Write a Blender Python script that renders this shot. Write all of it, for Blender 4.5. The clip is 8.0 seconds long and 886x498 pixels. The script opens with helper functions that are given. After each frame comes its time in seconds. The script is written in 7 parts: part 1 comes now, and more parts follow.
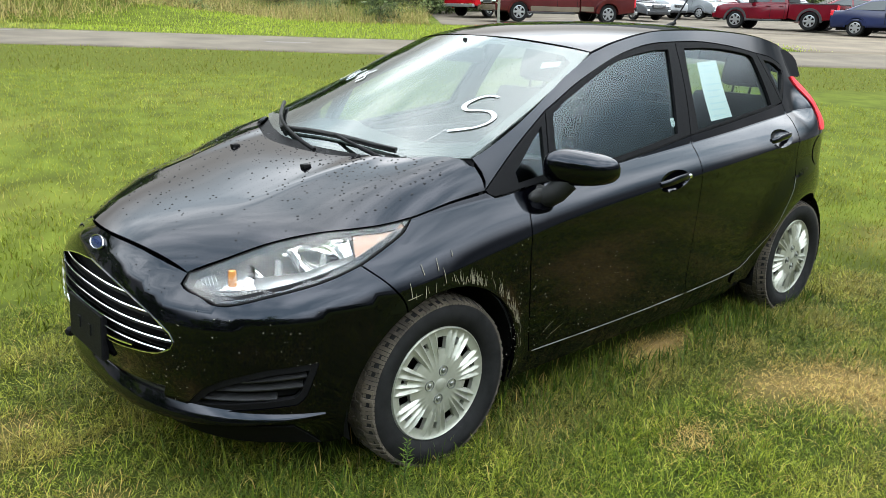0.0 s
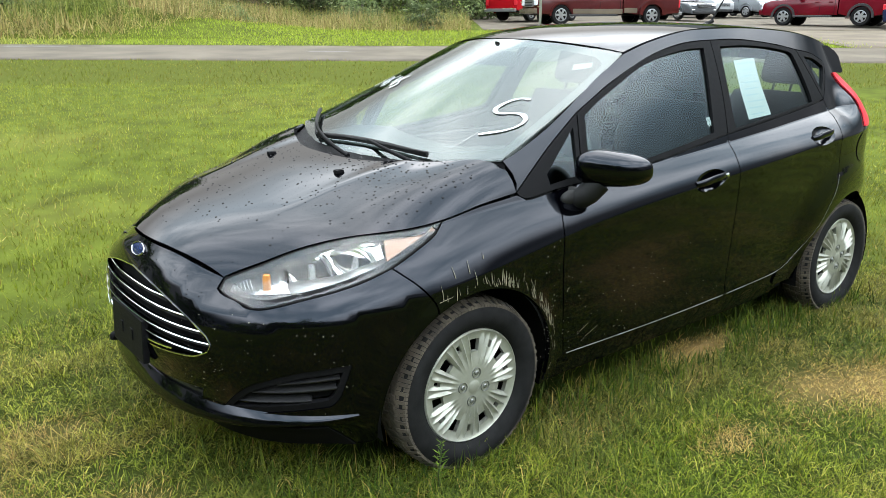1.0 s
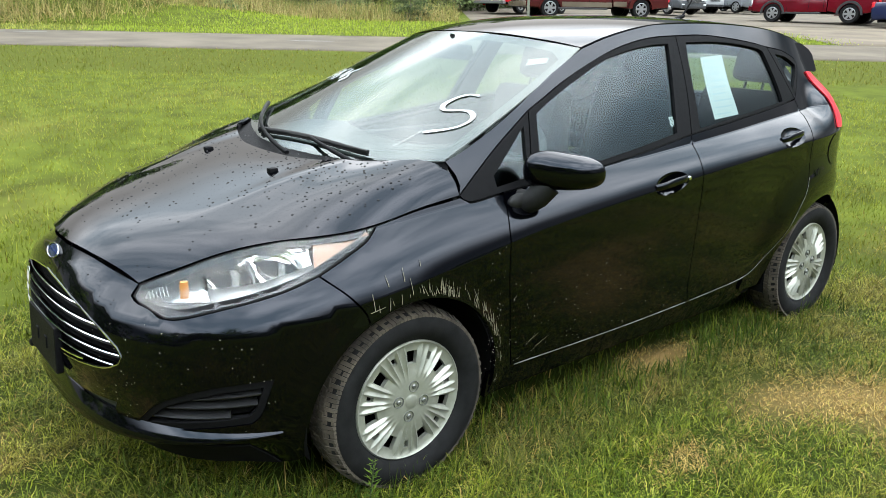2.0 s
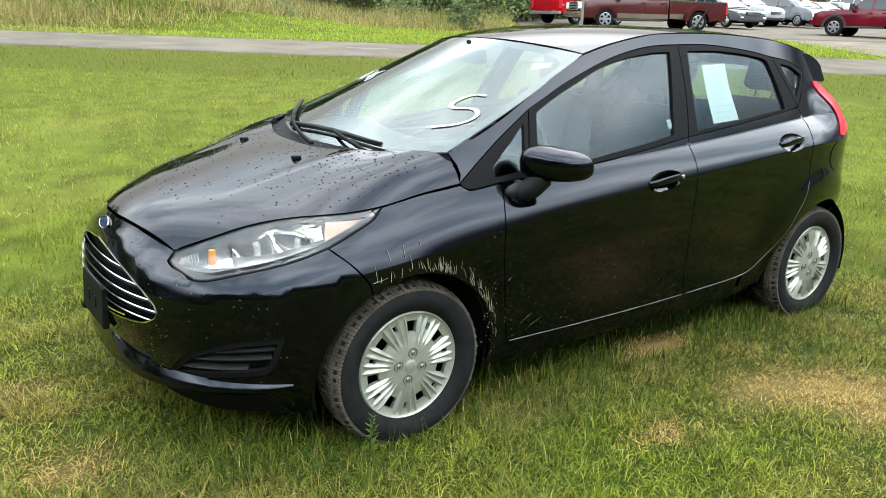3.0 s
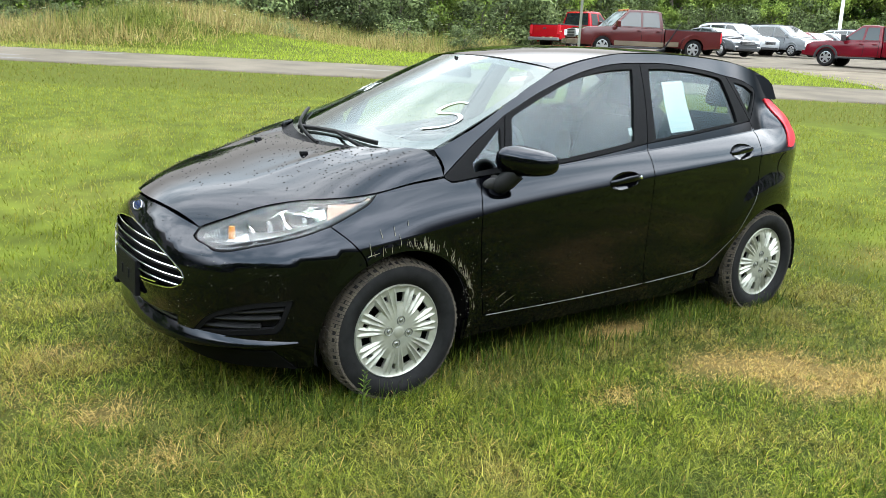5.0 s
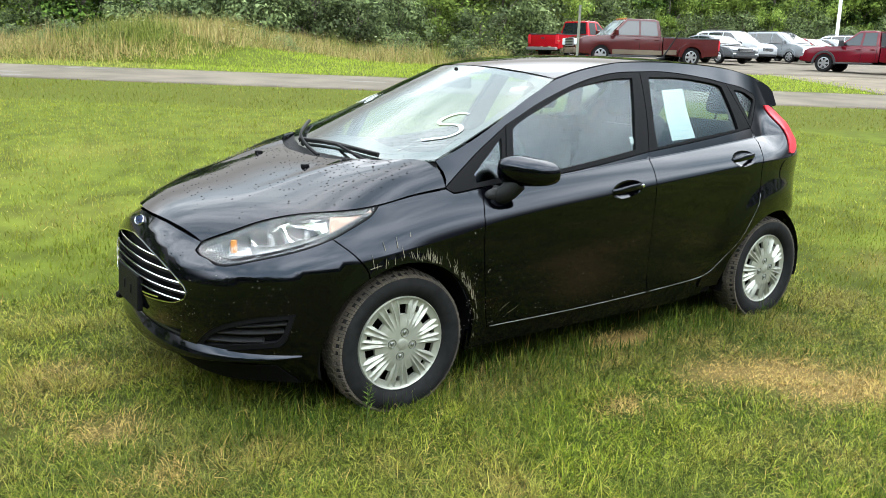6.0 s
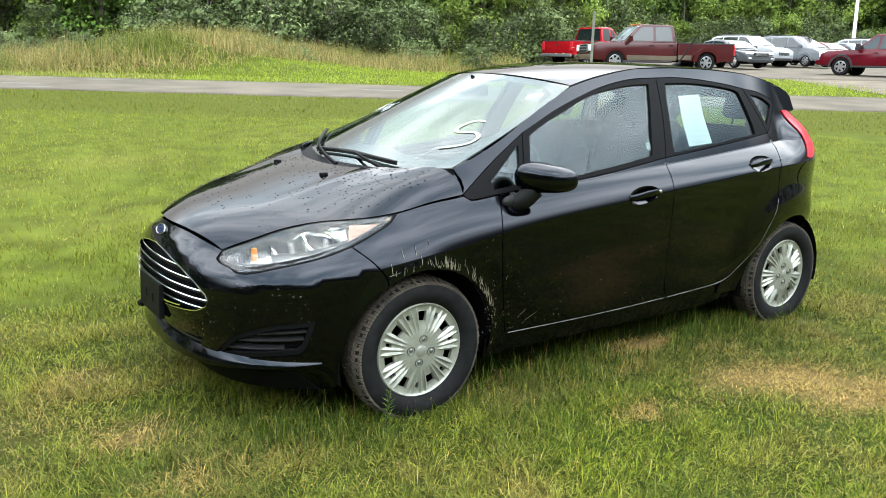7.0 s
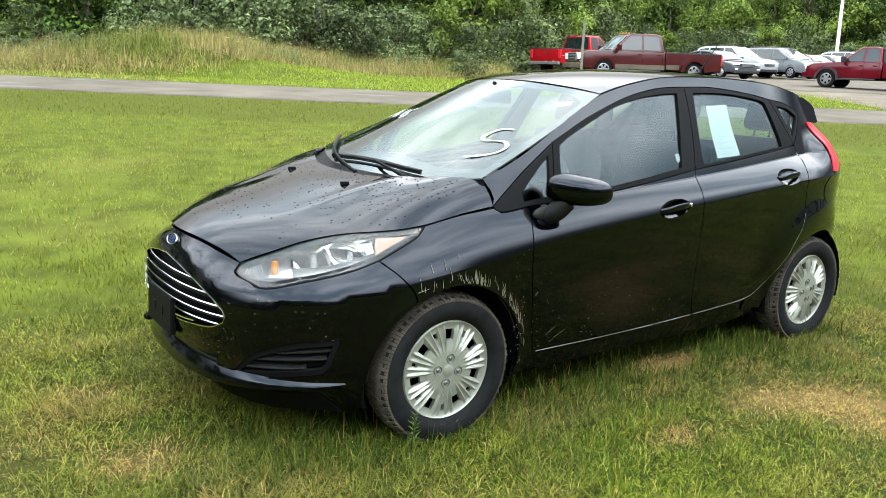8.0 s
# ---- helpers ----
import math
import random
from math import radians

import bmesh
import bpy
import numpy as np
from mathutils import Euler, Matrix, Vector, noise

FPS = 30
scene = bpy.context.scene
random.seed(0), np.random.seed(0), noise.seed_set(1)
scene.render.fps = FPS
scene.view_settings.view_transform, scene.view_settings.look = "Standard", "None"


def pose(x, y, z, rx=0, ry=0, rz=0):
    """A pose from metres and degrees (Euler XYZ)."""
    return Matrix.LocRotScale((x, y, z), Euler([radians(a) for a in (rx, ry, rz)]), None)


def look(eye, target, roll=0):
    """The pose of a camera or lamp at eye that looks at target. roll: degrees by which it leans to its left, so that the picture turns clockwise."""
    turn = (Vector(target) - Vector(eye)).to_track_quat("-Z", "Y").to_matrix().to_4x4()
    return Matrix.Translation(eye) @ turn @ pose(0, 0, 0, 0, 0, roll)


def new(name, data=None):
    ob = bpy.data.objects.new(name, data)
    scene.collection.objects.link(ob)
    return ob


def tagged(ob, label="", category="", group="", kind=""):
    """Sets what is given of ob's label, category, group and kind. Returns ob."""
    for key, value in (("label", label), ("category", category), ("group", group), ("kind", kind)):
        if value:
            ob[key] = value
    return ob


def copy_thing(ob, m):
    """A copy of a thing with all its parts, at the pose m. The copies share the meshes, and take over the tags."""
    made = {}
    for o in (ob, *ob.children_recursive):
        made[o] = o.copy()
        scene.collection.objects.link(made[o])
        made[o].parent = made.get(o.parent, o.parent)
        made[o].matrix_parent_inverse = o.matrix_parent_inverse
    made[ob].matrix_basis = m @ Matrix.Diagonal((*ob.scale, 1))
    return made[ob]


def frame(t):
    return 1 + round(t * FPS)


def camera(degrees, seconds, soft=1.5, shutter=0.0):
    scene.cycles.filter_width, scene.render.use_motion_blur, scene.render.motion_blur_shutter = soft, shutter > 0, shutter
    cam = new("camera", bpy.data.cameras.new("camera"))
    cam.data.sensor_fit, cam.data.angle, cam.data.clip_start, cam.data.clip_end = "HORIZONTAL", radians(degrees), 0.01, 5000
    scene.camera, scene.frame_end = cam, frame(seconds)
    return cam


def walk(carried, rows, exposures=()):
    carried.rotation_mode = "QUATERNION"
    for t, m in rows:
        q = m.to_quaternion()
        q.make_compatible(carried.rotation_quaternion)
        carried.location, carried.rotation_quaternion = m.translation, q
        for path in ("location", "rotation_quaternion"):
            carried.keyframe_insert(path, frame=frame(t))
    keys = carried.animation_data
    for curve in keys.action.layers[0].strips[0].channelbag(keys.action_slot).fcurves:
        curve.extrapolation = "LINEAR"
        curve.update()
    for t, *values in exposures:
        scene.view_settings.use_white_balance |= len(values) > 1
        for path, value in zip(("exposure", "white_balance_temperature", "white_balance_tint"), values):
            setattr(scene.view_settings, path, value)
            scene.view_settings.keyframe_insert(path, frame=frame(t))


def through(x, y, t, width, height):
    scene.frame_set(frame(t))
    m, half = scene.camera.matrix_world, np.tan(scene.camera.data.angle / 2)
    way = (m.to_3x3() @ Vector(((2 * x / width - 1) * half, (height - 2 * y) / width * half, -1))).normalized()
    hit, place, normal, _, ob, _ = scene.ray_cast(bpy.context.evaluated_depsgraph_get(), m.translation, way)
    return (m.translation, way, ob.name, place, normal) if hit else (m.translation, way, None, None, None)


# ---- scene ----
cam = camera(57.8, 8.0, 0.75)
PATH = [
    (0, (1.64, 2.637, 1.484), (0.361, 1.206, 0.921), 1.7),
    (0.5, (1.643, 2.674, 1.477), (0.408, 1.202, 0.924), 1.3),
    (1, (1.616, 2.68, 1.48), (0.422, 1.174, 0.929), 0.1),
    (1.5, (1.475, 2.638, 1.476), (0.269, 1.144, 0.914), 0.5),
    (1.7, (1.407, 2.615, 1.479), (0.183, 1.14, 0.908), 0.9),
    (2.8, (1.365, 2.932, 1.48), (0.24, 1.375, 0.923), 1.6),
    (3, (1.427, 3.003, 1.476), (0.316, 1.435, 0.924), 1.7),
    (3.5, (1.643, 3.134, 1.457), (0.531, 1.561, 0.921), 1.8),
    (4, (1.715, 3.279, 1.455), (0.533, 1.753, 0.932), 2.8),
    (4.5, (1.684, 3.394, 1.446), (0.537, 1.838, 0.932), 3.7),
    (5, (1.666, 3.445, 1.447), (0.544, 1.865, 0.951), 2.6),
    (6.5, (1.665, 3.428, 1.448), (0.548, 1.835, 0.984), 1.4),
    (7, (1.685, 3.44, 1.45), (0.592, 1.828, 0.996), 1.2),
    (7.5, (1.707, 3.388, 1.44), (0.571, 1.804, 0.993), 2.2),
    (8, (1.741, 3.196, 1.44), (0.61, 1.605, 1.001), 2.1),
]
EXPOSURES = [(0.0, 1.33), (1.7, 1.34), (3.5, 1.53), (8.0, 1.49)]
walk(cam, [(t, look(eye, target, roll)) for t, eye, target, roll in PATH], EXPOSURES)

# ---- sky and sun: bright overcast day with broken cloud ----
SUN_ELEVATION, SUN_HEADING = 62.0, -116.0
world = bpy.data.worlds.new("world")
scene.world = world
world.use_nodes = True
wn, wl = world.node_tree.nodes, world.node_tree.links
wn.clear()
sky = wn.new("ShaderNodeTexSky")
sky.sky_type, sky.sun_disc = "NISHITA", False
sky.sun_elevation, sky.sun_rotation = radians(SUN_ELEVATION), radians(90 - SUN_HEADING)
sky.air_density, sky.dust_density, sky.ozone_density = 1.0, 3.0, 1.0
coord = wn.new("ShaderNodeTexCoord")
stretch = wn.new("ShaderNodeMapping")
stretch.inputs["Scale"].default_value = (1.2, 1.2, 2.6)
cloud = wn.new("ShaderNodeTexNoise")
cloud.inputs["Scale"].default_value, cloud.inputs["Detail"].default_value, cloud.inputs["Roughness"].default_value = 2.0, 4.0, 0.5
ramp = wn.new("ShaderNodeValToRGB")
ramp.color_ramp.elements[0].position, ramp.color_ramp.elements[0].color = 0.38, (4.3, 5.4, 6.2, 1)
ramp.color_ramp.elements[1].position, ramp.color_ramp.elements[1].color = 0.64, (12.6, 13.2, 13.7, 1)
cover = wn.new("ShaderNodeMixRGB")
cover.inputs["Fac"].default_value = 0.93
back = wn.new("ShaderNodeBackground")
back.inputs["Strength"].default_value = 0.15
wout = wn.new("ShaderNodeOutputWorld")
wl.new(coord.outputs["Generated"], stretch.inputs["Vector"])
wl.new(stretch.outputs["Vector"], cloud.inputs["Vector"])
wl.new(cloud.outputs["Fac"], ramp.inputs["Fac"])
wl.new(sky.outputs["Color"], cover.inputs["Color1"])
wl.new(ramp.outputs["Color"], cover.inputs["Color2"])
split = wn.new("ShaderNodeSeparateXYZ")
lift = wn.new("ShaderNodeMapRange")
lift.interpolation_type = "SMOOTHSTEP"
lift.inputs["From Min"].default_value, lift.inputs["From Max"].default_value = 0.285, 0.53
lift.inputs["To Min"].default_value, lift.inputs["To Max"].default_value = 0.08, 1.10
shade = wn.new("ShaderNodeMixRGB")
shade.blend_type, shade.inputs["Fac"].default_value = "MULTIPLY", 1.0
wl.new(coord.outputs["Generated"], split.inputs["Vector"])
wl.new(split.outputs["Z"], lift.inputs["Value"])
wl.new(cover.outputs["Color"], shade.inputs["Color1"])
# the cloud is thinner on the open side, behind the viewer
toward, glowing, both_ = wn.new("ShaderNodeVectorMath"), wn.new("ShaderNodeMapRange"), wn.new("ShaderNodeMath")
toward.operation, toward.inputs[1].default_value = "DOT_PRODUCT", (0.42, 0.76, 0.5)
glowing.inputs["From Min"].default_value, glowing.inputs["From Max"].default_value = -1.0, 1.0
glowing.inputs["To Min"].default_value, glowing.inputs["To Max"].default_value = 0.56, 2.08
both_.operation = "MULTIPLY"
wl.new(coord.outputs["Generated"], toward.inputs[0])
wl.new(toward.outputs["Value"], glowing.inputs["Value"])
wl.new(glowing.outputs["Result"], both_.inputs[0])
wl.new(lift.outputs["Result"], both_.inputs[1])
wl.new(both_.outputs["Value"], shade.inputs["Color2"])
wl.new(shade.outputs["Color"], back.inputs["Color"])
wl.new(back.outputs["Background"], wout.inputs["Surface"])
sun = new("sun", bpy.data.lights.new("sun", "SUN"))
sun.data.energy, sun.data.angle, sun.data.color = 0.6, radians(110), (1.0, 0.96, 0.9)
sun.matrix_world = look((30 * math.cos(radians(SUN_HEADING)), 30 * math.sin(radians(SUN_HEADING)), 30 * math.tan(radians(SUN_ELEVATION))), (0, 0, 0))


# ---- tools ----
from mathutils import geometry


def link_mesh(name, verts, faces, mat, parent=None, label="", smooth=True, normals=None):
    me = bpy.data.meshes.new(name)
    me.from_pydata(verts, [], faces)
    me.materials.append(mat)
    me.polygons.foreach_set("use_smooth", [smooth] * len(me.polygons))
    if normals is not None:
        me.normals_split_custom_set_from_vertices(normals)
    me.update()
    ob = new(name, me)
    ob.parent = parent
    return tagged(ob, label)


def part(name, bm, mat, parent, label="", smooth=None):
    """Links a bmesh as one mesh object under a thing or a part."""
    me = bpy.data.meshes.new(name)
    bmesh.ops.recalc_face_normals(bm, faces=bm.faces)
    bm.to_mesh(me)
    bm.free()
    me.materials.append(mat)
    if smooth is not None:
        me.shade_smooth()
        me.set_sharp_from_angle(angle=radians(smooth))
    ob = new(name, me)
    ob.parent = parent
    return tagged(ob, label)


def thing(name, label, category, group="", kind="", at=None):
    ob = new(name)
    ob.empty_display_size = 0.1
    if at is not None:
        ob.matrix_world = at
    return tagged(ob, label, category, group, kind)


def box(bm, x0, x1, y0, y1, z0, z1, bevel=0.0, m=None):
    got = bmesh.ops.create_cube(bm, size=1.0)["verts"]
    bmesh.ops.transform(bm, matrix=Matrix.LocRotScale(((x0 + x1) / 2, (y0 + y1) / 2, (z0 + z1) / 2), None, (x1 - x0, y1 - y0, z1 - z0)), verts=got)
    if bevel:
        edges = list({e for v in got for e in v.link_edges})
        made = bmesh.ops.bevel(bm, geom=edges, offset=bevel, segments=2, affect="EDGES", profile=0.6)
        got = made["verts"]
    if m is not None:
        bmesh.ops.transform(bm, matrix=m, verts=list({v for v in got if v.is_valid}))
    return bm


def spin(bm, profile, steps=48, axis="Y"):
    """Lathe a profile of (radius, along) about an axis."""
    rings = []
    for r, a in profile:
        ring = []
        for i in range(steps):
            c, s = math.cos(2 * math.pi * i / steps), math.sin(2 * math.pi * i / steps)
            ring.append(bm.verts.new((r * c, a, r * s) if axis == "Y" else (r * c, r * s, a)))
        rings.append(ring)
    for a, b in zip(rings, rings[1:]):
        for i in range(steps):
            j = (i + 1) % steps
            bm.faces.new((a[i], a[j], b[j], b[i]))
    return rings


def tube(bm, pts, radius, sides=8, taper=1.0):
    """A round bar along points."""
    pts = [Vector(p) for p in pts]
    rings = []
    for i, p in enumerate(pts):
        d = (pts[min(i + 1, len(pts) - 1)] - pts[max(i - 1, 0)]).normalized()
        u = d.orthogonal().normalized() if i == 0 else (u - d * u.dot(d)).normalized()
        v = d.cross(u)
        r = radius * (1 + (taper - 1) * i / (len(pts) - 1))
        rings.append([bm.verts.new(p + r * (u * math.cos(2 * math.pi * k / sides) + v * math.sin(2 * math.pi * k / sides))) for k in range(sides)])
    for a, b in zip(rings, rings[1:]):
        for k in range(sides):
            j = (k + 1) % sides
            bm.faces.new((a[k], a[j], b[j], b[k]))
    bm.faces.new(rings[0][::-1])
    bm.faces.new(rings[-1])
    return bm


def spline(*pts):
    """Smooth curve through (x, value) pairs in rising x."""
    xs, ys = [p[0] for p in pts], [p[1] for p in pts]
    d = [(b - a) / (xb - xa) for a, b, xa, xb in zip(ys, ys[1:], xs, xs[1:])]
    m = [d[0]] + [0.5 * (a + b) for a, b in zip(d, d[1:])] + [d[-1]]

    def f(x):
        if x <= xs[0]:
            return ys[0] + m[0] * (x - xs[0])
        if x >= xs[-1]:
            return ys[-1] + m[-1] * (x - xs[-1])
        i = 0
        while x > xs[i + 1]:
            i += 1
        h = xs[i + 1] - xs[i]
        t = (x - xs[i]) / h
        return (2 * t**3 - 3 * t * t + 1) * ys[i] + (t**3 - 2 * t * t + t) * h * m[i] + (3 * t * t - 2 * t**3) * ys[i + 1] + (t**3 - t * t) * h * m[i + 1]

    return f


def run(pts, step=0.02):
    """A smooth open run through 2D points, sampled."""
    pts = [Vector(p) for p in pts]
    out = []
    for i in range(len(pts) - 1):
        p0 = pts[i - 1] if i else 2 * pts[0] - pts[1]
        p1, p2 = pts[i], pts[i + 1]
        p3 = pts[i + 2] if i + 2 < len(pts) else 2 * pts[-1] - pts[-2]
        n = max(1, int((p2 - p1).length / step))
        for k in range(n):
            t = k / n
            out.append(0.5 * (2 * p1 + (p2 - p0) * t + (2 * p0 - 5 * p1 + 4 * p2 - p3) * t * t + (3 * p1 - p0 - 3 * p2 + p3) * t**3))
    out.append(pts[-1])
    return out


def outline(*runs, step=0.02):
    """A closed outline from runs whose joints stay sharp."""
    out = []
    for r in runs:
        for p in run(r, step):
            if not out or (p - out[-1]).length > 1e-4:
                out.append(p)
    if (out[0] - out[-1]).length < 1e-4:
        out.pop()
    return out


def area(poly):
    return 0.5 * sum(a.x * b.y - b.x * a.y for a, b in zip(poly, poly[1:] + poly[:1]))


def inset(poly, d):
    """Moves a closed outline inwards by d (outwards if negative)."""
    s = 1 if area(poly) > 0 else -1
    out = []
    n = len(poly)
    for i, p in enumerate(poly):
        a, b = (p - poly[i - 1]).normalized(), (poly[(i + 1) % n] - p).normalized()
        na, nb = Vector((-a.y, a.x)) * s, Vector((-b.y, b.x)) * s
        m = na + nb
        m = m.normalized() if m.length > 1e-6 else na
        out.append(p + m * d / max(0.5, m.dot(na)))
    return out


def inside(p, poly):
    hit = False
    for a, b in zip(poly, poly[1:] + poly[:1]):
        if (a.y > p[1]) != (b.y > p[1]) and p[0] < (b.x - a.x) * (p[1] - a.y) / (b.y - a.y) + a.x:
            hit = not hit
    return hit


def triangulate(poly, holes=(), step=0.03, lines=()):
    """Points and triangles that fill an outline with holes by an even grid."""
    pts, edges = [], []
    for loop in (poly, *holes):
        k = len(pts)
        pts += loop
        edges += [(k + i, k + (i + 1) % len(loop)) for i in range(len(loop))]
    xs, ys = [p.x for p in poly], [p.y for p in poly]
    gap = step * 0.45
    for line in lines:
        pts += [p for p in line if inside(p, poly) and not any(inside(p, h) for h in holes) and min((p - q).length for q in pts[:len(edges)]) > 0.006]
    rims = np.array([tuple(p) for p in pts])
    row, y = 0, min(ys) + step / 2
    while y < max(ys):
        x = min(xs) + step / 2 * (1 + row % 2)
        while x < max(xs):
            if np.min((rims[:, 0] - x) ** 2 + (rims[:, 1] - y) ** 2) > gap * gap and inside((x, y), poly) and not any(inside((x, y), h) for h in holes):
                pts.append(Vector((x, y)))
            x += step
        y += step * 0.87
        row += 1
    v, _, f, *_ = geometry.delaunay_2d_cdt(pts, edges, [], 0, 1e-6)
    keep = []
    for tri in f:
        c = ((v[tri[0]].x + v[tri[1]].x + v[tri[2]].x) / 3, (v[tri[0]].y + v[tri[1]].y + v[tri[2]].y) / 3)
        if inside(c, poly) and not any(inside(c, h) for h in holes):
            keep.append(tri)
    return v, keep


def panel(name, poly, fn, mat, parent, label="", holes=(), step=0.03, depth=0.018, lift=0.0, gap=0.0025, mirror=False, thick=True, lines=()):
    """A pressed sheet: the outline filled on the surface fn(u, v), with its edges turned inwards."""
    if gap:
        poly = inset(poly, gap)
    v, tris = triangulate(poly, holes, step, lines)
    h = 2e-3
    flip = -1 if mirror else 1

    def place(p, q):
        a = fn(p, q)
        return Vector((a[0], a[1] * flip, a[2]))

    verts, norms = [], []
    for p in v:
        c, du, dv = place(p.x, p.y), place(p.x + h, p.y) - place(p.x - h, p.y), place(p.x, p.y + h) - place(p.x, p.y - h)
        n = du.cross(dv).normalized()
        verts.append(c)
        norms.append(n)
    # outward is away from the middle of the car
    tot = sum((n.dot(c - Vector((-1.2, 0, 0.7))) for n, c in zip(norms, verts)))
    if tot < 0:
        norms = [-n for n in norms]
    faces = []
    for a, b, c in tris:
        g = (verts[b] - verts[a]).cross(verts[c] - verts[a])
        faces.append((a, b, c) if g.dot(norms[a]) > 0 else (a, c, b))
    if lift:
        verts = [c + n * lift for c, n in zip(verts, norms)]
    if thick:
        count = {}
        for tri in faces:
            for a, b in zip(tri, tri[1:] + tri[:1]):
                count[(a, b)] = 1
        for a, b in [e for e in count if (e[1], e[0]) not in count]:
            k = len(verts)
            na, nb = norms[a], norms[b]
            verts += [verts[a], verts[b], verts[b] - nb * depth, verts[a] - na * depth]
            w = (verts[b] - verts[a]).cross(-na).normalized() * -1
            norms += [w] * 4
            faces.append((k + 1, k, k + 3, k + 2))
    return link_mesh(name, verts, faces, mat, parent, label, normals=norms)


# ---- materials ----
def material(name, color, rough=0.5, metal=0.0, noise_scale=0, vary=0.15, bump=0.0, bump_scale=200.0, coat=0.0, rand=0.0, spec=0.5):
    m = bpy.data.materials.new(name)
    m.use_nodes = True
    n, l = m.node_tree.nodes, m.node_tree.links
    b = n["Principled BSDF"]
    b.inputs["Base Color"].default_value = (*color, 1)
    b.inputs["Roughness"].default_value, b.inputs["Metallic"].default_value = rough, metal
    b.inputs["Coat Weight"].default_value = coat
    b.inputs["Coat Roughness"].default_value = 0.02
    b.inputs["Specular IOR Level"].default_value = spec
    tc = n.new("ShaderNodeTexCoord")
    if noise_scale:
        t = n.new("ShaderNodeTexNoise")
        t.inputs["Scale"].default_value, t.inputs["Detail"].default_value = noise_scale, 5
        l.new(tc.outputs["Object"], t.inputs["Vector"])
        r = n.new("ShaderNodeValToRGB")
        r.color_ramp.elements[0].position, r.color_ramp.elements[1].position = 0.3, 0.7
        r.color_ramp.elements[0].color = (*[c * (1 - vary) for c in color], 1)
        r.color_ramp.elements[1].color = (*[min(1, c * (1 + vary)) for c in color], 1)
        l.new(t.outputs["Fac"], r.inputs["Fac"])
        src = r.outputs["Color"]
        if rand:
            o = n.new("ShaderNodeObjectInfo")
            hsv = n.new("ShaderNodeHueSaturation")
            mr = n.new("ShaderNodeMapRange")
            mr.inputs["To Min"].default_value, mr.inputs["To Max"].default_value = 1 - rand, 1 + rand
            l.new(o.outputs["Random"], mr.inputs["Value"])
            l.new(mr.outputs["Result"], hsv.inputs["Value"])
            l.new(src, hsv.inputs["Color"])
            src = hsv.outputs["Color"]
        l.new(src, b.inputs["Base Color"])
    if bump:
        t2 = n.new("ShaderNodeTexNoise")
        t2.inputs["Scale"].default_value, t2.inputs["Detail"].default_value = bump_scale, 4
        l.new(tc.outputs["Object"], t2.inputs["Vector"])
        bp = n.new("ShaderNodeBump")
        bp.inputs["Strength"].default_value, bp.inputs["Distance"].default_value = bump, 0.002
        l.new(t2.outputs["Fac"], bp.inputs["Height"])
        l.new(bp.outputs["Normal"], b.inputs["Normal"])
    return m


PAINT = material("black_paint", (0.0005, 0.0005, 0.0009), 0.04)
PAINT.node_tree.nodes["Principled BSDF"].inputs["IOR"].default_value = 1.5
PAINT.node_tree.nodes["Principled BSDF"].inputs["Specular Tint"].default_value = (0.50, 0.54, 0.62, 1)
TRIM = material("black_trim", (0.006, 0.006, 0.0065), 0.5, noise_scale=60, bump=0.15, bump_scale=900, spec=0.04)
GLOSS_TRIM = material("gloss_trim", (0.003, 0.003, 0.0035), 0.2)
DARK = material("dark_cavity", (0.003, 0.003, 0.003), 0.8, spec=0.1)
CHROME = material("chrome", (0.82, 0.83, 0.85), 0.08, 1.0)
SILVER = material("hubcap_silver", (0.285, 0.29, 0.245), 0.4, 0.5, noise_scale=40, vary=0.08)
RUBBER = material("tyre_rubber", (0.0085, 0.0085, 0.0085), 0.75, spec=0.1, noise_scale=25, vary=0.35, bump=0.3, bump_scale=300)
MUD = material("muddy_tread", (0.046, 0.037, 0.026), 0.9, noise_scale=12, vary=0.6, bump=0.8, bump_scale=150)
SEAT = material("seat_cloth", (0.03, 0.03, 0.032), 0.9, noise_scale=12, vary=0.2)
DASH = material("dashboard_plastic", (0.035, 0.036, 0.037), 0.6, noise_scale=8, bump=0.05, bump_scale=300)
PAPER = material("white_paper", (0.40, 0.395, 0.38), 0.6, noise_scale=8, vary=0.05)
INK = material("grey_ink", (0.34, 0.37, 0.38), 0.7)
CHALK = material("white_window_marker", (0.42, 0.44, 0.43), 0.7, noise_scale=60, vary=0.1)
AMBER = material("amber_plastic", (0.40, 0.17, 0.05), 0.15)
PALE_AMBER = material("pale_amber_reflector", (0.24, 0.13, 0.08), 0.35)
RED_LENS = material("red_lens", (0.5, 0.02, 0.03), 0.3, spec=0.3)
REFLECTOR = material("lamp_reflector", (0.86, 0.87, 0.85), 0.06, 1.0)
BEZEL_CHROME = material("bezel_chrome", (0.72, 0.73, 0.73), 0.2, 0.8)


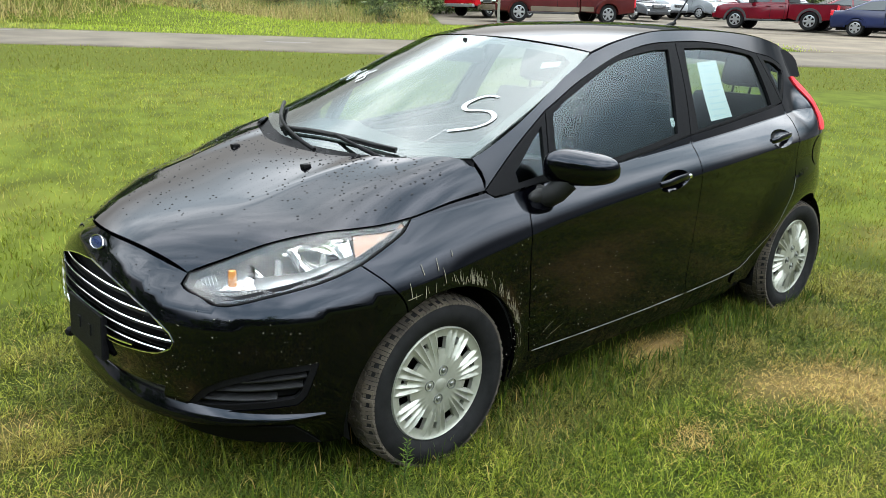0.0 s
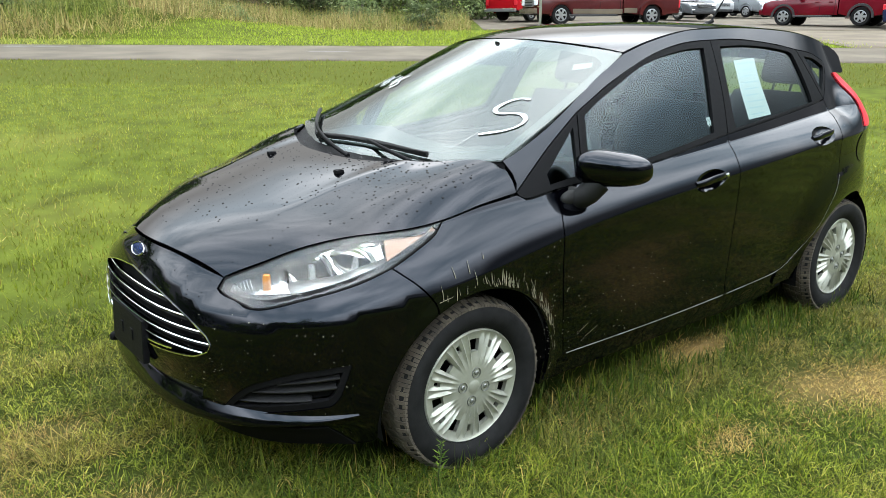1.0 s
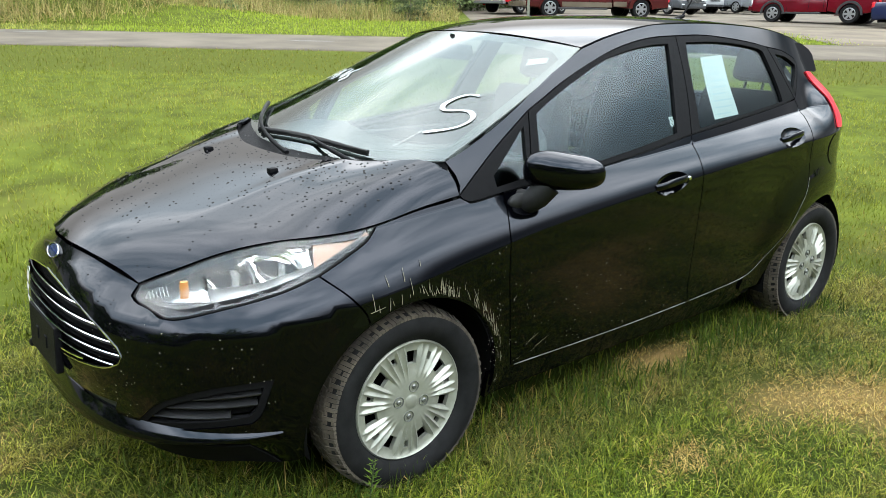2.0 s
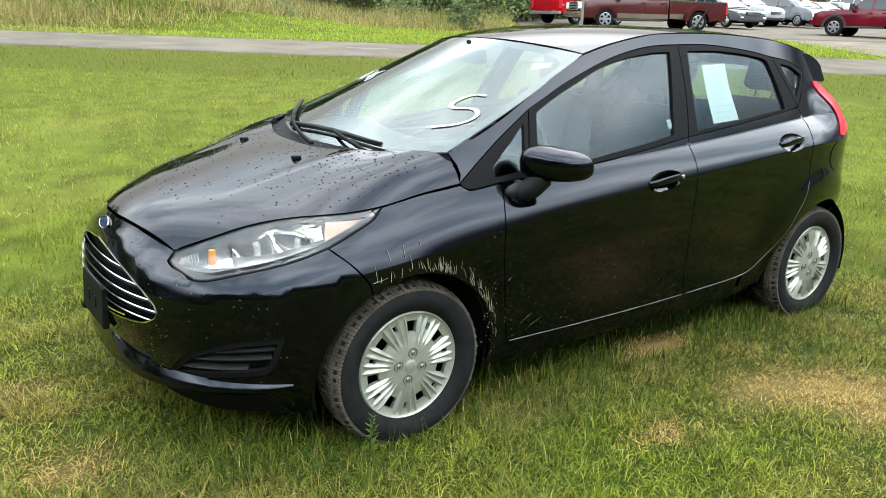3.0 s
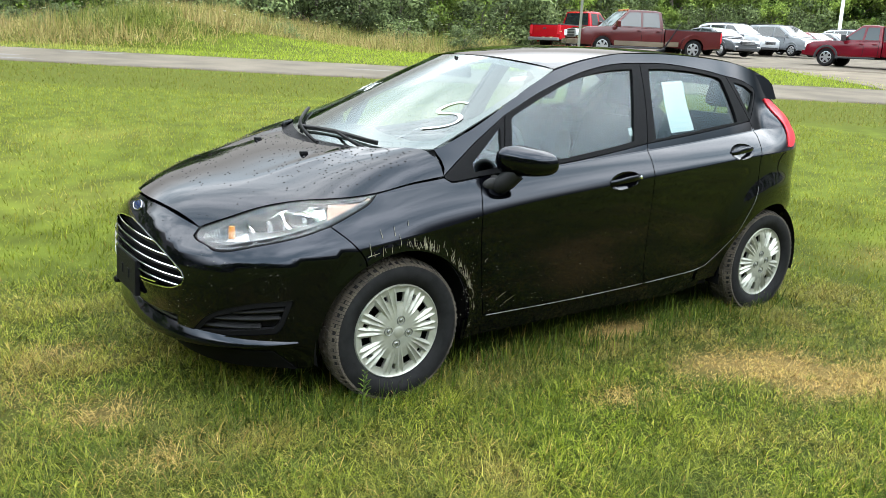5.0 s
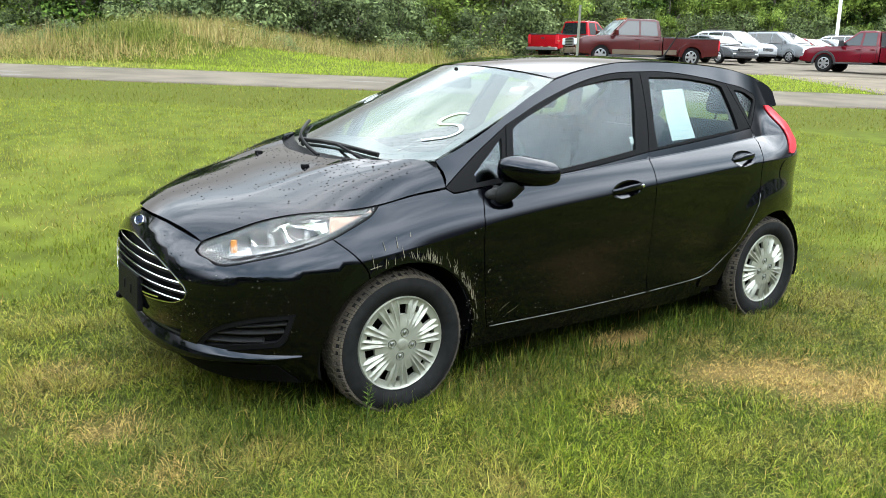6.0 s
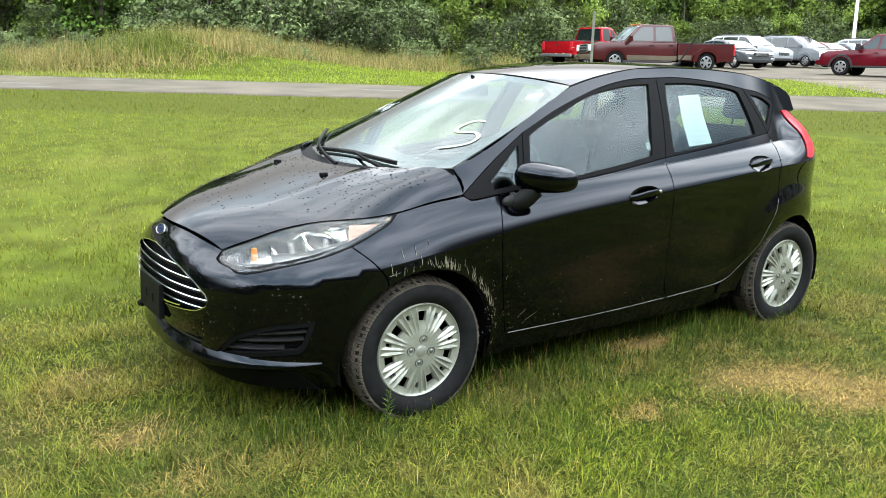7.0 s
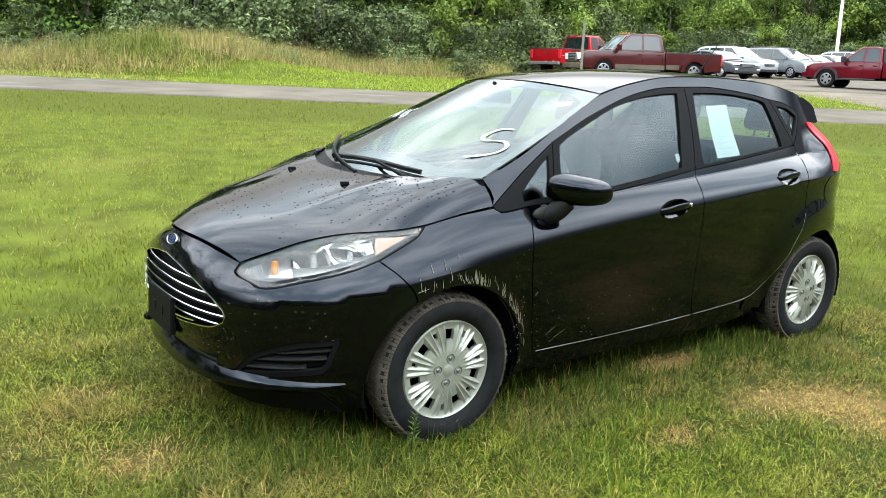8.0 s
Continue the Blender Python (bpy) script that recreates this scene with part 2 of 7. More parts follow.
def glass(name, tint, face_on, rough=0.0, sheen=(0.84, 0.95, 1.0)):
    """A thin pane: mirrors face_on of the light straight on and more at a slant, lets the tinted rest through."""
    m = bpy.data.materials.new(name)
    m.use_nodes = True
    n, l = m.node_tree.nodes, m.node_tree.links
    n.clear()
    out, mix = n.new("ShaderNodeOutputMaterial"), n.new("ShaderNodeMixShader")
    clear, gloss, slant = n.new("ShaderNodeBsdfTransparent"), n.new("ShaderNodeBsdfGlossy"), n.new("ShaderNodeLayerWeight")
    clear.inputs["Color"].default_value = (*tint, 1)
    gloss.inputs["Roughness"].default_value = rough
    gloss.inputs["Color"].default_value = (*sheen, 1)
    slant.inputs["Blend"].default_value = 0.5
    fifth, span = n.new("ShaderNodeMath"), n.new("ShaderNodeMapRange")
    fifth.operation, fifth.inputs[1].default_value = "POWER", 5.0
    span.inputs["To Min"].default_value, span.inputs["To Max"].default_value = face_on, 1.0
    l.new(slant.outputs["Facing"], fifth.inputs[0])
    l.new(fifth.outputs["Value"], span.inputs["Value"])
    l.new(span.outputs["Result"], mix.inputs["Fac"])
    l.new(clear.outputs["BSDF"], mix.inputs[1])
    l.new(gloss.outputs["BSDF"], mix.inputs[2])
    l.new(mix.outputs["Shader"], out.inputs["Surface"])
    return m


GLASS = glass("side_glass", (0.70, 0.81, 0.80), 0.042)
SCREEN_GLASS = glass("windscreen_glass", (0.50, 0.57, 0.54), 0.11, sheen=(0.90, 0.96, 0.95))
CLEAR = glass("headlight_cover", (0.95, 0.95, 0.94), 0.045, sheen=(0.95, 0.95, 0.94))
LAMP_HOUSING = material("lamp_housing_grey", (0.26, 0.265, 0.27), 0.3, 0.5)
LAMP_SMOKE = material("lamp_back_silver", (0.50, 0.505, 0.50), 0.3, 0.1)
SLAT = material("satin_slat", (0.012, 0.012, 0.0125), 0.3, noise_scale=60, spec=0.45)
NECK = material("mirror_neck_black", (0.006, 0.006, 0.006), 0.6, noise_scale=60, spec=0.25)


# ---- ground ----
VIEW = Vector((-0.57, -0.82))


def ahead(x, y):
    return (1.67 - x) * 0.57 + (3.43 - y) * 0.82


def rise(x, y):
    """Height of the lawn: level under the car, then a gentle slope up to the trees."""
    u = (ahead(x, y) - 4.6) / 0.6
    z = 0.042 * 0.6 * (math.log1p(math.exp(u)) if u < 40 else u)
    z -= 0.012 * max(0.0, ahead(x, y) - 24)
    return 2.2 + 0.2 * math.tanh((z - 2.2) / 4) if z > 2.2 else z


ROAD_N, ROAD_T = Vector((0.62, 0.785)), Vector((-0.785, 0.62))


def spot(n, t):
    """World x, y from the distance across (n) and along (t) the lane behind the car."""
    return ROAD_N.x * n + ROAD_T.x * t, ROAD_N.y * n + ROAD_T.y * t


def lane(x, y):
    return ROAD_N.x * x + ROAD_N.y * y, ROAD_T.x * x + ROAD_T.y * y


def sheet(name, xs, ys, fn, mat, label, category):
    verts = [fn(x, y) for y in ys for x in xs]
    w = len(xs)
    if name != "ground":
        # the rim dips under the turf
        ys = [ys[0] - 0.02] + list(ys) + [ys[-1] + 0.02]
        low = lambda x, y: (*fn(x, y)[:2], fn(x, y)[2] - 0.08)
        verts = [low(x, ys[0]) for x in xs] + verts + [low(x, ys[-1]) for x in xs]
    faces = [(j * w + i, j * w + i + 1, (j + 1) * w + i + 1, (j + 1) * w + i) for j in range(len(ys) - 1) for i in range(w - 1)]
    ob = link_mesh(name, verts, faces, mat)
    return tagged(ob, label, category, kind="structure")


def dryness(x, y):
    """Worn, sun-dried places in the lawn (numpy arrays)."""
    d = np.zeros_like(x)
    for cx, cy, rx, ry, k in ((-1.48, 1.24, 0.17, 0.12, 1.1), (-1.68, 1.38, 0.22, 0.17, 1.3), (-1.88, 1.47, 0.20, 0.15, 1.2), (-1.72, 1.66, 0.20, 0.12, 1.1), (-2.0, 1.72, 0.25, 0.13, 1.1), (-0.83, 1.28, 0.12, 0.075, 1.7), (-1.1, 1.36, 0.18, 0.07, 0.5), (-2.4, 1.85, 0.5, 0.2, 0.6), (1.07, -0.30, 0.15, 0.10, 1.0), (1.07, 0.40, 0.14, 0.13, 1.0), (0.95, 0.85, 0.2, 0.1, 0.5), (1.45, 0.1, 0.3, 0.3, 0.35), (-1.46, 0.71, 0.20, 0.07, 3.2), (-0.35, -6.8, 0.7, 0.6, 0.4), (0.8, -5.4, 0.7, 0.4, 0.25), (0.35, -3.6, 0.9, 0.5, 0.25), (2.2, -1.6, 0.7, 0.5, 0.4), (-3.2, -8.0, 1.4, 0.8, 0.2), (-4.4, 0.6, 0.5, 0.2, 0.6)):
        d += k * np.exp(-(((x - cx) / rx) ** 2 + ((y - cy) / ry) ** 2))
    return d


def closeness(x, y):
    """1 round the car and the viewer, falling softly to 0 (numpy arrays)."""
    return np.clip(2.6 - 1.6 * np.hypot((x + 0.6) / 4.2, (y - 0.9) / 3.0), 0, 1)


LAWN = material("lawn_soil", (0.053, 0.066, 0.008), 0.95, noise_scale=3, vary=0.4, bump=0.5, bump_scale=80, spec=0.05)
ln, ll = LAWN.node_tree.nodes, LAWN.node_tree.links
turf = [k for k in ln if k.type == "VALTORGB"][0].outputs["Color"]
# the first tint darkens the soil in place of shade low among the blades
for name, tint in (("gap_shade", (0.016, 0.022, 0.004, 1)), ("dry", (0.20, 0.125, 0.05, 1)), ("rough", (0.048, 0.056, 0.007, 1))):
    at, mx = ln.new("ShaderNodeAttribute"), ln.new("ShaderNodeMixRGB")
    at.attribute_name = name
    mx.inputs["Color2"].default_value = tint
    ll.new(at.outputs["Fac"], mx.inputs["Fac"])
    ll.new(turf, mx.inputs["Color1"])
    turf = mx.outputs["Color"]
ll.new(turf, ln["Principled BSDF"].inputs["Base Color"])
ASPHALT = material("worn_asphalt", (0.088, 0.074, 0.056), 0.95, spec=0.15, noise_scale=0.9, vary=0.3, bump=0.4, bump_scale=60)
GRAVEL = material("tan_gravel", (0.110, 0.090, 0.066), 0.95, spec=0.15, noise_scale=0.7, vary=0.3, bump=0.6, bump_scale=40)
rings = [0.0] + [0.5 * 1.09**i for i in range(90)]


def soil(r, a):
    x, y = -1 + r * math.cos(a), 1 + r * math.sin(a)
    return x, y, rise(x, y)


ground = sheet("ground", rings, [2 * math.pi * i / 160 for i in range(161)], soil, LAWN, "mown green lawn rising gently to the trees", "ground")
co = np.empty(3 * len(ground.data.vertices))
ground.data.vertices.foreach_get("co", co)
# soil round the car is painted darker where shade gathers between blades
for name, values in (("gap_shade", 0.9 * np.clip(2.2 - 1.5 * np.hypot((co[0::3] + 0.55) / 2.85, (co[1::3] - 0.6) / 2.1), 0, 1)), ("dry", np.clip(dryness(co[0::3], co[1::3]) * 0.26, 0, 0.8)), ("rough", ((0.62 * co[0::3] + 0.785 * co[1::3] < -10.6) & (0.62 * co[0::3] + 0.785 * co[1::3] > -15)) * 0.9)):
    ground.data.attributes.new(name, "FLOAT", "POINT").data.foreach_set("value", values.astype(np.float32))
sheet("road", [-60 + 2.0 * i for i in range(61)], [-19.1 + 0.47 * i for i in range(10)], lambda t, n: (*spot(n, t), rise(*spot(n, t)) + 0.012), ASPHALT, "narrow grey worn asphalt lane", "road")
PATCH = material("dark_tar_patch", (0.075, 0.068, 0.06), 0.85, noise_scale=6, vary=0.3)
patch_rng = random.Random(4)
for k in range(9):
    t0, n0 = patch_rng.uniform(-16, 6), patch_rng.choice((-15.5, -16.4, -18.4, -17.2))
    bm = bmesh.new()
    ring = []
    for i in range(14):
        a = 2 * math.pi * i / 14
        r = patch_rng.uniform(0.6, 1.2)
        x, y = spot(n0 + 0.16 * r * math.sin(a), t0 + patch_rng.uniform(0.6, 0.8) * r * math.cos(a))
        ring.append(bm.verts.new((x, y, rise(x, y) + 0.017)))
    bm.faces.new(ring)
    tagged(part("road_patch", bm, PATCH, None), "dark cracked patch in the asphalt lane", "road patch", kind="structure")
sheet("driveway", [11.5 + 1.5 * i for i in range(14)], [-29.5 + 1.05 * i for i in range(11)], lambda t, n: (*spot(n, t), rise(*spot(n, t)) + 0.0135), GRAVEL, "tan gravelly driveway into the lot", "road")
sheet("parking_lot", [2 + 2.0 * i for i in range(40)], [-64 + 1.75 * i for i in range(21)], lambda t, n: (*spot(n, t), rise(*spot(n, t)) + 0.016), ASPHALT, "grey asphalt parking lot", "parking lot")


# ---- the hatchback: its surfaces (x forward from the front axle, y to its left, z up from the ground) ----
BASE = -2.489
AXLE_Z = 0.285
NOSE_FROM = -0.1
half_width = spline((-3.25, 0.25), (-3.15, 0.40), (-3.0, 0.575), (-2.9, 0.665), (-2.75, 0.76), (-2.5, 0.832), (-1.9, 0.846), (-1.2, 0.845), (-0.5, 0.838), (-0.1, 0.84), (0.4, 0.84), (0.9, 0.84))
belt_z = spline((-3.2, 1.06), (-2.6, 1.06), (-1.8, 1.0), (-1.2, 0.955), (-0.75, 0.92), (-0.44, 0.895), (-0.2, 0.88), (0.07, 0.848), (0.4, 0.79), (0.7, 0.715), (0.9, 0.66))
belt_in = spline((-3.2, 0.16), (-2.6, 0.14), (-1.8, 0.10), (-1.2, 0.085), (-0.44, 0.085), (0.07, 0.11), (0.5, 0.13), (0.9, 0.15))
crease_z = spline((-3.2, 0.95), (-2.3, 0.93), (-1.8, 0.89), (-1.2, 0.84), (-0.5, 0.77), (-0.2, 0.72), (0.1, 0.68), (0.5, 0.62), (0.9, 0.58))
nose_x = spline((0.1, 0.66), (0.2, 0.74), (0.3, 0.815), (0.4, 0.85), (0.5, 0.862), (0.6, 0.852), (0.7, 0.82), (0.76, 0.785), (0.82, 0.73), (0.9, 0.6))


def ease(t):
    t = min(1.0, max(0.0, t))
    return t * t * (3 - 2 * t)


ledge_z = spline((0.0, 0.70), (0.3, 0.698), (0.46, 0.678), (0.6, 0.642), (0.72, 0.638), (0.85, 0.662), (1.1, 0.71), (1.4, 0.76))


def nose_e(a, z):
    """How square the nose is: blunt below the ledge under the lamps, slimmer above it."""
    return 0.4 + 0.22 * ease((z - ledge_z(abs(a))) / 0.055)


def slab_y(x, z):
    """Half width of the body's side, without the rounded nose."""
    w, zb, zc = half_width(x), belt_z(x), crease_z(x)
    full = 0.08 * ease((-2.45 - x) / 0.25)
    b_in = belt_in(x) - full
    if z <= zc:
        t = (zc - z) / 0.55
        y = w - 0.008 * t - 0.05 * t * t
    elif z <= zb:
        t = (z - zc) / (zb - zc)
        y = w - b_in * (0.45 * t + 0.55 * t * t)
    else:
        y = w - b_in - 0.44 * (z - zb) - 0.16 * (z - zb) ** 2 - full * ease((z - zb) / 0.16)
    if x < -2.6 and z < 0.62:
        y -= 0.12 * ease((-2.6 - x) / 0.3) * ease((0.62 - z) / 0.3)
    if x > 0.3 and z < 0.30:
        y -= 0.07 * ease((x - 0.3) / 0.2) * ease((0.30 - z) / 0.16)
    for cx in (0.0, BASE):
        r = math.hypot(x - cx, z - AXLE_Z)
        y += 0.012 * math.exp(-(((r - 0.345) / 0.05) ** 2))
    # the haunch over the rear wheel
    r = math.hypot(x - BASE, z - AXLE_Z)
    y += 0.032 * math.exp(-(((r - 0.43) / 0.10) ** 2)) * ease((z - 0.35) / 0.2)
    return y


def side_y(x, z):
    y = slab_y(x, z)
    if x > NOSE_FROM:
        c = (x - NOSE_FROM) / (nose_x(z) - NOSE_FROM)
        k = max(1e-6, 1 - min(1.0, c) ** 3.17)
        low, high = k ** 0.62, k ** 0.4
        for _ in range(14):
            mid = (low + high) / 2
            if k ** nose_e(math.asin(mid), z) > mid:
                low = mid
            else:
                high = mid
        y *= (low + high) / 2
    return y


def side(x, z):
    return Vector((x, side_y(x, z), z))


def nose(a, z):
    """The nose round the front: a turns from the middle (0) to the car's left side."""
    q = math.sin(a)
    c = max(0.0, 1 - abs(q) ** (1 / nose_e(a, z))) ** (1 / 3.17)
    x = NOSE_FROM + c * (nose_x(z) - NOSE_FROM)
    return Vector((x, q * slab_y(x, z), z))


def turn_at(x, z):
    """The nose's turn for a point of the side."""
    return math.asin(min(1.0, side_y(x, z) / slab_y(x, z)))


def turn_of(y, z):
    return math.asin(max(-1.0, min(1.0, y / slab_y(0.5, z))))


hood_mid = spline((-0.3, 1.02), (-0.1, 1.003), (0.0, 0.99), (0.165, 0.963), (0.4, 0.905), (0.6, 0.852), (0.7, 0.815), (0.775, 0.772), (0.82, 0.735))
hood_edge_z = spline((-0.3, 0.912), (-0.23, 0.904), (-0.08, 0.885), (0.069, 0.857), (0.168, 0.846), (0.254, 0.84), (0.352, 0.834), (0.448, 0.814), (0.523, 0.788), (0.614, 0.744), (0.677, 0.711), (0.8, 0.65))
hood_edge_y = spline((-0.3, 0.738), (-0.23, 0.736), (-0.08, 0.731), (0.069, 0.722), (0.168, 0.705), (0.254, 0.678), (0.352, 0.629), (0.448, 0.576), (0.523, 0.53), (0.614, 0.464), (0.677, 0.411), (0.8, 0.30))


def hood(x, y):
    ye = hood_edge_y(x)
    drop = hood_mid(x + 0.45 * ye * ye) - hood_edge_z(x)
    back = ease((0.35 - x) / 0.6)
    z = hood_mid(x + 0.45 * y * y) - drop * (abs(y) / ye) ** (4 + 8 * back)
    z += 0.055 * back * (abs(y) / 0.68) ** 2 * (1 - (abs(y) / ye) ** 12)
    # two soft ridges run forward from the screen
    ridge = 0.36 + 0.12 * (0.3 - x)
    return Vector((x, y, z + 0.006 * math.exp(-(((abs(y) - ridge) / 0.05) ** 2)) * ease((0.6 - x) / 0.4)))


def screen(q, v):
    """Windscreen: q from its right edge (-1) to its left (1), v from its foot to the roof."""
    w = 0.683 - 0.132 * v + 0.05 * v * (1 - v)
    y = q * w
    x = (-0.02 - 0.43 * y * y) * (1 - v) + (-0.86 - 0.42 * y * y) * v
    z = (0.975 + 0.09 * y * y) * (1 - v) + (1.397 - 0.148 * y * y) * v
    b = 0.10 * v * (1 - v) * (1 - 0.8 * q * q)
    return Vector((x + 0.4 * b, y, z + b * 0.9))


roof_mid = spline((-3.0, 1.335), (-2.8, 1.375), (-2.6, 1.41), (-2.3, 1.445), (-1.9, 1.466), (-1.5, 1.464), (-1.2, 1.449), (-1.0, 1.426), (-0.86, 1.398), (-0.8, 1.38))
roof_edge = spline((-3.0, 1.285), (-2.8, 1.325), (-2.6, 1.37), (-2.3, 1.42), (-1.9, 1.444), (-1.517, 1.441), (-1.35, 1.426), (-1.147, 1.391), (-0.987, 1.352), (-0.8, 1.30))


def roof(x, y):
    k = min(x, -0.86)
    w = side_y(min(x, -0.987), roof_edge(min(x, -0.987)))
    return Vector((x, y, roof_mid(x) - (roof_mid(x) - roof_edge(x)) * (abs(y) / w) ** 2.4))


tail_x = spline((0.15, -3.0), (0.3, -3.13), (0.5, -3.18), (0.7, -3.17), (0.9, -3.12), (1.1, -3.02), (1.3, -2.9), (1.4, -2.8))


def tail(a, z):
    """The back, a turning from the middle to the side."""
    q = math.sin(a)
    x = tail_x(z) + 0.34 * (1 - math.cos(a)) ** 1.5
    return Vector((x, q * min(0.64, slab_y(-2.9, z) * 0.96), z))


def arc(cx, cz, r, a0, a1, n=9):
    return [(cx + r * math.cos(radians(a0 + (a1 - a0) * i / n)), cz + r * math.sin(radians(a0 + (a1 - a0) * i / n))) for i in range(n + 1)]


# ---- the hatchback: its parts ----
car = thing("hatchback_car", "glossy black five-door hatchback, rain-beaded and mud-splashed, on the lawn", "car")

FRONT_GAP = [(-0.426, 0.905), (-0.388, 0.781), (-0.386, 0.66), (-0.402, 0.531), (-0.424, 0.396), (-0.45, 0.285)]
MID_GAP_LOW = [(-1.511, 0.289), (-1.476, 0.377), (-1.451, 0.533), (-1.44, 0.681), (-1.437, 0.80), (-1.436, 0.87), (-1.455, 0.95), (-1.475, 1.008)]
MID_GAP_HIGH = [(-1.475, 1.008), (-1.516, 1.14), (-1.544, 1.249), (-1.573, 1.392)]
BELT_FRONT = [(-1.475, 1.008), (-1.155, 0.966), (-0.891, 0.937), (-0.555, 0.912), (-0.426, 0.9)]
BELT_REAR = [(-2.36, 1.10), (-2.043, 1.063), (-1.796, 1.038), (-1.475, 1.008)]
REAR_GAP = [(-2.36, 1.10), (-2.375, 1.045), (-2.327, 0.987), (-2.288, 0.916), (-2.287, 0.838), (-2.283, 0.759), (-2.266, 0.697), (-2.217, 0.605), (-2.169, 0.512), (-2.091, 0.405), (-2.021, 0.34), (-1.957, 0.315), (-1.888, 0.305), (-1.746, 0.298), (-1.511, 0.289)]
FRAME_A = [(-0.245, 0.911), (-0.352, 0.984), (-0.46, 1.053), (-0.628, 1.149)]
FRAME_B = [(-0.628, 1.149), (-0.718, 1.187), (-0.836, 1.237), (-0.996, 1.293), (-1.16, 1.342), (-1.325, 1.375), (-1.45, 1.388), (-1.573, 1.392)]
FRAME_C = [(-1.573, 1.392), (-1.746, 1.394), (-1.921, 1.383), (-2.1, 1.363), (-2.246, 1.339)]
FRAME_D = [(-2.246, 1.339), (-2.385, 1.318), (-2.50, 1.278)]
FRAME_E = [(-2.50, 1.278), (-2.505, 1.25), (-2.41, 1.145), (-2.36, 1.10)]
HOOD_LINE = [(0.069, 0.857), (-0.08, 0.885), (-0.19, 0.898), (-0.245, 0.905)]
LAMP_LOW = [(0.29, 0.751), (0.375, 0.725), (0.454, 0.705), (0.562, 0.68), (0.635, 0.66), (0.675, 0.655), (0.70, 0.67)]
LAMP_FRONT = [(0.70, 0.67), (0.704, 0.684), (0.679, 0.711)]
LAMP_TOP = [(0.679, 0.711), (0.614, 0.744), (0.523, 0.788), (0.448, 0.814), (0.352, 0.834), (0.254, 0.84), (0.168, 0.846), (0.069, 0.857)]
LAMP_BACK = [(0.069, 0.857), (0.111, 0.824), (0.193, 0.789), (0.29, 0.751)]
BUMPER_CUT = [(0.29, 0.751), (0.259, 0.723), (0.226, 0.692), (0.182, 0.636), (0.172, 0.596)]


def flipped(pts):
    return pts[::-1]


def moved(poly, dx, dz):
    return [p + Vector((dx, dz)) for p in poly]


def crease_lines(zf, x0, x1, gaps=(-0.012, -0.004, 0.004, 0.012), step=0.018):
    return [[Vector((x0 + (x1 - x0) * i / 200, zf(x0 + (x1 - x0) * i / 200) + g)) for i in range(0, 201, max(1, int(step * 200 / abs(x1 - x0))))] for g in gaps]


SIDE_LINES = crease_lines(crease_z, -3.0, 0.3) + crease_lines(belt_z, -3.0, 0.3, (-0.004, 0.004))
CUPS = {"front": (-1.235, 0.85, 0.105, 0.040), "rear": (-2.145, 0.952, 0.098, 0.038)}


def oval(cx, cz, rx, rz, n=28, tilt=0.1):
    return [Vector((cx + rx * math.cos(2 * math.pi * i / n), cz + rz * math.sin(2 * math.pi * i / n) - tilt * rx * math.cos(2 * math.pi * i / n))) for i in range(n)]


def door_handle(which, door, hand):
    """A scooped cup with a grab bar across it."""
    cx, cz, rx, rz = CUPS[which]

    def cup(x, z):
        dx = (x - cx) / rx
        r2 = dx * dx + ((z - cz + 0.1 * (x - cx)) / rz) ** 2
        p = side(x, z)
        return Vector((p.x, p.y - 0.028 * max(0.0, 1 - r2) ** 0.7, p.z))

    bowl = panel("handle_cup", oval(cx, cz, rx, rz), cup, PAINT, door, "scooped handle recess", gap=0, step=0.012, thick=False, mirror=hand)
    bm = bmesh.new()
    rings = []
    for i in range(15):
        t = i / 14 * 2 - 1
        x = cx + t * rx * 0.97
        z = cz + 0.004 - 0.1 * t * rx + 0.004 * (1 - t * t)
        y = side_y(x, z) + 0.020 * (1 - abs(t) ** 4) - 0.004
        h, d = 0.0125 + 0.003 * (1 - t * t), 0.008
        ring = []
        for k in range(10):
            a = 2 * math.pi * k / 10
            ring.append(bm.verts.new((x, (y + d * math.cos(a)) * (-1 if hand else 1), z + h * math.sin(a))))
        rings.append(ring)
    for a, b in zip(rings, rings[1:]):
        for k in range(10):
            bm.faces.new((a[k], a[(k + 1) % 10], b[(k + 1) % 10], b[k]))
    bm.faces.new(rings[0]), bm.faces.new(rings[-1])
    part("handle", bm, PAINT, door, "glossy black grab handle", 40)
    if which == "front" and not hand:
        bm = bmesh.new()
        spin(bm, [(0.0, 0.006), (0.006, 0.006), (0.009, 0.004), (0.009, -0.01)], 16)
        bmesh.ops.translate(bm, vec=(cx - rx * 0.86, side_y(cx, cz) + 0.012, cz + 0.014), verts=bm.verts)
        part("key_lock", bm, CHROME, door, "small chrome key lock", 40)


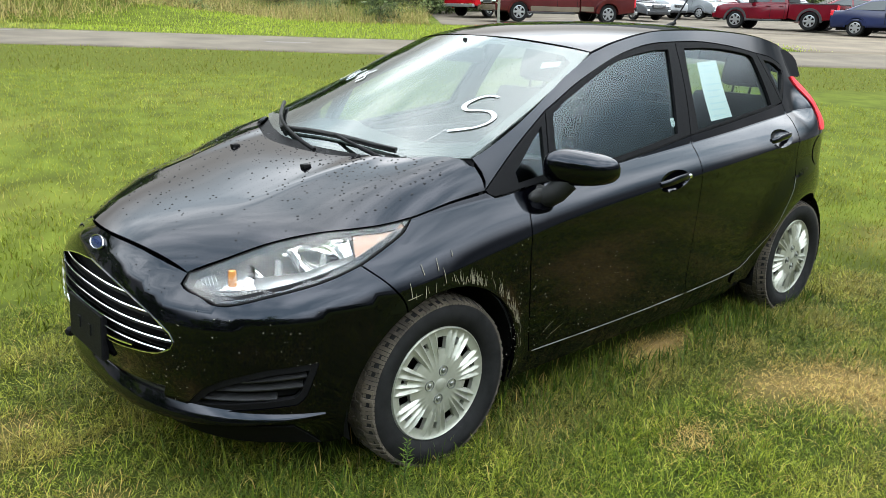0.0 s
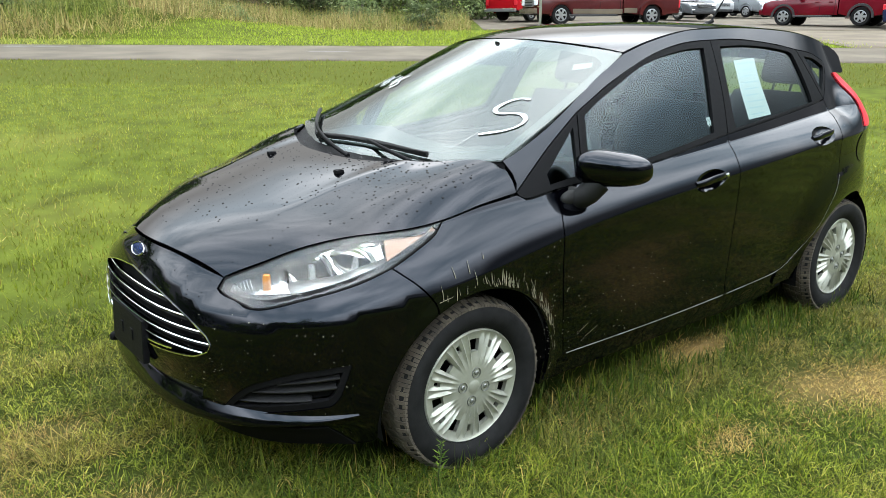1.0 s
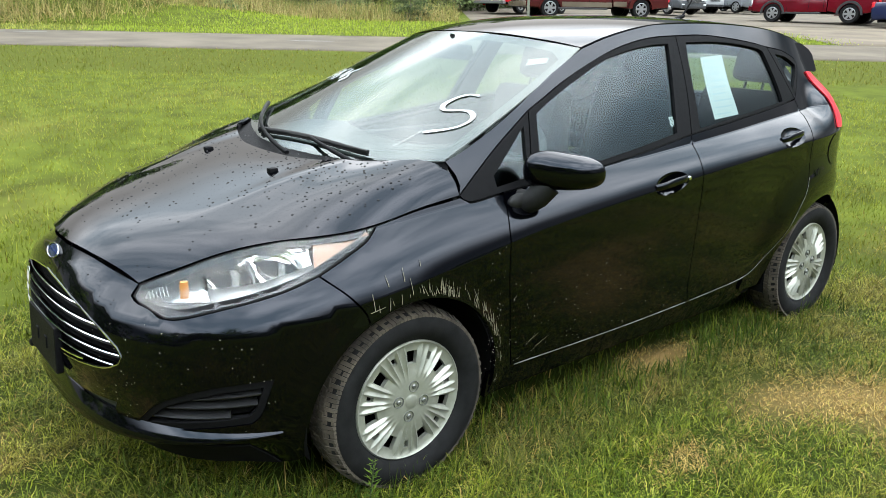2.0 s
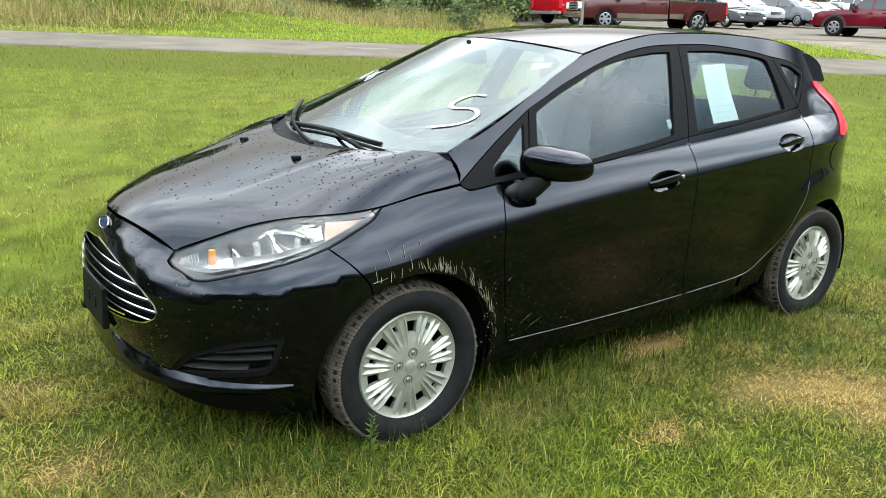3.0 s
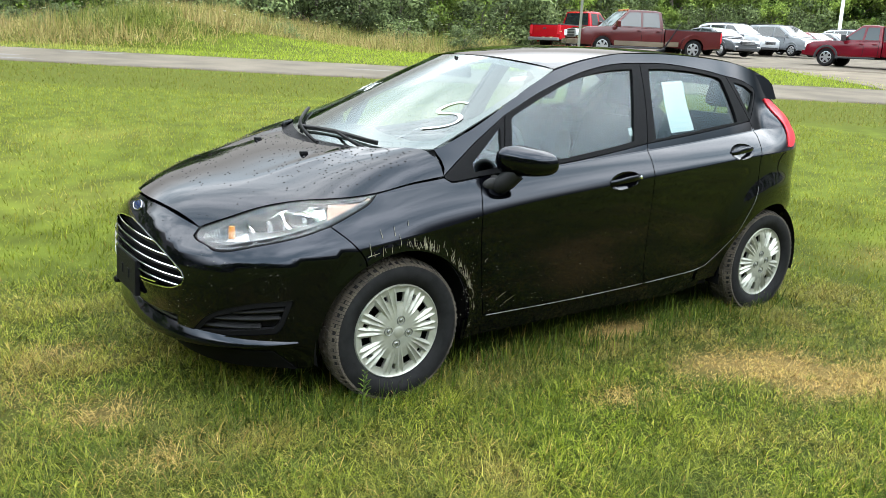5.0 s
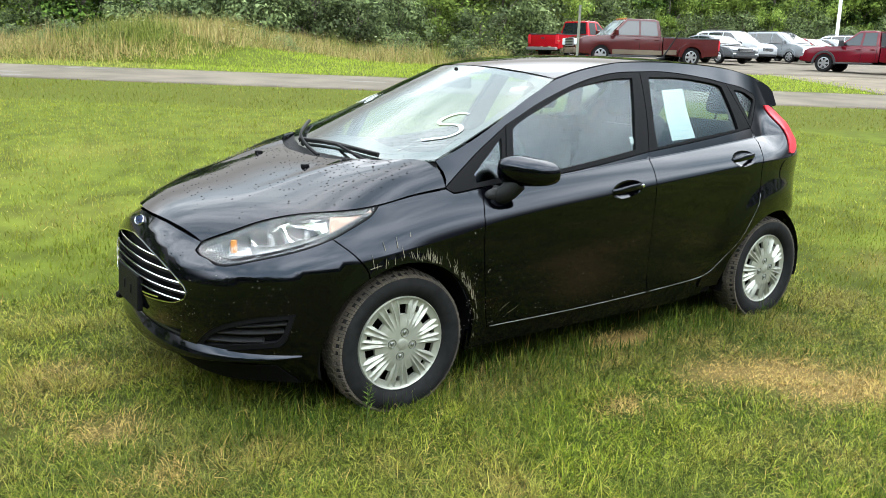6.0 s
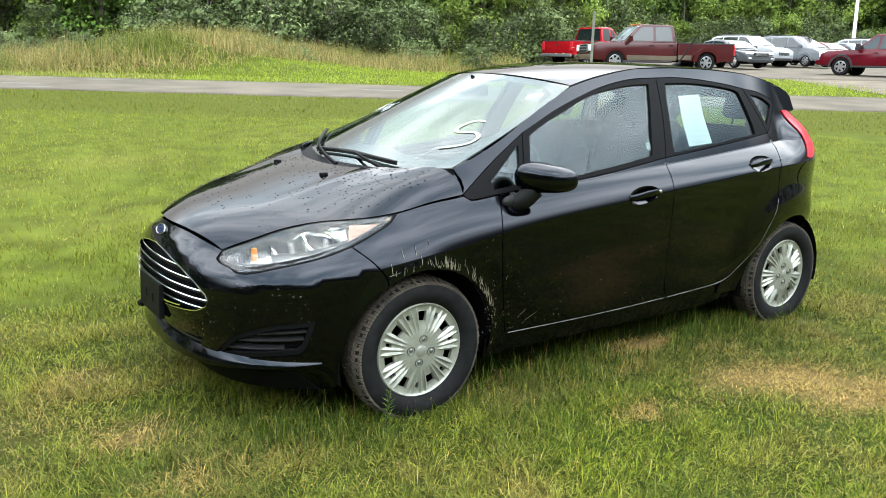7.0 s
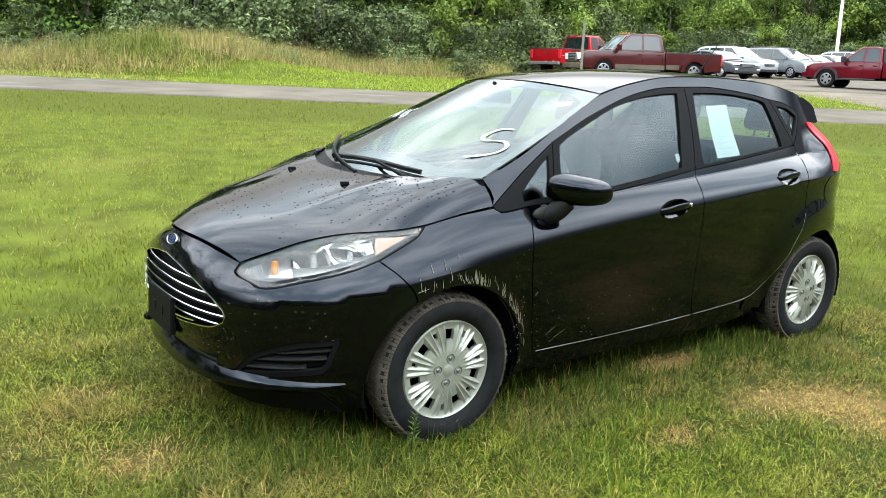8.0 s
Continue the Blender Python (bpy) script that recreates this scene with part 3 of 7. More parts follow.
for hand in (False, True):
    panel("front_fender", outline(HOOD_LINE, [(-0.245, 0.905), (-0.279, 0.885), (-0.426, 0.899)], FRONT_GAP, [(-0.45, 0.285), (-0.44, 0.235), (-0.345, 0.235)],
          arc(0, AXLE_Z, 0.355, 188, 61), flipped(BUMPER_CUT), flipped(LAMP_BACK)), side, PAINT, car, mirror=hand, lines=SIDE_LINES)
    door = panel("front_door", outline(flipped(FRONT_GAP), flipped(BELT_FRONT), flipped(MID_GAP_LOW), [(-1.511, 0.289), (-1.191, 0.282), (-0.814, 0.28), (-0.45, 0.285)]), side, PAINT, car, "glossy black door skin", mirror=hand, holes=[oval(*CUPS["front"])], lines=SIDE_LINES)
    door_handle("front", door, hand)
    FW = outline([(-0.660, 1.135), (-0.75, 1.178), (-0.906, 1.24), (-1.07, 1.3), (-1.23, 1.336), (-1.394, 1.357), (-1.505, 1.361)], [(-1.505, 1.361), (-1.476, 1.277), (-1.427, 1.142), (-1.385, 1.022)], [(-1.385, 1.022), (-1.161, 0.99), (-1.01, 0.971), (-0.895, 0.957), (-0.60, 0.925)], [(-0.60, 0.925), (-0.66, 1.135)])
    panel("window_frame", outline(FRAME_B, flipped(MID_GAP_HIGH), BELT_FRONT[:-1], [(-0.555, 0.912), (-0.628, 1.149)]), side, TRIM, door, "matt black window surround", holes=[FW], lift=0.001, mirror=hand)
    panel("inner_frame", outline(FRAME_B, flipped(MID_GAP_HIGH), BELT_FRONT[:-1], [(-0.555, 0.912), (-0.628, 1.149)]), side, DASH, door, "dark inner door frame", holes=[inset(FW, -0.004)], lift=-0.035, thick=False, mirror=hand)
    panel("window_glass", inset(FW, -0.006), side, GLASS, door, "tinted side window", lift=-0.010, gap=0, thick=False, mirror=hand)
    door = panel("rear_door", outline(REAR_GAP, MID_GAP_LOW, flipped(BELT_REAR)), side, PAINT, car, "glossy black door skin", mirror=hand, holes=[oval(*CUPS["rear"])], lines=SIDE_LINES)
    door_handle("rear", door, hand)
    RW = outline([(-1.627, 1.365), (-1.82, 1.366), (-1.999, 1.355), (-2.17, 1.332), (-2.2, 1.318)], [(-2.2, 1.318), (-2.223, 1.225), (-2.239, 1.134), (-2.24, 1.097)], [(-2.24, 1.097), (-2.05, 1.078), (-1.802, 1.052), (-1.545, 1.028)], [(-1.545, 1.028), (-1.565, 1.138), (-1.599, 1.276), (-1.627, 1.365)])
    panel("window_frame", outline(FRAME_C, [(-2.246, 1.339), (-2.36, 1.10)], BELT_REAR, MID_GAP_HIGH), side, TRIM, door, "matt black window surround", holes=[RW], lift=0.001, mirror=hand)
    panel("inner_frame", outline(FRAME_C, [(-2.246, 1.339), (-2.36, 1.10)], BELT_REAR, MID_GAP_HIGH), side, DASH, door, "dark inner door frame", holes=[inset(RW, -0.004)], lift=-0.035, thick=False, mirror=hand)
    panel("window_glass", inset(RW, -0.006), side, GLASS, door, "tinted side window", lift=-0.010, gap=0, thick=False, mirror=hand)
    SEAL = outline(FRAME_A, FRAME_B, FRAME_C, FRAME_D, FRAME_E, BELT_REAR, BELT_FRONT, [(-0.426, 0.9), (-0.279, 0.887), (-0.245, 0.911)])
    panel("door_seal", inset(SEAL, -0.014), side, NECK, car, "black rubber seal round the doors", holes=[inset(SEAL, 0.014)], lift=-0.022, gap=0, thick=False, mirror=hand)
    # fixed corner windows
    TW = outline([(-0.40, 0.955), (-0.587, 1.10), (-0.545, 0.937), (-0.40, 0.922)][:2], [(-0.587, 1.10), (-0.545, 0.937)], [(-0.545, 0.937), (-0.402, 0.920)], [(-0.402, 0.920), (-0.40, 0.955)])
    corner = panel("front_corner_window", outline(FRAME_A, [(-0.628, 1.149), (-0.553, 0.912)], [(-0.553, 0.912), (-0.426, 0.901), (-0.279, 0.887), (-0.245, 0.911)]), side, TRIM, car, "black sail panel with small window", holes=[TW], lift=0.001, mirror=hand)
    panel("window_glass", inset(TW, -0.005), side, GLASS, corner, lift=-0.008, gap=0, thick=False, mirror=hand)
    QW = outline([(-2.30, 1.306), (-2.40, 1.29), (-2.482, 1.252)], [(-2.482, 1.252), (-2.475, 1.235), (-2.37, 1.14)], [(-2.37, 1.14), (-2.30, 1.306)])
    corner = panel("rear_corner_window", outline(FRAME_D, FRAME_E, [(-2.36, 1.10), (-2.246, 1.339)]), side, TRIM, car, "small black-framed corner window", holes=[QW], lift=0.001, mirror=hand)
    panel("window_glass", inset(QW, -0.005), side, GLASS, corner, lift=-0.008, gap=0, thick=False, mirror=hand)
    panel("body_side", outline(FRAME_A, FRAME_B, FRAME_C, FRAME_D, FRAME_E, REAR_GAP[:12], [(-1.957, 0.315), (-1.96, 0.235), (-2.12, 0.235)], arc(BASE, AXLE_Z, 0.36, 188, -10, 14),
          [(-2.135 - 0.0, 0.235), (-2.86, 0.22), (-3.0, 0.25), (-3.1, 0.32)][1:], [(-3.1, 0.32), (-3.14, 0.5), (-3.12, 0.8), (-3.0, 1.0), (-2.86, 1.2), (-2.78, 1.325)],
          [(-2.78, 1.325), (-2.6, 1.368), (-2.3, 1.418), (-1.9, 1.442), (-1.517, 1.439), (-1.35, 1.424), (-1.147, 1.389), (-0.987, 1.35)],
          [(-0.987, 1.35), (-0.822, 1.281), (-0.743, 1.245), (-0.571, 1.158), (-0.446, 1.1), (-0.298, 1.041), (-0.222, 1.017)], [(-0.222, 1.017), (-0.25, 0.97), (-0.255, 0.94), (-0.245, 0.911)]), side, PAINT, car, mirror=hand, lines=SIDE_LINES)
    panel("sill", outline([(-0.335, 0.285), (-0.45, 0.279), (-0.814, 0.274), (-1.191, 0.276), (-1.511, 0.283), (-1.746, 0.292), (-1.957, 0.309)], [(-1.957, 0.309), (-1.957, 0.185), (-1.2, 0.18), (-0.335, 0.185)], [(-0.335, 0.185), (-0.335, 0.285)]), side, PAINT, car, "black side sill", mirror=hand, lift=-0.008)


def nosed(pts):
    return [(turn_at(x, z), z) for x, z in pts]


def faced(pts):
    return [(turn_of(y, z), z) for y, z in pts]


def both(half):
    """A symmetric outline from its left half, which starts and ends in the middle."""
    return half + [Vector((-p.x, p.y)) for p in half[::-1] if abs(p.x) > 1e-4]


HALF_BUMPER = []
for r in (faced([(0, 0.77), (0.2, 0.757), (0.33, 0.735)]) + nosed([(0.679, 0.711)]), nosed([(0.679, 0.711), (0.704, 0.684), (0.70, 0.67)]), nosed(flipped(LAMP_LOW)), nosed(BUMPER_CUT), nosed(arc(0, AXLE_Z, 0.355, 61, -14)), nosed([(0.345, 0.199), (0.40, 0.165)]) + faced([(0.5, 0.15), (0.3, 0.15), (0, 0.15)])):
    for p in run(r, 0.02):
        if not HALF_BUMPER or (p - HALF_BUMPER[-1]).length > 1e-4:
            HALF_BUMPER.append(p)
GRILLE = both(outline(faced([(0, 0.68), (0.15, 0.668), (0.291, 0.641), (0.405, 0.602), (0.476, 0.560)]), faced([(0.476, 0.560), (0.491, 0.535), (0.48, 0.512)]), faced([(0.48, 0.512), (0.43, 0.488), (0.36, 0.477), (0.2, 0.463), (0, 0.457)])))
INTAKE = both(outline(faced([(0, 0.36), (0.2, 0.362), (0.43, 0.375)]), faced([(0.43, 0.375), (0.36, 0.29), (0.2, 0.275), (0, 0.27)])))
FOG = outline(nosed([(0.742, 0.325), (0.72, 0.395), (0.682, 0.433), (0.6, 0.467), (0.528, 0.477), (0.45, 0.482)]), nosed([(0.45, 0.482), (0.463, 0.435), (0.482, 0.37), (0.505, 0.343)]), nosed([(0.505, 0.343), (0.595, 0.332), (0.72, 0.305)]), nosed([(0.72, 0.305), (0.742, 0.325)]))
FOG_R = [Vector((-p.x, p.y)) for p in FOG]
bumper = panel("front_bumper", both(HALF_BUMPER), nose, PAINT, car, "glossy black bumper speckled with mud", holes=[GRILLE, INTAKE, FOG, FOG_R], step=0.028)
# hood, roof, screen
HOOD_FRONT = [(0.775 - 0.56 * y * y, y) for y in (-0.41, -0.2, 0, 0.2, 0.41)]
HOOD_LEFT = [(x, hood_edge_y(x)) for x in (0.679, 0.56, 0.42, 0.3, 0.18, 0.05, -0.1, -0.248)]
HOOD_BACK = [(-0.248, 0.736), (-0.236, 0.69), (-0.175, 0.62)] + [(0.06 - 0.52 * y * y, y) for y in (0.52, 0.35, 0.15, -0.15, -0.35, -0.52)] + [(-0.175, -0.62), (-0.236, -0.69), (-0.248, -0.736)]
panel("hood", outline(HOOD_FRONT, HOOD_LEFT, HOOD_BACK, [(x, -y) for x, y in flipped(HOOD_LEFT)]), hood, PAINT, car, "black hood beaded with rain")
panel("windscreen", outline([(-1, 0), (1, 0)], [(1, 0), (1, 1)], [(1, 1), (-1, 1)], [(-1, 1), (-1, 0)], step=0.05), screen, SCREEN_GLASS, car, "windscreen with white marker writing", step=0.06, gap=0.004, thick=False)
panel("screen_border", outline([(-0.995, 0.004), (0.995, 0.004)], [(0.995, 0.004), (0.995, 0.996)], [(0.995, 0.996), (-0.995, 0.996)], [(-0.995, 0.996), (-0.995, 0.004)], step=0.05), screen, GLOSS_TRIM, car, "black printed border of the windscreen", holes=[outline([(-0.93, 0.11), (-0.6, 0.075), (0, 0.07), (0.6, 0.075), (0.93, 0.11)], [(0.93, 0.11), (0.94, 0.88)], [(0.94, 0.88), (0.86, 0.93), (0.3, 0.94), (0.16, 0.88), (-0.16, 0.88), (-0.3, 0.94), (-0.86, 0.93), (-0.94, 0.88)], [(-0.94, 0.88), (-0.93, 0.11)], step=0.05)], step=0.06, gap=0, thick=False, lift=-0.005)
ROOF_W = [(x, side_y(x, roof_edge(x)) - 0.002) for x in (-0.987, -1.2, -1.5, -1.9, -2.3, -2.6, -2.85)]
panel("roof", outline([(-0.86 - 0.42 * y * y, y) for y in (-0.548, -0.3, 0, 0.3, 0.548)], ROOF_W, [(-2.85, ROOF_W[-1][1]), (-2.93, 0.3), (-2.95, 0), (-2.93, -0.3), (-2.85, -ROOF_W[-1][1])], [(x, -y) for x, y in flipped(ROOF_W)]), roof, PAINT, car, "black roof reflecting the sky", step=0.05)
REAR_WINDOW = outline([(-0.95, 1.03), (0.95, 1.03)], [(0.95, 1.03), (0.9, 1.27)], [(0.9, 1.27), (-0.9, 1.27)], [(-0.9, 1.27), (-0.95, 1.03)])
tailgate = panel("tailgate", outline([(-1.5, 0.3), (1.5, 0.3)], [(1.5, 0.3), (1.5, 1.32)], [(1.5, 1.32), (0.9, 1.34), (-0.9, 1.34), (-1.5, 1.32)], [(-1.5, 1.32), (-1.5, 0.3)], step=0.06), tail, PAINT, car, step=0.08, holes=[REAR_WINDOW])
panel("window_glass", inset(REAR_WINDOW, -0.008), tail, GLASS, tailgate, "tinted rear window", lift=-0.006, gap=0, thick=False, step=0.08)
# spoiler over the rear window
bm = bmesh.new()
rings = []
for i in range(33):
    q = -1 + i / 16
    y, c = 0.578 * q, 1 - q * q
    b = 0.13 * c
    tip = abs(q) ** 6
    sec = [(-2.52 - 0.3 * b, 1.388 - 0.030 * tip + 0.022 * c), (-2.66 - b, 1.368 - 0.022 * tip + 0.022 * c), (-2.712 - b, 1.340 - 0.02 * tip + 0.018 * c), (-2.735 - b, 1.295 + 0.012 * c), (-2.762 - b, 1.215 + 0.055 * c), (-2.74 - b, 1.208 + 0.055 * c), (-2.60 - 0.4 * b, 1.222 + 0.05 * c)]
    rings.append([bm.verts.new((x, y - math.copysign(0.045 * max(0, z - 1.25) / 0.1, y) * abs(q), z)) for x, z in sec])
for p, q in zip(rings, rings[1:]):
    for k in range(7):
        bm.faces.new((p[k], p[(k + 1) % 7], q[(k + 1) % 7], q[k]))
bm.faces.new(rings[0]), bm.faces.new(rings[-1])
part("spoiler", bm, PAINT, tailgate, "glossy black roof spoiler", 35)
panel("fuel_door_gap", oval(-2.555, 0.862, 0.085, 0.075), side, GLOSS_TRIM, car, "dark joint round the fuel door", lift=0.0008, gap=0, step=0.02, thick=False)
panel("fuel_door", oval(-2.555, 0.862, 0.080, 0.070), side, PAINT, car, "round black fuel door", lift=0.003, gap=0, step=0.02, thick=False)


# ---- the hatchback: wheels ----
def tyre_mesh(bm):
    prof = [(0.19, 0.02), (0.198, 0.062), (0.215, 0.082), (0.245, 0.093), (0.270, 0.090), (0.288, 0.080), (0.296, 0.066), (0.2985, 0.05), (0.299, 0.0), (0.2985, -0.05), (0.296, -0.066), (0.288, -0.080), (0.25, -0.092), (0.2, -0.07)]
    spin(bm, prof, 80)


def tread_mesh(bm):
    """Rows of slanted tread blocks round the tyre, a narrow groove between each pair."""
    n = 128
    for row, (y0, y1, lean) in enumerate(((-0.078, -0.046, 0.3), (-0.041, -0.016, -0.2), (-0.011, 0.011, 0.2), (0.016, 0.041, -0.2), (0.046, 0.084, 0.3))):
        for i in range(n):
            a = 2 * math.pi * (i + 0.5 * (row % 2)) / n
            w = math.pi / n * 0.84
            ring = []
            for yy, sh in ((y0, -1), (y1, 1)):
                r = 0.3035 - (0.014 if abs(yy) > 0.07 else 0.0) - 0.002 * math.sin(i * 2.7 + row)
                for s in (-1, 1):
                    b = a + s * w + sh * lean * 0.02
                    ring.append(((r * math.cos(b), yy, r * math.sin(b)), ((r - 0.012) * math.cos(b), yy, (r - 0.012) * math.sin(b))))
            top = [bm.verts.new(p[0]) for p in ring]
            low = [bm.verts.new(p[1]) for p in ring]
            for q in ((0, 1, 3, 2),):
                bm.faces.new([top[k] for k in q])
            for k, j in ((0, 1), (1, 3), (3, 2), (2, 0)):
                bm.faces.new((top[k], top[j], low[j], low[k]))


LUG = material("lug_steel", (0.16, 0.165, 0.15), 0.35, 0.7)


def hubcap_mesh(bm):
    """Seven-fold wheel cover: dished face, radiating flutes, seven windows and seven slots."""
    rs = [0.0, 0.018, 0.022, 0.026, 0.032, 0.05, 0.07, 0.085, 0.098, 0.108, 0.116, 0.124, 0.132, 0.142, 0.152, 0.160, 0.167, 0.174, 0.182, 0.190, 0.197, 0.201, 0.203]
    steps = 7 * 36

    def height(r, a):
        u = (a * 7 / (2 * math.pi)) % 1.0
        base = 0.022 - 0.012 * (r / 0.2) ** 2
        if r > 0.19:
            base += 0.006 * math.sin(min(1.0, (r - 0.19) / 0.013) * math.pi)
        if r < 0.024:
            base += 0.004 * ease((0.024 - r) / 0.005)
        f = ease((r - 0.08) / 0.04) * ease((0.192 - r) / 0.02)
        flute = 0
        for c, s in ((0.215, 1.0), (0.39, 0.8), (0.61, 0.8), (0.785, 1.0)):
            flute += s * max(0.0, 1 - abs(u - c) / (0.075 - 0.05 * ease((r - 0.15) / 0.04))) ** 1.2
        return base + f * (0.012 * flute - 0.006)

    grid = []
    for r in rs:
        grid.append([bm.verts.new((r * math.cos(2 * math.pi * i / steps), height(r, 2 * math.pi * i / steps), r * math.sin(2 * math.pi * i / steps))) for i in range(steps)] if r else None)
    hub = bm.verts.new((0, height(0, 0), 0))
    for j in range(1, len(rs) - 1):
        for i in range(steps):
            k = (i + 1) % steps
            u = ((i + 0.5) / 36) % 1.0
            r = 0.5 * (rs[j] + rs[j + 1])
            window = min(u, 1 - u) < 0.139 and 0.122 < r < 0.168
            slot = abs(u - 0.5) < 0.045 and 0.142 < r < 0.168
            if window or slot:
                continue
            bm.faces.new((grid[j][i], grid[j + 1][i], grid[j + 1][k], grid[j][k]))
    for i in range(steps):
        bm.faces.new((hub, grid[1][i], grid[1][(i + 1) % steps]))
    # the windows get depth
    made = bmesh.ops.extrude_edge_only(bm, edges=[e for e in bm.edges if e.is_boundary])
    bmesh.ops.translate(bm, vec=(0, -0.016, 0), verts=[v for v in made["geom"] if isinstance(v, bmesh.types.BMVert)])


def wheel(at, spin_angle):
    bm = bmesh.new()
    spin(bm, [(0.0, -0.02), (0.08, -0.02), (0.12, -0.05), (0.19, -0.03), (0.2, 0.03), (0.196, 0.04)], 40)
    rim = part("wheel", bm, DARK, car, "steel wheel with silver plastic cover", 40)
    rim.matrix_basis = at @ Matrix.Rotation(spin_angle, 4, "Y")
    bm = bmesh.new()
    tyre_mesh(bm)
    tyre = part("tyre", bm, RUBBER, rim, "muddy black tyre", 50)
    bm = bmesh.new()
    tread_mesh(bm)
    tread = part("tread", bm, MUD, rim, "mud-caked tread blocks")
    bm = bmesh.new()
    hubcap_mesh(bm)
    bmesh.ops.translate(bm, vec=(0, 0.056, 0), verts=bm.verts)
    part("hubcap", bm, SILVER, rim, "silver wheel cover with seven windows", 38)
    for i in range(4):
        a = math.pi / 2 * i + 0.35
        bm = bmesh.new()
        spin(bm, [(0.0, 0.004), (0.006, 0.004), (0.0085, 0.001), (0.0085, -0.006), (0.0145, -0.007), (0.0165, 0.0), (0.0185, 0.001), (0.0195, -0.004)], 20)
        bmesh.ops.translate(bm, vec=(0.05 * math.cos(a), 0.080, 0.05 * math.sin(a)), verts=bm.verts)
        part("lug_nut", bm, LUG, rim, "grey steel lug nut", 35)
    return rim


wheel(pose(0, 0.733, AXLE_Z + 0.005, 0, 0, 0), 0.15)
wheel(pose(BASE, 0.733, AXLE_Z + 0.005, 0, 0, 0), 0.5)
wheel(pose(0, -0.733, AXLE_Z + 0.005, 0, 0, 180), 0.9)
wheel(pose(BASE, -0.733, AXLE_Z + 0.005, 0, 0, 180), 0.2)

# wheel wells, underbody
for cx in (0.0, BASE):
    for s in (1, -1):
        bm = bmesh.new()
        rows = []
        for y in (0.40, 0.79):
            rows.append([bm.verts.new((cx + 0.365 * math.cos(radians(a)), s * y, AXLE_Z + 0.365 * math.sin(radians(a)))) for a in range(-14, 200, 9)])
        for k in range(len(rows[0]) - 1):
            bm.faces.new((rows[0][k], rows[0][k + 1], rows[1][k + 1], rows[1][k]))
        bm.faces.new(rows[0])
        part("wheel_well", bm, DARK, car, "black wheel-arch liner", 40)
bm = bmesh.new()
box(bm, -3.0, 0.55, -0.40, 0.40, 0.20, 0.34, 0.03)
box(bm, BASE + 0.38, -0.38, -0.73, 0.73, 0.19, 0.33, 0.02)
box(bm, 0.1, 0.62, -0.6, 0.6, 0.36, 0.62, 0.05)
box(bm, -3.02, BASE - 0.2, -0.5, 0.5, 0.25, 0.6, 0.05)
part("underbody", bm, DARK, car, "black floor pan and engine bay")

# ---- nose: grille, vents, lamps ----
grille = panel("grille", inset(GRILLE, -0.03), nose, DARK, bumper, "black radiator grille with chrome bars", lift=-0.035, gap=0, thick=False, step=0.04)


def nose_out(a, z, d):
    """A point d proud of the nose."""
    h = 1e-3
    n = (nose(a + h, z) - nose(a - h, z)).cross(nose(a, z + h) - nose(a, z - h)).normalized()
    return nose(a, z) + n * d


def reach(poly, z):
    """The widest turn that an outline has at a height."""
    best = 0.0
    for p, q in zip(poly, poly[1:] + poly[:1]):
        if (p.y - z) * (q.y - z) <= 0 and p.y != q.y:
            best = max(best, p.x + (q.x - p.x) * (z - p.y) / (q.y - p.y))
    return best


def ribbon(name, mat, parent, line, section, label="", smooth=40, taper=0):
    """Sweeps a small section (along the outward way, along z) over a run of (turn, z)."""
    bm = bmesh.new()
    m = len(line) - 1
    slim = lambda i: 1 - 0.9 * abs(2 * i / m - 1) ** taper if taper else 1
    rings = [[bm.verts.new(nose_out(a, z + dz * slim(i), d * slim(i))) for d, dz in section] for i, (a, z) in enumerate(line)]
    n = len(section)
    for p, q in zip(rings, rings[1:]):
        for k in range(n):
            bm.faces.new((p[k], p[(k + 1) % n], q[(k + 1) % n], q[k]))
    bm.faces.new(rings[0]), bm.faces.new(rings[-1])
    return part(name, bm, mat, parent, label, smooth)


for z in (0.640, 0.606, 0.571, 0.537, 0.504):
    e = reach(GRILLE, z) * 0.985
    line = [(-e + 2 * e * i / 40, z) for i in range(41)]
    ribbon("chrome_bar", CHROME, grille, line, ((0.000, -0.0024), (0.002, 0.0), (0.000, 0.0024), (-0.012, 0.003), (-0.012, -0.003)), "thin chrome grille bar")
    ribbon("grille_slat", TRIM, grille, line, ((-0.006, -0.005), (-0.010, -0.014), (-0.028, -0.016), (-0.028, -0.005)), "black slat under the chrome")
rim = [p.to_tuple() for p in GRILLE] + [GRILLE[0].to_tuple()]
ribbon("chrome_surround", CHROME, grille, rim, ((-0.004, -0.0025), (0.002, -0.002), (0.002, 0.002), (-0.004, 0.0025)), "chrome rim round the grille")
e = reach(GRILLE, 0.474) * 0.97
ribbon("chrome_foot", CHROME, grille, [(-e + 2 * e * i / 40, 0.470 + 0.016 * ((-1 + i / 20) ** 2)) for i in range(41)], ((-0.004, -0.003), (0.002, -0.002), (0.001, 0.003), (-0.010, 0.004)), "chrome strip along the grille's foot")
panel("intake", inset(INTAKE, -0.03), nose, DARK, bumper, "black lower air intake", lift=-0.05, gap=0, thick=False, step=0.05)
for z in (0.30, 0.33):
    e = reach(INTAKE, z) * 1.0
    ribbon("intake_slat", SLAT, bumper, [(-e + 2 * e * i / 30, z) for i in range(31)], ((-0.02, -0.006), (-0.015, 0.0), (-0.02, 0.006), (-0.045, 0.006), (-0.045, -0.006)))
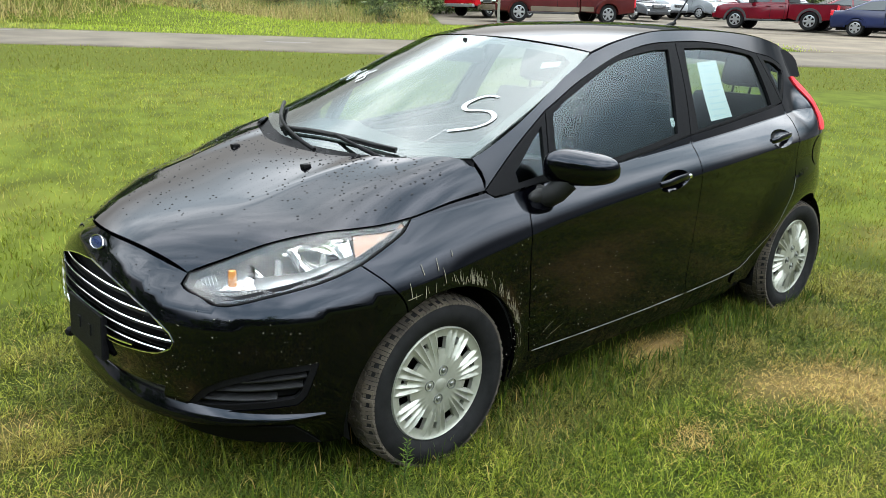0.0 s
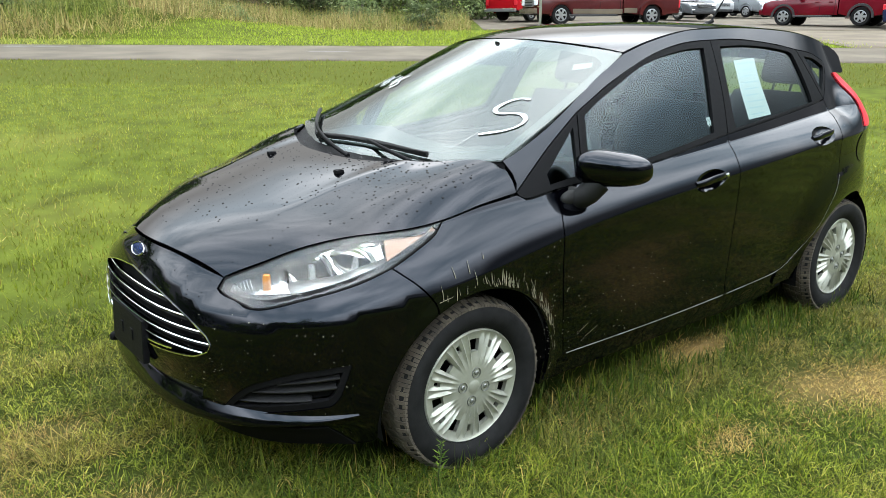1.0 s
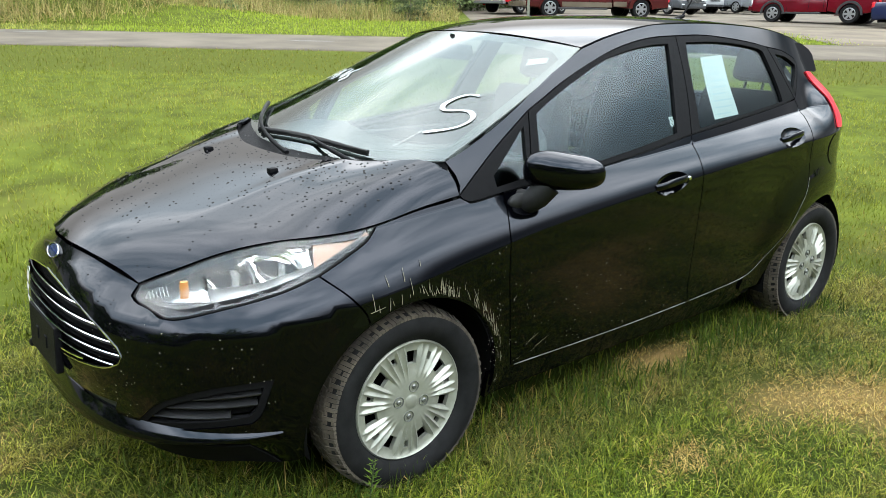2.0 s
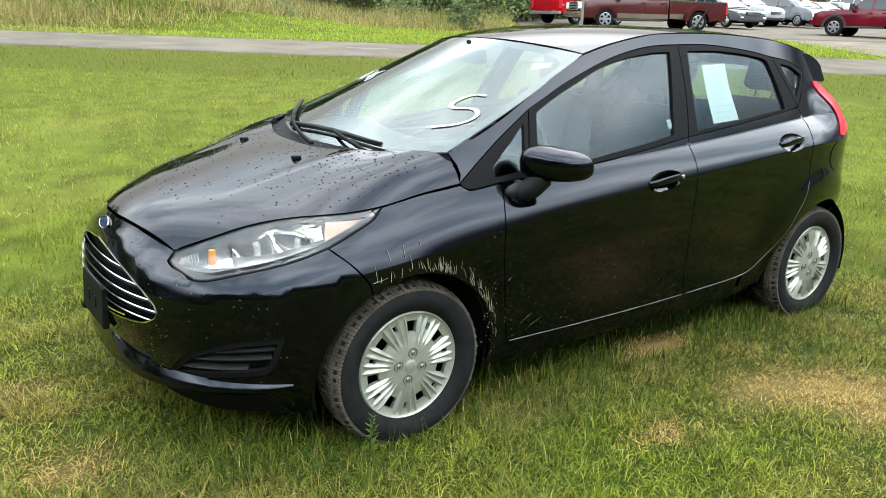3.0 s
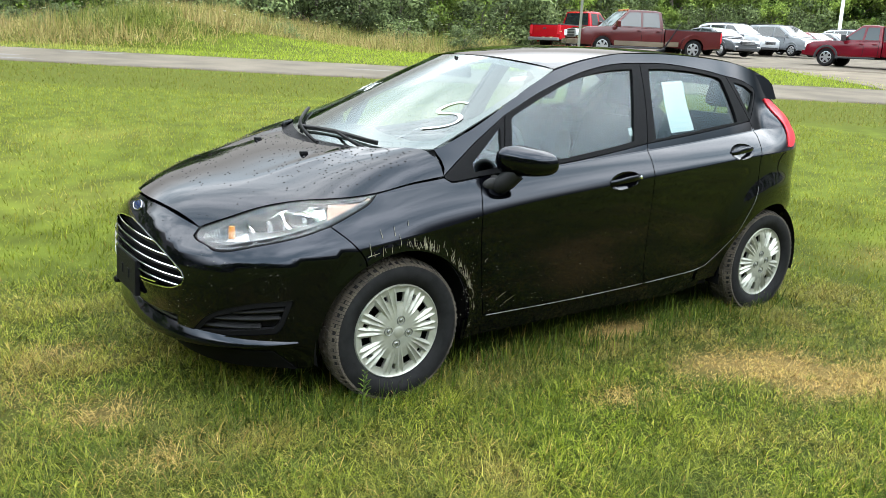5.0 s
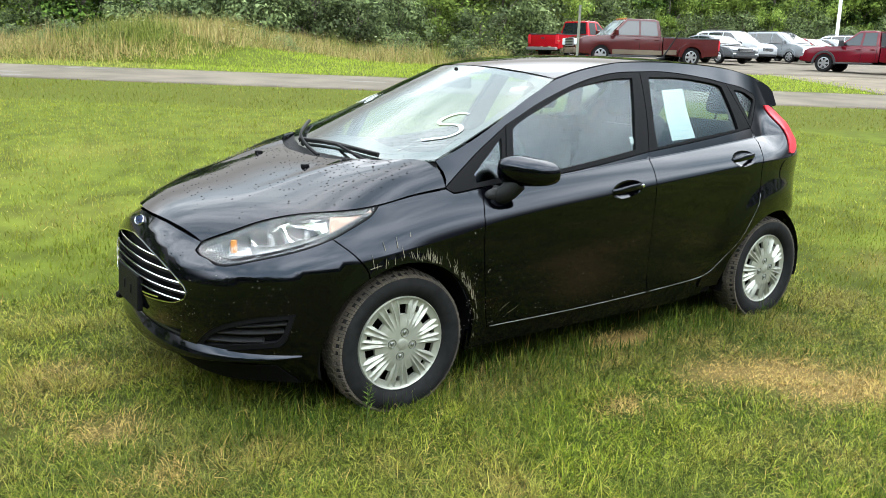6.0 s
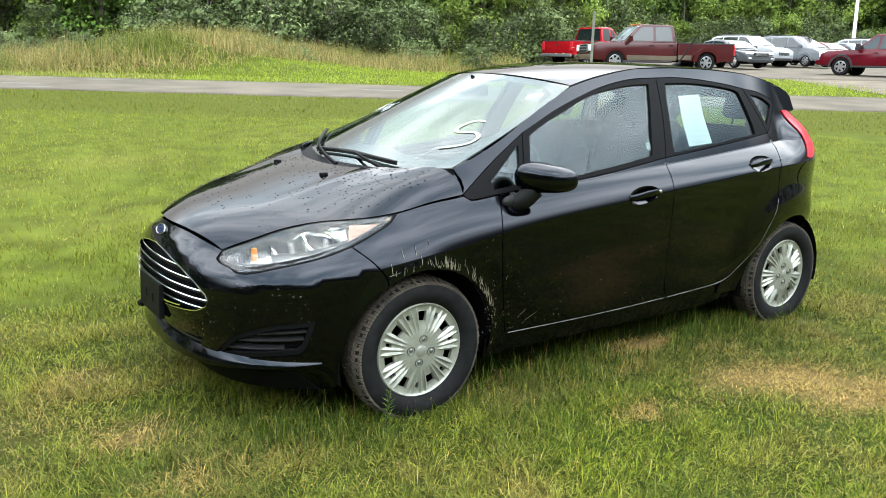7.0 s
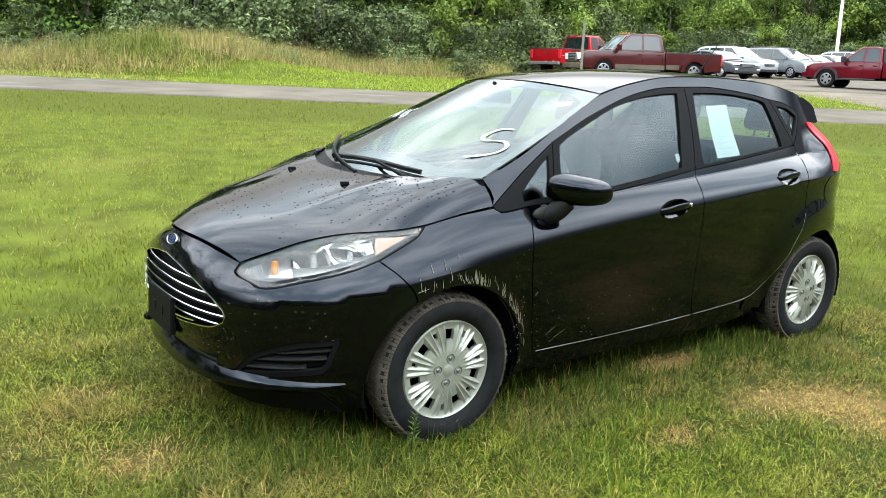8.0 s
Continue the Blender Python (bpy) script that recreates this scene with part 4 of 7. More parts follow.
for s, hole in ((1, FOG), (-1, FOG_R)):
    bez = panel("fog_lamp_bezel", inset(hole, 0.001), nose, TRIM, bumper, "matt black fog-lamp blank with slats", lift=-0.004, gap=0, step=0.03, holes=[inset(hole, 0.022)])
    panel("bezel_back", inset(hole, 0.02), nose, TRIM, bez, lift=-0.032, gap=0, thick=False, step=0.03)
    for z, a0, a1 in ((0.43, 0.80, 1.14), (0.397, 0.75, 1.10), (0.358, 0.68, 1.06)):
        inner = inset(hole, 0.02)
        xs = sorted(abs(p.x + (q.x - p.x) * (z - p.y) / (q.y - p.y)) for p, q in zip(inner, inner[1:] + inner[:1]) if (p.y - z) * (q.y - z) < 0)
        if len(xs) > 1:
            ribbon("bezel_slat", SLAT, bez, [(s * (xs[0] + (xs[-1] - xs[0]) * i / 16), z + 0.012 * (i / 16 - 0.5)) for i in range(17)], ((-0.008, -0.003), (-0.006, 0.002), (-0.03, 0.012), (-0.03, -0.004)))
# chin lip
ribbon("chin_lip", PAINT, bumper, [(-1.19 + 2.38 * i / 70, 0.288 + 0.014 * abs(-1 + i / 35) ** 2) for i in range(71)], ((-0.006, 0.042), (0.020, 0.026), (0.042, 0.011), (0.047, 0.001), (0.040, -0.009), (0.0, -0.020), (-0.012, -0.018)), "glossy chin spoiler", 50, 2.4)
# dark sheet laid over the bumper to imitate shade below the chin
panel("chin_shade", outline([(-1.06, 0.262), (-0.6, 0.258), (0, 0.256), (0.6, 0.258), (1.06, 0.262)], [(1.06, 0.262), (1.14, 0.168)], [(1.14, 0.168), (0.6, 0.155), (0, 0.152), (-0.6, 0.155), (-1.14, 0.168)], [(-1.14, 0.168), (-1.06, 0.262)], step=0.04), nose, DARK, bumper, "matt black sheet added for the shade under the chin", lift=0.004, gap=0, step=0.05)
bm = bmesh.new()
box(bm, -0.012, 0.012, -0.155, 0.155, -0.075, 0.075, 0.006)
for y in (-0.05, 0.05):
    box(bm, 0.008, 0.016, y - 0.012, y + 0.012, -0.02, 0.02, 0.003)
box(bm, -0.06, -0.01, -0.12, 0.12, -0.06, 0.06)
bmesh.ops.transform(bm, matrix=pose(0.858, 0.0, 0.456, 0, -3, 0), verts=bm.verts)
part("plate_bracket", bm, TRIM, bumper, "empty black number-plate bracket")
bm = bmesh.new()
spin(bm, [(0.0, 0.025), (0.012, 0.022), (0.018, 0.01), (0.018, -0.02)], 14)
bmesh.ops.transform(bm, matrix=pose(0.838, -0.26, 0.345, 0, 0, -70), verts=bm.verts)
part("tow_plug", bm, TRIM, bumper, "black tow-eye plug", 40)
# badge: a plain dark-blue oval in a chrome rim
o = nose(0.0, 0.733)
bm = bmesh.new()
spin(bm, [(0.034, -0.004), (0.036, 0.003), (0.0335, 0.006), (0.030, 0.004)], 40)
m = Matrix.Translation(o) @ look((0, 0, 0), nose_out(0.0, 0.733, 1) - o).to_3x3().to_4x4() @ pose(0, 0, 0, -90, 0, 0) @ Matrix.Diagonal((1.6, 1, 0.66, 1))
bmesh.ops.transform(bm, matrix=m, verts=bm.verts)
badge = part("badge", bm, material("badge_rim_chrome", (0.4, 0.41, 0.42), 0.25, 1.0), bumper, "oval badge, blue in a chrome rim", 40)
bm = bmesh.new()
spin(bm, [(0.0, 0.0045), (0.02, 0.004), (0.0315, 0.002)], 40)
for k in range(5):
    box(bm, -0.022 + k * 0.0105, -0.016 + k * 0.0105, 0.0035, 0.0055, -0.008 + 0.003 * (k % 2), 0.008 - 0.002 * (k % 3))
bmesh.ops.transform(bm, matrix=m, verts=bm.verts)
part("badge_face", bm, material("badge_blue", (0.014, 0.024, 0.07), 0.25, 0.2), badge, smooth=30)

# headlights
LAMP = outline(LAMP_TOP, LAMP_BACK, LAMP_LOW, LAMP_FRONT)
BOWLS = ((0.490, 0.754), (0.374, 0.772))


def lamp_bowls(x, z):
    """The reflector behind the cover, two round bowls pressed into it."""
    c, n = side(x, z), Vector((0.56, 0.78, 0.28))
    d = 0.022
    for cx, cz in BOWLS:
        r2 = ((x - cx) / 0.054) ** 2 + ((z - cz + 0.16 * (x - cx)) / 0.046) ** 2
        d += 0.058 * max(0.0, 1 - r2) ** 0.55
    return c - n * d


for hand in (False, True):
    f = -1 if hand else 1
    back_panel = panel("headlight", inset(LAMP, -0.004), side, LAMP_SMOKE, car, "clear headlight with chrome reflectors and amber bulb", lift=-0.075, gap=0, thick=False, mirror=hand)
    panel("lamp_cover", inset(LAMP, 0.004), side, CLEAR, back_panel, "clear plastic headlight cover", lift=-0.001, gap=0, thick=False, mirror=hand)
    panel("lamp_seal", inset(LAMP, 0.001), side, TRIM, back_panel, "black rim of the headlight", lift=-0.003, gap=0, holes=[inset(LAMP, 0.017)], step=0.02, depth=0.075, mirror=hand)
    LOW_STRIP = outline([(0.27, 0.775), (0.375, 0.748), (0.454, 0.728), (0.562, 0.702), (0.64, 0.682), (0.68, 0.678)], [(0.68, 0.678), (0.66, 0.664), (0.562, 0.688), (0.454, 0.712), (0.375, 0.732), (0.27, 0.765)], [(0.27, 0.765), (0.27, 0.775)])
    panel("lamp_shelf", LOW_STRIP, side, GLOSS_TRIM, back_panel, lift=-0.012, gap=0, step=0.02, depth=0.06, mirror=hand)
    panel("side_reflector", outline([(0.085, 0.848), (0.168, 0.838), (0.262, 0.831)], [(0.262, 0.831), (0.275, 0.80), (0.292, 0.765)], [(0.292, 0.765), (0.193, 0.80), (0.12, 0.828), (0.085, 0.848)]), side, PALE_AMBER, back_panel, "pale amber turn-signal window", lift=-0.012, gap=0, step=0.02, mirror=hand)
    panel("lamp_bezel", outline([(0.282, 0.824), (0.352, 0.821), (0.448, 0.800), (0.523, 0.773), (0.556, 0.760)], [(0.556, 0.760), (0.548, 0.716)], [(0.548, 0.716), (0.454, 0.735), (0.375, 0.755), (0.295, 0.776)], [(0.295, 0.776), (0.282, 0.824)]), lamp_bowls, REFLECTOR, back_panel, "bright reflector with two round bowls", gap=0, step=0.007, thick=False, mirror=hand)
    panel("signal_back", outline([(0.556, 0.760), (0.60, 0.740), (0.69, 0.702)], [(0.69, 0.702), (0.68, 0.684), (0.562, 0.710)], [(0.562, 0.710), (0.556, 0.760)]), side, BEZEL_CHROME, back_panel, "bright turn-signal chamber", lift=-0.055, gap=0, step=0.02, thick=False, mirror=hand)
    for cx, cz in BOWLS:
        p, c = lamp_bowls(cx, cz), side(cx, cz)
        w = (c - p).normalized()
        bm = bmesh.new()
        tube(bm, [p + w * 0.002, p + w * 0.022, p + w * 0.032], 0.0085, 12, 0.7)
        if hand:
            bmesh.ops.scale(bm, vec=(1, -1, 1), verts=bm.verts)
        part("bulb", bm, LAMP_HOUSING, back_panel, "shielded bulb", 60)
    # bright floor of the lamp, between its shelf and its back
    low = [(0.556, 0.705), (0.575, 0.700), (0.605, 0.692), (0.635, 0.684), (0.675, 0.680)]
    verts, faces = [], []
    for x, z in low:
        c, h = side(x, z), 2e-3
        n = (side(x, z + h) - side(x, z - h)).cross(side(x + h, z) - side(x - h, z)).normalized()
        for d, up in ((0.014, 0.0), (0.035, 0.004), (0.068, 0.016)):
            p = c - n * d
            verts.append((p.x, p.y * f, p.z + up))
    for i in range(len(low) - 1):
        for k in range(2):
            faces.append((3 * i + k, 3 * i + k + 1, 3 * i + k + 4, 3 * i + k + 3))
    link_mesh("lamp_floor", verts, faces, BEZEL_CHROME, back_panel, "bright chrome floor inside the headlight")
    # frosted ribs at the lamp's front corner
    for i in range(8):
        x = 0.632 + 0.0075 * i
        bm = bmesh.new()
        top, low = 0.728 - 0.36 * (x - 0.62), 0.690 - 0.22 * (x - 0.62)
        tube(bm, [Vector((p.x, (p.y - 0.012) * f, p.z)) for p in (side(x, low), side(x - 0.004, (top + low) / 2), side(x - 0.006, top))], 0.0009, 6)
        part("lens_rib", bm, BEZEL_CHROME, back_panel, smooth=60)
    bm = bmesh.new()
    spin(bm, [(0.0, 0.02), (0.011, 0.018), (0.013, 0.0), (0.013, -0.03)], 16)
    p = side(0.592, 0.712)
    bmesh.ops.transform(bm, matrix=Matrix.Translation((p.x, (p.y - 0.016) * f, p.z)) @ pose(0, 0, 0, 90, 0, 0), verts=bm.verts)
    part("amber_bulb", bm, AMBER, back_panel, "amber turn-signal bulb", 40)
    bm = bmesh.new()
    p = side(0.545, 0.733)
    box(bm, p.x - 0.003, p.x + 0.003, f * (p.y - 0.015) - 0.02, f * (p.y - 0.015) + 0.02, p.z - 0.028, p.z + 0.012, 0.002)
    part("lamp_divider", bm, GLOSS_TRIM, back_panel)
    # tail lamp
    panel("tail_lamp", outline([(-2.60, 1.215), (-2.69, 1.205), (-2.755, 1.161), (-2.815, 1.112), (-2.85, 1.061), (-2.78, 1.005), (-2.66, 0.958)], [(-2.66, 0.958), (-2.60, 0.962), (-2.63, 1.005), (-2.655, 1.054), (-2.64, 1.109), (-2.615, 1.158), (-2.60, 1.215)]), side, RED_LENS, car, "red wrap-round tail lamp", lift=0.007, gap=0, depth=0.006, mirror=hand)

# ---- mirrors, screen fittings ----
for f in (1, -1):
    bm = bmesh.new()
    bmesh.ops.create_uvsphere(bm, u_segments=40, v_segments=24, radius=1.0)
    for v in bm.verts:
        x, y, z = v.co
        e = lambda c, n: math.copysign(abs(c) ** n, c)
        x, y, z = e(x, 0.8), e(y, 0.66), e(z, 0.76)
        k = 1 - 0.22 * ease((y + 1) / 2)
        if x < 0:
            x *= 0.55
        v.co = (-0.585 + 0.085 * x - 0.060 * y, f * (0.876 + 0.108 * y), 0.976 + 0.070 * z * k - 0.004 * y)
    mirror = part("door_mirror", bm, PAINT, car, "glossy black door mirror", 60)
    bm = bmesh.new()
    tube(bm, [(-0.50, f * 0.735, 0.868), (-0.505, f * 0.785, 0.862), (-0.52, f * 0.815, 0.888), (-0.545, f * 0.84, 0.93)], 0.040, 14, 1.1)
    part("mirror_stalk", bm, NECK, mirror, "matt black mirror arm", 50)
    bm = bmesh.new()
    bmesh.ops.create_uvsphere(bm, u_segments=20, v_segments=10, radius=1.0)
    bmesh.ops.transform(bm, matrix=Matrix.Translation((-0.475, f * 0.775, 0.868)) @ Matrix.Diagonal((0.052, 0.022, 0.030, 1)), verts=bm.verts)
    part("mirror_foot", bm, NECK, mirror, "matt black mirror foot", 50)
# cowl between hood and screen
rows = []
for i in range(41):
    y = -0.70 + 1.40 * i / 40
    hx = 0.075 - 0.545 * y * y
    a, b = hood(hx, y), screen(max(-1, min(1, y / 0.683)), 0.03)
    rows.append([(hx + 0.01, y, a.z - 0.02), (hx - 0.02, y, a.z - 0.028), (b.x, b.y, b.z - 0.004), (b.x - 0.06, b.y, b.z - 0.01)])
verts = [p for r in rows for p in r]
faces = [(4 * i + k, 4 * i + k + 1, 4 * i + k + 5, 4 * i + k + 4) for i in range(40) for k in range(3)]
link_mesh("cowl", verts, faces, TRIM, car, "black plastic cowl below the windscreen")


def wiper(pivot, tip, mid, name, bow):
    """Arm from the cowl to a blade that lies along the foot of the screen; all points are (q, v) on the screen."""
    def over(qv, d):
        p = screen(*qv)
        return (p.x + 0.4 * d, p.y, p.z + d)
    bm = bmesh.new()
    n = 12
    tube(bm, [over((pivot[0] + (mid[0] - pivot[0]) * i / n, pivot[1] + (mid[1] - pivot[1]) * i / n), 0.018 + 0.012 * math.sin(math.pi * i / n)) for i in range(n + 1)], 0.0085, 8, 0.75)
    arm = part(name, bm, TRIM, car, "black windscreen wiper", 60)
    bm = bmesh.new()
    blade = [over((tip[0][0] + (tip[1][0] - tip[0][0]) * i / n, tip[0][1] + (tip[1][1] - tip[0][1]) * i / n + bow * math.sin(math.pi * i / n)), 0.016) for i in range(n + 1)]
    tube(bm, blade, 0.0095, 6, 0.8)
    tube(bm, [(x, y, z - 0.010) for x, y, z in blade], 0.004, 6)
    part("wiper_blade", bm, NECK, arm, "black rubber wiper blade", 60)


wiper((0.63, -0.05), ((-0.46, 0.028), (0.61, 0.026)), (0.12, 0.075), "wiper", 0.05)
wiper((0.10, -0.03), ((-0.99, 0.115), (-0.44, 0.022)), (-0.66, 0.066), "wiper", 0.004)
for y in (0.258, -0.258):
    bm = bmesh.new()
    p = hood(0.17, y)
    box(bm, -0.02, 0.012, -0.013, 0.013, -0.004, 0.012, 0.005, Matrix.Translation(p))
    part("washer_nozzle", bm, TRIM, car, "small black washer nozzle", 40)
bm = bmesh.new()
p = roof(-2.35, 0.0)
tube(bm, [p + Vector((0.05, 0, -0.004)), p + Vector((0.0, 0, 0.018)), p + Vector((-0.05, 0, 0.03))], 0.016, 10, 0.6)
tube(bm, [p + Vector((-0.03, 0, 0.02)), p + Vector((-0.10, 0, 0.10)), p + Vector((-0.19, 0, 0.20))], 0.006, 8, 0.5)
part("roof_antenna", bm, TRIM, car, "short black roof antenna", 50)


def stroke(name, mat, line, width, parent, label=""):
    """A flat marker stroke on the windscreen along (q, v) points."""
    pts = run(line, 0.02)
    verts, faces = [], []
    for i, p in enumerate(pts):
        d = (pts[min(i + 1, len(pts) - 1)] - pts[max(i - 1, 0)])
        d = Vector((d.x * 0.62, d.y * 0.9)).normalized()
        n = Vector((-d.y / 0.62, d.x / 0.9)) * width * (0.75 + 0.25 * math.sin(3 + i * 0.7))
        for s in (-1, 1):
            q = screen(*(p + n * s))
            verts.append((q.x + 0.0015, q.y, q.z + 0.0035))
    faces = [(2 * i, 2 * i + 1, 2 * i + 3, 2 * i + 2) for i in range(len(pts) - 1)]
    return link_mesh(name, verts, faces, mat, parent, label)


stroke("marker_letter", CHALK, [(0.785, 0.491), (0.73, 0.492), (0.685, 0.455), (0.664, 0.395), (0.705, 0.362), (0.77, 0.372), (0.835, 0.371), (0.884, 0.328), (0.881, 0.275), (0.841, 0.237), (0.779, 0.214), (0.735, 0.199)], 0.0085, car, "white marker letter S on the windscreen")
stroke("marker_drip", CHALK, [(0.72, 0.215), (0.70, 0.15), (0.67, 0.09)], 0.0011, car, "thin drip of white marker")
for k in range(5):
    q = -0.86 + 0.10 * k
    stroke("marker_scribble", CHALK, [(q, 0.50), (q + 0.03, 0.57), (q + 0.06, 0.48), (q + 0.10, 0.56)] if k % 2 else [(q + 0.05, 0.58), (q, 0.53), (q + 0.05, 0.50), (q + 0.01, 0.46)], 0.007, car, "white marker scribble")
bm = bmesh.new()
bm.faces.new([bm.verts.new(screen(*qv) - Vector((0.002, 0, 0.005))) for qv in ((0.806, 0.786), (0.78, 0.841), (0.878, 0.881), (0.895, 0.836))])
part("windscreen_sticker", bm, PAPER, car, "small white sticker inside the windscreen")
sheet_outline = outline([(-1.715, 1.308), (-1.885, 1.316)], [(-1.885, 1.316), (-1.868, 1.2), (-1.875, 1.067)], [(-1.875, 1.067), (-1.685, 1.057)], [(-1.685, 1.057), (-1.69, 1.177), (-1.715, 1.308)])
paper = panel("price_sheet", sheet_outline, side, PAPER, car, "white printed paper sheet in the rear window", lift=-0.014, gap=0, thick=False)
for i in range(9):
    z = 1.295 - 0.027 * i
    panel("text_bar", outline([(-1.715 + 0.1 * (1.308 - z) * 1.2 - 0.02, z), (-1.86 + 0.02 * (i % 3), z + 0.003)], [(-1.86 + 0.02 * (i % 3), z + 0.003), (-1.86 + 0.02 * (i % 3), z - 0.002)], [(-1.86 + 0.02 * (i % 3), z - 0.002), (-1.715 + 0.1 * (1.308 - z) * 1.2 - 0.02, z - 0.006)]), side, INK, paper, lift=-0.0125, gap=0, thick=False)
bm = bmesh.new()
for i in range(6):
    for j in range(6):
        if (i * 7 + j * 5 + i * j) % 3:
            x, z = -1.372 - 0.005 * i, 1.045 + 0.006 * j
            bm.faces.new([bm.verts.new(side(x + a, z + b) - Vector((0, 0.012, 0))) for a, b in ((0, 0), (-0.005, 0), (-0.005, 0.006), (0, 0.006))])
part("window_sticker", bm, PAPER, car, "small pale sticker in the front window")

# ---- cabin ----
def seat(x, y, parent, w=0.50):
    bm = bmesh.new()
    box(bm, x - 0.25, x + 0.27, y - w / 2, y + w / 2, 0.40, 0.56, 0.05)
    s = part("seat", bm, SEAT, parent, "dark grey cloth seat", 40)
    bm = bmesh.new()
    box(bm, -0.07, 0.07, -w / 2 * 0.95, w / 2 * 0.95, 0.0, 0.62, 0.06, pose(x - 0.24, y, 0.52, 0, -18, 0))
    part("backrest", bm, SEAT, s, smooth=40)
    bm = bmesh.new()
    m = pose(x - 0.24, y, 0.52, 0, -18, 0)
    box(bm, -0.045, 0.045, -0.13, 0.13, 0.66, 0.84, 0.045, m)
    for k in (-0.05, 0.05):
        tube(bm, [m @ Vector((0, k, 0.58)), m @ Vector((0, k, 0.70))], 0.007, 8)
    part("headrest", bm, SEAT, s, smooth=40)


for y in (0.36, -0.36):
    seat(-1.25, y, car)
    seat(-2.12, y, car, 0.56)
bm = bmesh.new()
ring = []
for i in range(25):
    y = -0.66 + 1.32 * i / 24
    x = -0.13 - 0.35 * y * y
    ring.append([bm.verts.new(p) for p in ((x, y, 0.962), (x - 0.20, y, 0.985 + 0.02 * math.exp(-(((y - 0.36) / 0.16) ** 2))), (x - 0.42, y, 0.96 + 0.035 * math.exp(-(((y - 0.36) / 0.16) ** 2))), (x - 0.50, y, 0.88), (x - 0.46, y, 0.60))])
for a, b in zip(ring, ring[1:]):
    for k in range(4):
        bm.faces.new((a[k], a[k + 1], b[k + 1], b[k]))
part("dashboard", bm, DASH, car, "dark grey moulded dashboard", 50)
bm = bmesh.new()
m = pose(-0.80, 0.36, 0.90, 0, 64, 0)
tube(bm, [m @ Vector((0.185 * math.cos(i * math.pi / 16), 0.185 * math.sin(i * math.pi / 16), 0)) for i in range(33)], 0.015, 8)
box(bm, -0.05, 0.05, -0.07, 0.07, -0.03, 0.02, 0.02, m)
box(bm, -0.02, 0.02, -0.18, 0.18, -0.012, 0.008, 0.004, m)
part("steering_wheel", bm, DASH, car, "black steering wheel", 50)
bm = bmesh.new()
box(bm, -0.015, 0.015, -0.12, 0.12, -0.032, 0.032, 0.014, pose(-0.80, 0, 1.315, 0, 10, 6))
tube(bm, [(-0.80, 0, 1.33), (-0.81, 0, 1.385)], 0.01, 8)
part("rear_view_mirror", bm, GLOSS_TRIM, car, "black rear-view mirror", 40)
for f in (1, -1):
    bm = bmesh.new()
    box(bm, -2.3, -0.5, f * 0.69 - 0.03, f * 0.69 + 0.03, 0.34, 0.90, 0.02)
    part("door_trim", bm, DASH, car, "dark inner door trim", 40)
bm = bmesh.new()
rows = [[bm.verts.new((x, q * (side_y(x, roof_edge(x)) - 0.03), roof(x, q * 0.4).z - 0.03 - 0.015 * q * q)) for q in (-1, -0.5, 0, 0.5, 1)] for x in (-1.02, -1.3, -1.7, -2.1, -2.6)]
for a, b in zip(rows, rows[1:]):
    for k in range(4):
        bm.faces.new((a[k], a[k + 1], b[k + 1], b[k]))
part("headlining", bm, material("pale_headlining", (0.45, 0.45, 0.43), 0.9, noise_scale=60), car, "pale grey headlining", 60)


# ---- the hatchback: rain and mud ----
drng = random.Random(21)


def beads(name, pts, mat, parent, label):
    """Little flattened domes at (place, outward way, radius)."""
    verts, faces = [], []
    for p, n, r in pts:
        u = n.orthogonal().normalized()
        w = n.cross(u)
        k = len(verts)
        for s, h in ((1.0, 0.0), (0.72, 0.36)):
            for i in range(7):
                a = 2 * math.pi * i / 7
                verts.append(p + (u * math.cos(a) + w * math.sin(a)) * r * s + n * r * h)
        verts.append(p + n * r * 0.5)
        for i in range(7):
            j = (i + 1) % 7
            faces += [(k + i, k + j, k + 7 + j, k + 7 + i), (k + 7 + i, k + 7 + j, k + 14)]
    ob = link_mesh(name, verts, faces, mat, parent, label)
    return tagged(ob, kind="stuff")


WATER = material("water_bead", (0.002, 0.002, 0.0025), 0.05, spec=0.15)
drops = []
for i in range(1900):
    x, y = drng.uniform(-0.15, 0.72), drng.uniform(-0.66, 0.68)
    if drng.random() > 0.18 + 0.82 * math.exp(-(((x + 0.02) / 0.22) ** 2)) * (0.5 + 0.5 * (y > 0.1)):
        continue
    if abs(y) > hood_edge_y(x) - 0.03 or x > 0.75 - 0.56 * y * y or x < 0.03 - 0.52 * y * y:
        continue
    p = hood(x, y)
    n = (hood(x + 0.004, y) - p).cross(hood(x, y + 0.004) - p).normalized()
    drops.append((p, n, drng.uniform(0.0018, 0.0048)))
for i in range(70):
    z, a = drng.uniform(0.66, 0.76), drng.uniform(-0.1, 0.75)
    drops.append((nose(a, z), (nose_out(a, z, 1) - nose(a, z)).normalized(), drng.uniform(0.0014, 0.003)))
beads("rain_beading", drops, WATER, car, "rain drops beaded on the hood")

CLIPPINGS = material("dry_grass_clippings", (0.15, 0.135, 0.09), 0.9, noise_scale=50, vary=0.3)
MUD_SPECK = material("pale_mud_specks", (0.15, 0.14, 0.11), 0.9, noise_scale=50, vary=0.3)
verts, faces = [], []


